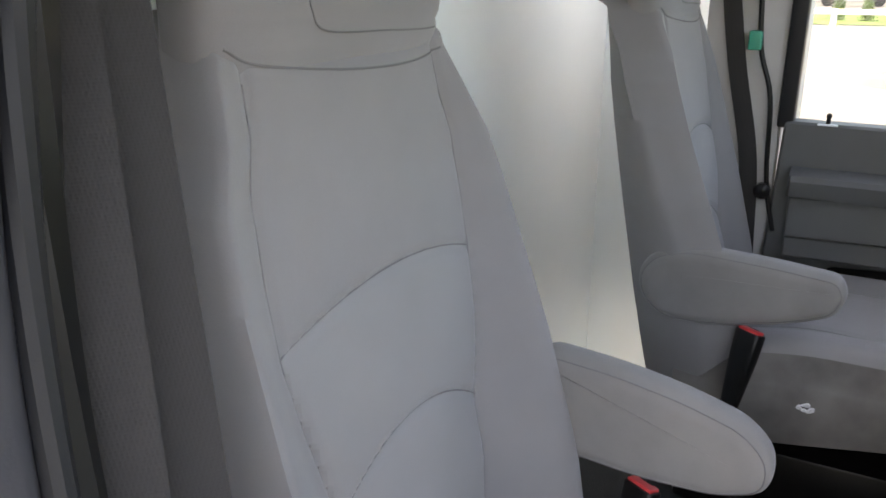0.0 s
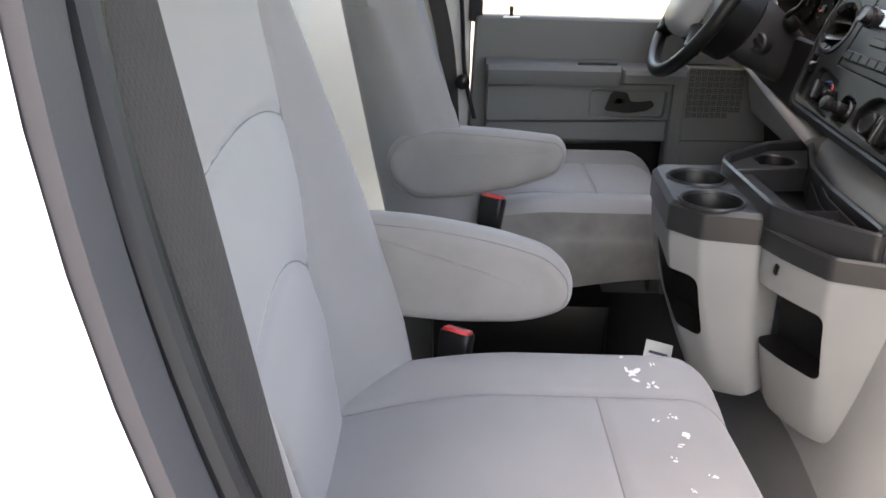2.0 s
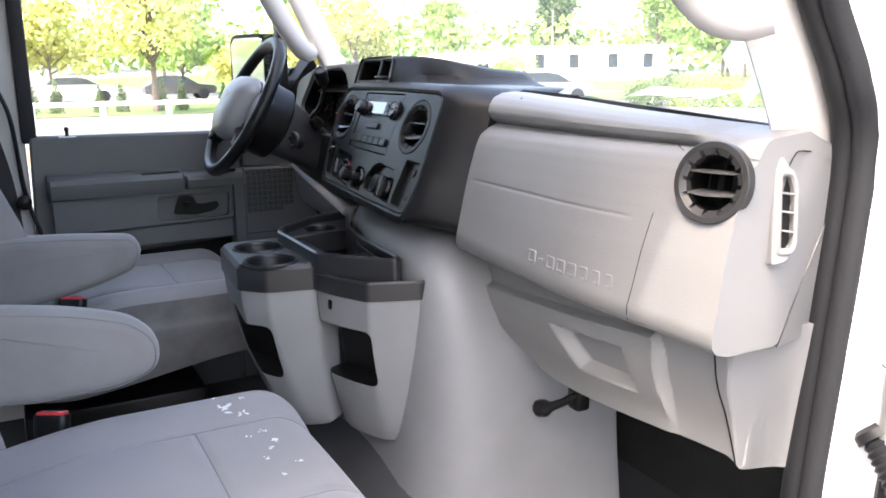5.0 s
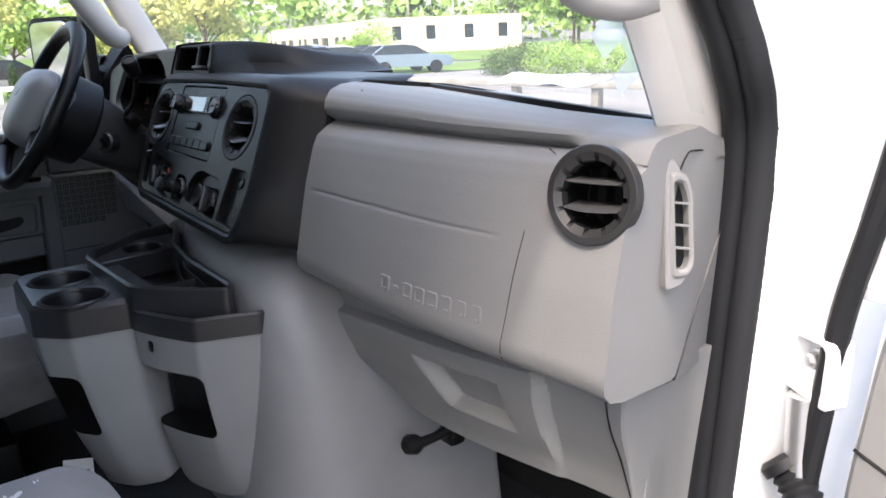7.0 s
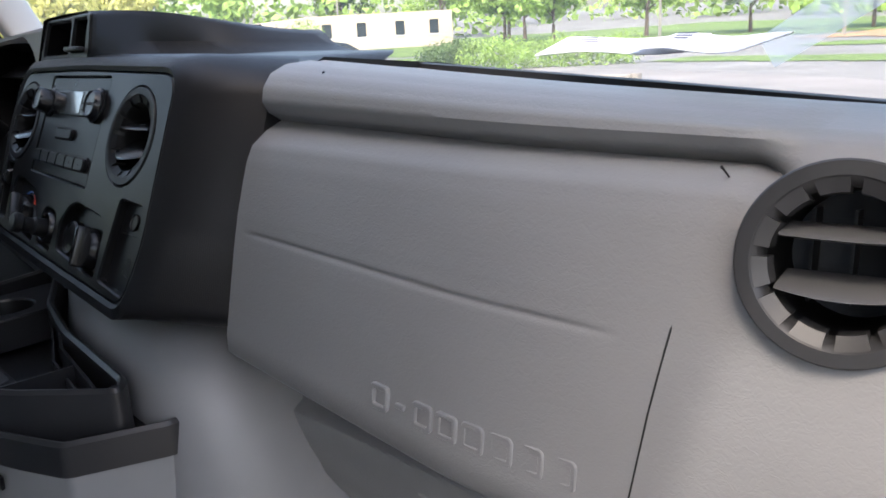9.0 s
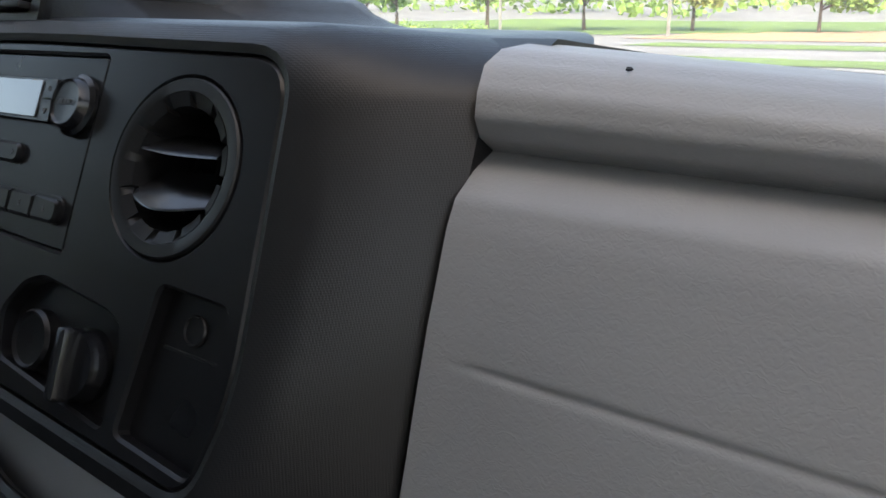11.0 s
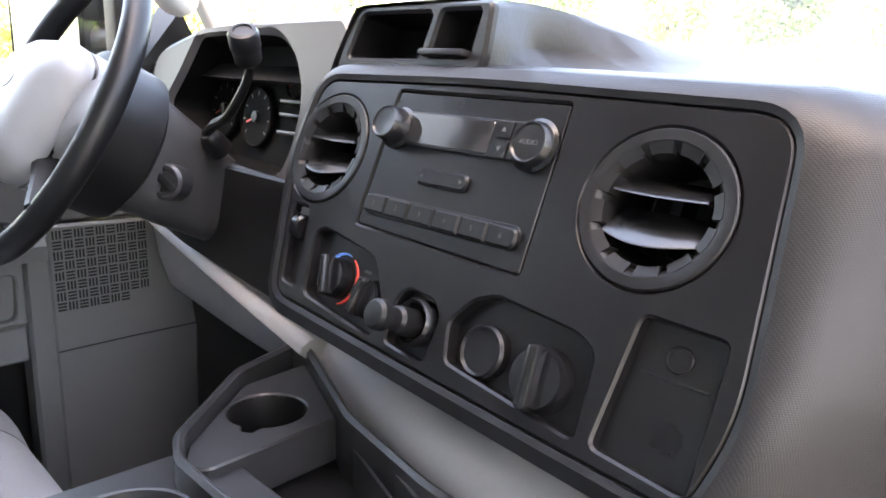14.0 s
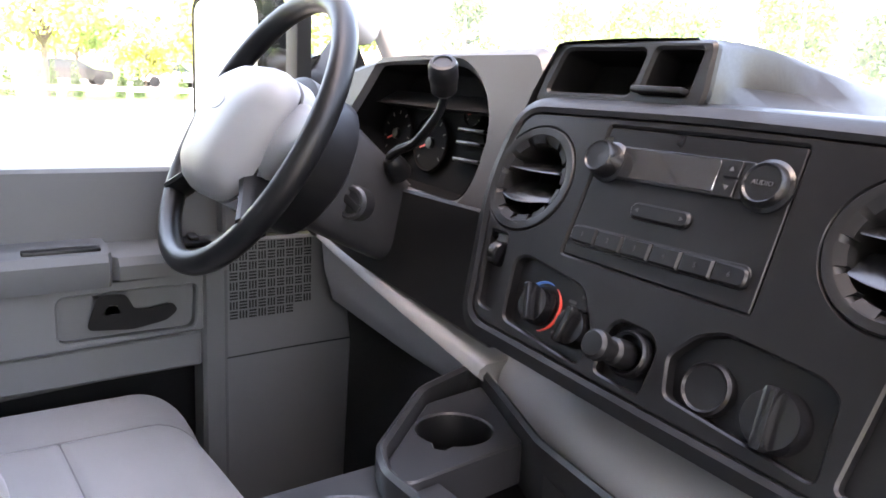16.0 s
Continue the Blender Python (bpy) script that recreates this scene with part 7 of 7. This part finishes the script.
# parked cars, far off
def car(x, y, turn, paint, label):
    z0 = ground_height(x, y)
    c = thing("parked_car", (x, y, z0), label, "car", "parked cars")
    m = at(x, y, z0, 0, 0, turn)
    bm = B()
    side = [(-2.2, 0.35), (2.15, 0.35), (2.25, 0.65), (2.1, 0.86), (1.0, 0.98), (-1.9, 1.0), (-2.25, 0.85)]
    rows = [[m @ Vector((px * s, w, pz)) for px, pz in side] for w, s in ((-0.86, 0.96), (-0.80, 1), (0.80, 1), (0.86, 0.96))]
    loft(bm, rows)
    part("body", bm, paint, c)
    bm = B()
    top = [(-1.95, 0.98), (1.05, 0.98), (0.35, 1.40), (-0.2, 1.48), (-1.3, 1.46)]
    rows = [[m @ Vector((px * s, w, pz if pz < 1 else pz * q)) for px, pz in top] for w, s, q in ((-0.80, 1, 0.995), (-0.64, 0.96, 1.0), (0.64, 0.96, 1.0), (0.80, 1, 0.995))]
    loft(bm, rows)
    part("cabin_glass", bm, DARKGLASS, c, "dark car windows")
    bm = B()
    rows = [[m @ Vector((px, w, pz)) for px, pz in ((0.36, 1.41), (-0.2, 1.50), (-1.32, 1.48), (-1.32, 1.44), (-0.2, 1.46), (0.36, 1.38))] for w in (-0.64, 0.64)]
    loft(bm, rows)
    part("roof", bm, paint, c)
    for wx in (-1.35, 1.35):
        for wy in (-0.84, 0.84):
            bm = B()
            lathe(bm, m @ at(wx, wy, 0.33, 90), [(0.33, -0.1), (0.33, 0.1), (0.2, 0.11), (0.001, 0.11)], 18)
            wh = part("wheel", bm, RUBBER, c)


for k, (x, y, turn, paint, label) in enumerate((
        (-38.5, 26.5, 58, CARSILVER, "silver car parked across the lot"), (-35.6, 25.6, 60, CARBLUE, "grey blue car parked across the lot"), (-50, 33, 30, CARDARK, "black car parked across the lot"), (-55, 33, 30, FENCEWHITE, "white car parked across the lot"), (-60, 33.5, 30, CARSILVER, "silver car parked across the lot"), (-44, 27, 62, FENCEWHITE, "white car parked across the lot"),
        (-55, -8, 90, FENCEWHITE, "white car parked across the lot"), (-55, -2, 90, CARSILVER, "silver car parked across the lot"), (-55, 4, 90, FENCEWHITE, "white car parked across the lot"), (-55, 10, 90, CARDARK, "black car parked across the lot"), (-55, 16, 90, FENCEWHITE, "white car parked across the lot"), (-55, 22, 90, CARSILVER, "silver car parked across the lot"))):
    car(x, y, turn, paint, label)
# mulch island in the lot
bm = B()
m = at(-16, 2.0, 0.0)
lathe(bm, m @ Matrix.Diagonal((1, 1.6, 1, 1)), [(1.6, -0.02), (1.5, 0.08), (0.9, 0.16), (0.01, 0.2)], 28)
setting("ground_mulch", bm, EARTH, "low island of orange brown mulch in the lot", "mulch")

# light poles
for x, y in ((-92, 66), (-40, 62), (-24, 60)):
    lp = thing("utility_pole", (x, y, ground_height(x, y)), "tall thin pole beside the lot", "pole", "poles")
    bm = B()
    tube(bm, [(x, y, ground_height(x, y)), (x, y, ground_height(x, y) + 9)], [0.14, 0.10], 8)
    part("shaft", bm, WEATHERED, lp)


# unseen tree line round the lot, far behind the open door, added to dim reflections in the cab
for n in range(11):
    tree(52 + 5 * math.sin(n * 2.1), -50 + 11 * n, 9.5 + 1.5 * math.sin(n * 1.7), 4.6, (LEAF, LEAF_DARK, LEAF_PALE)[n % 3], 140 + n, ("broad tree in fresh green spring leaf", "dark green tree at the far edge of the lot", "young tree with yellow green leaves")[n % 3], 2600, 0.30, 0.14)
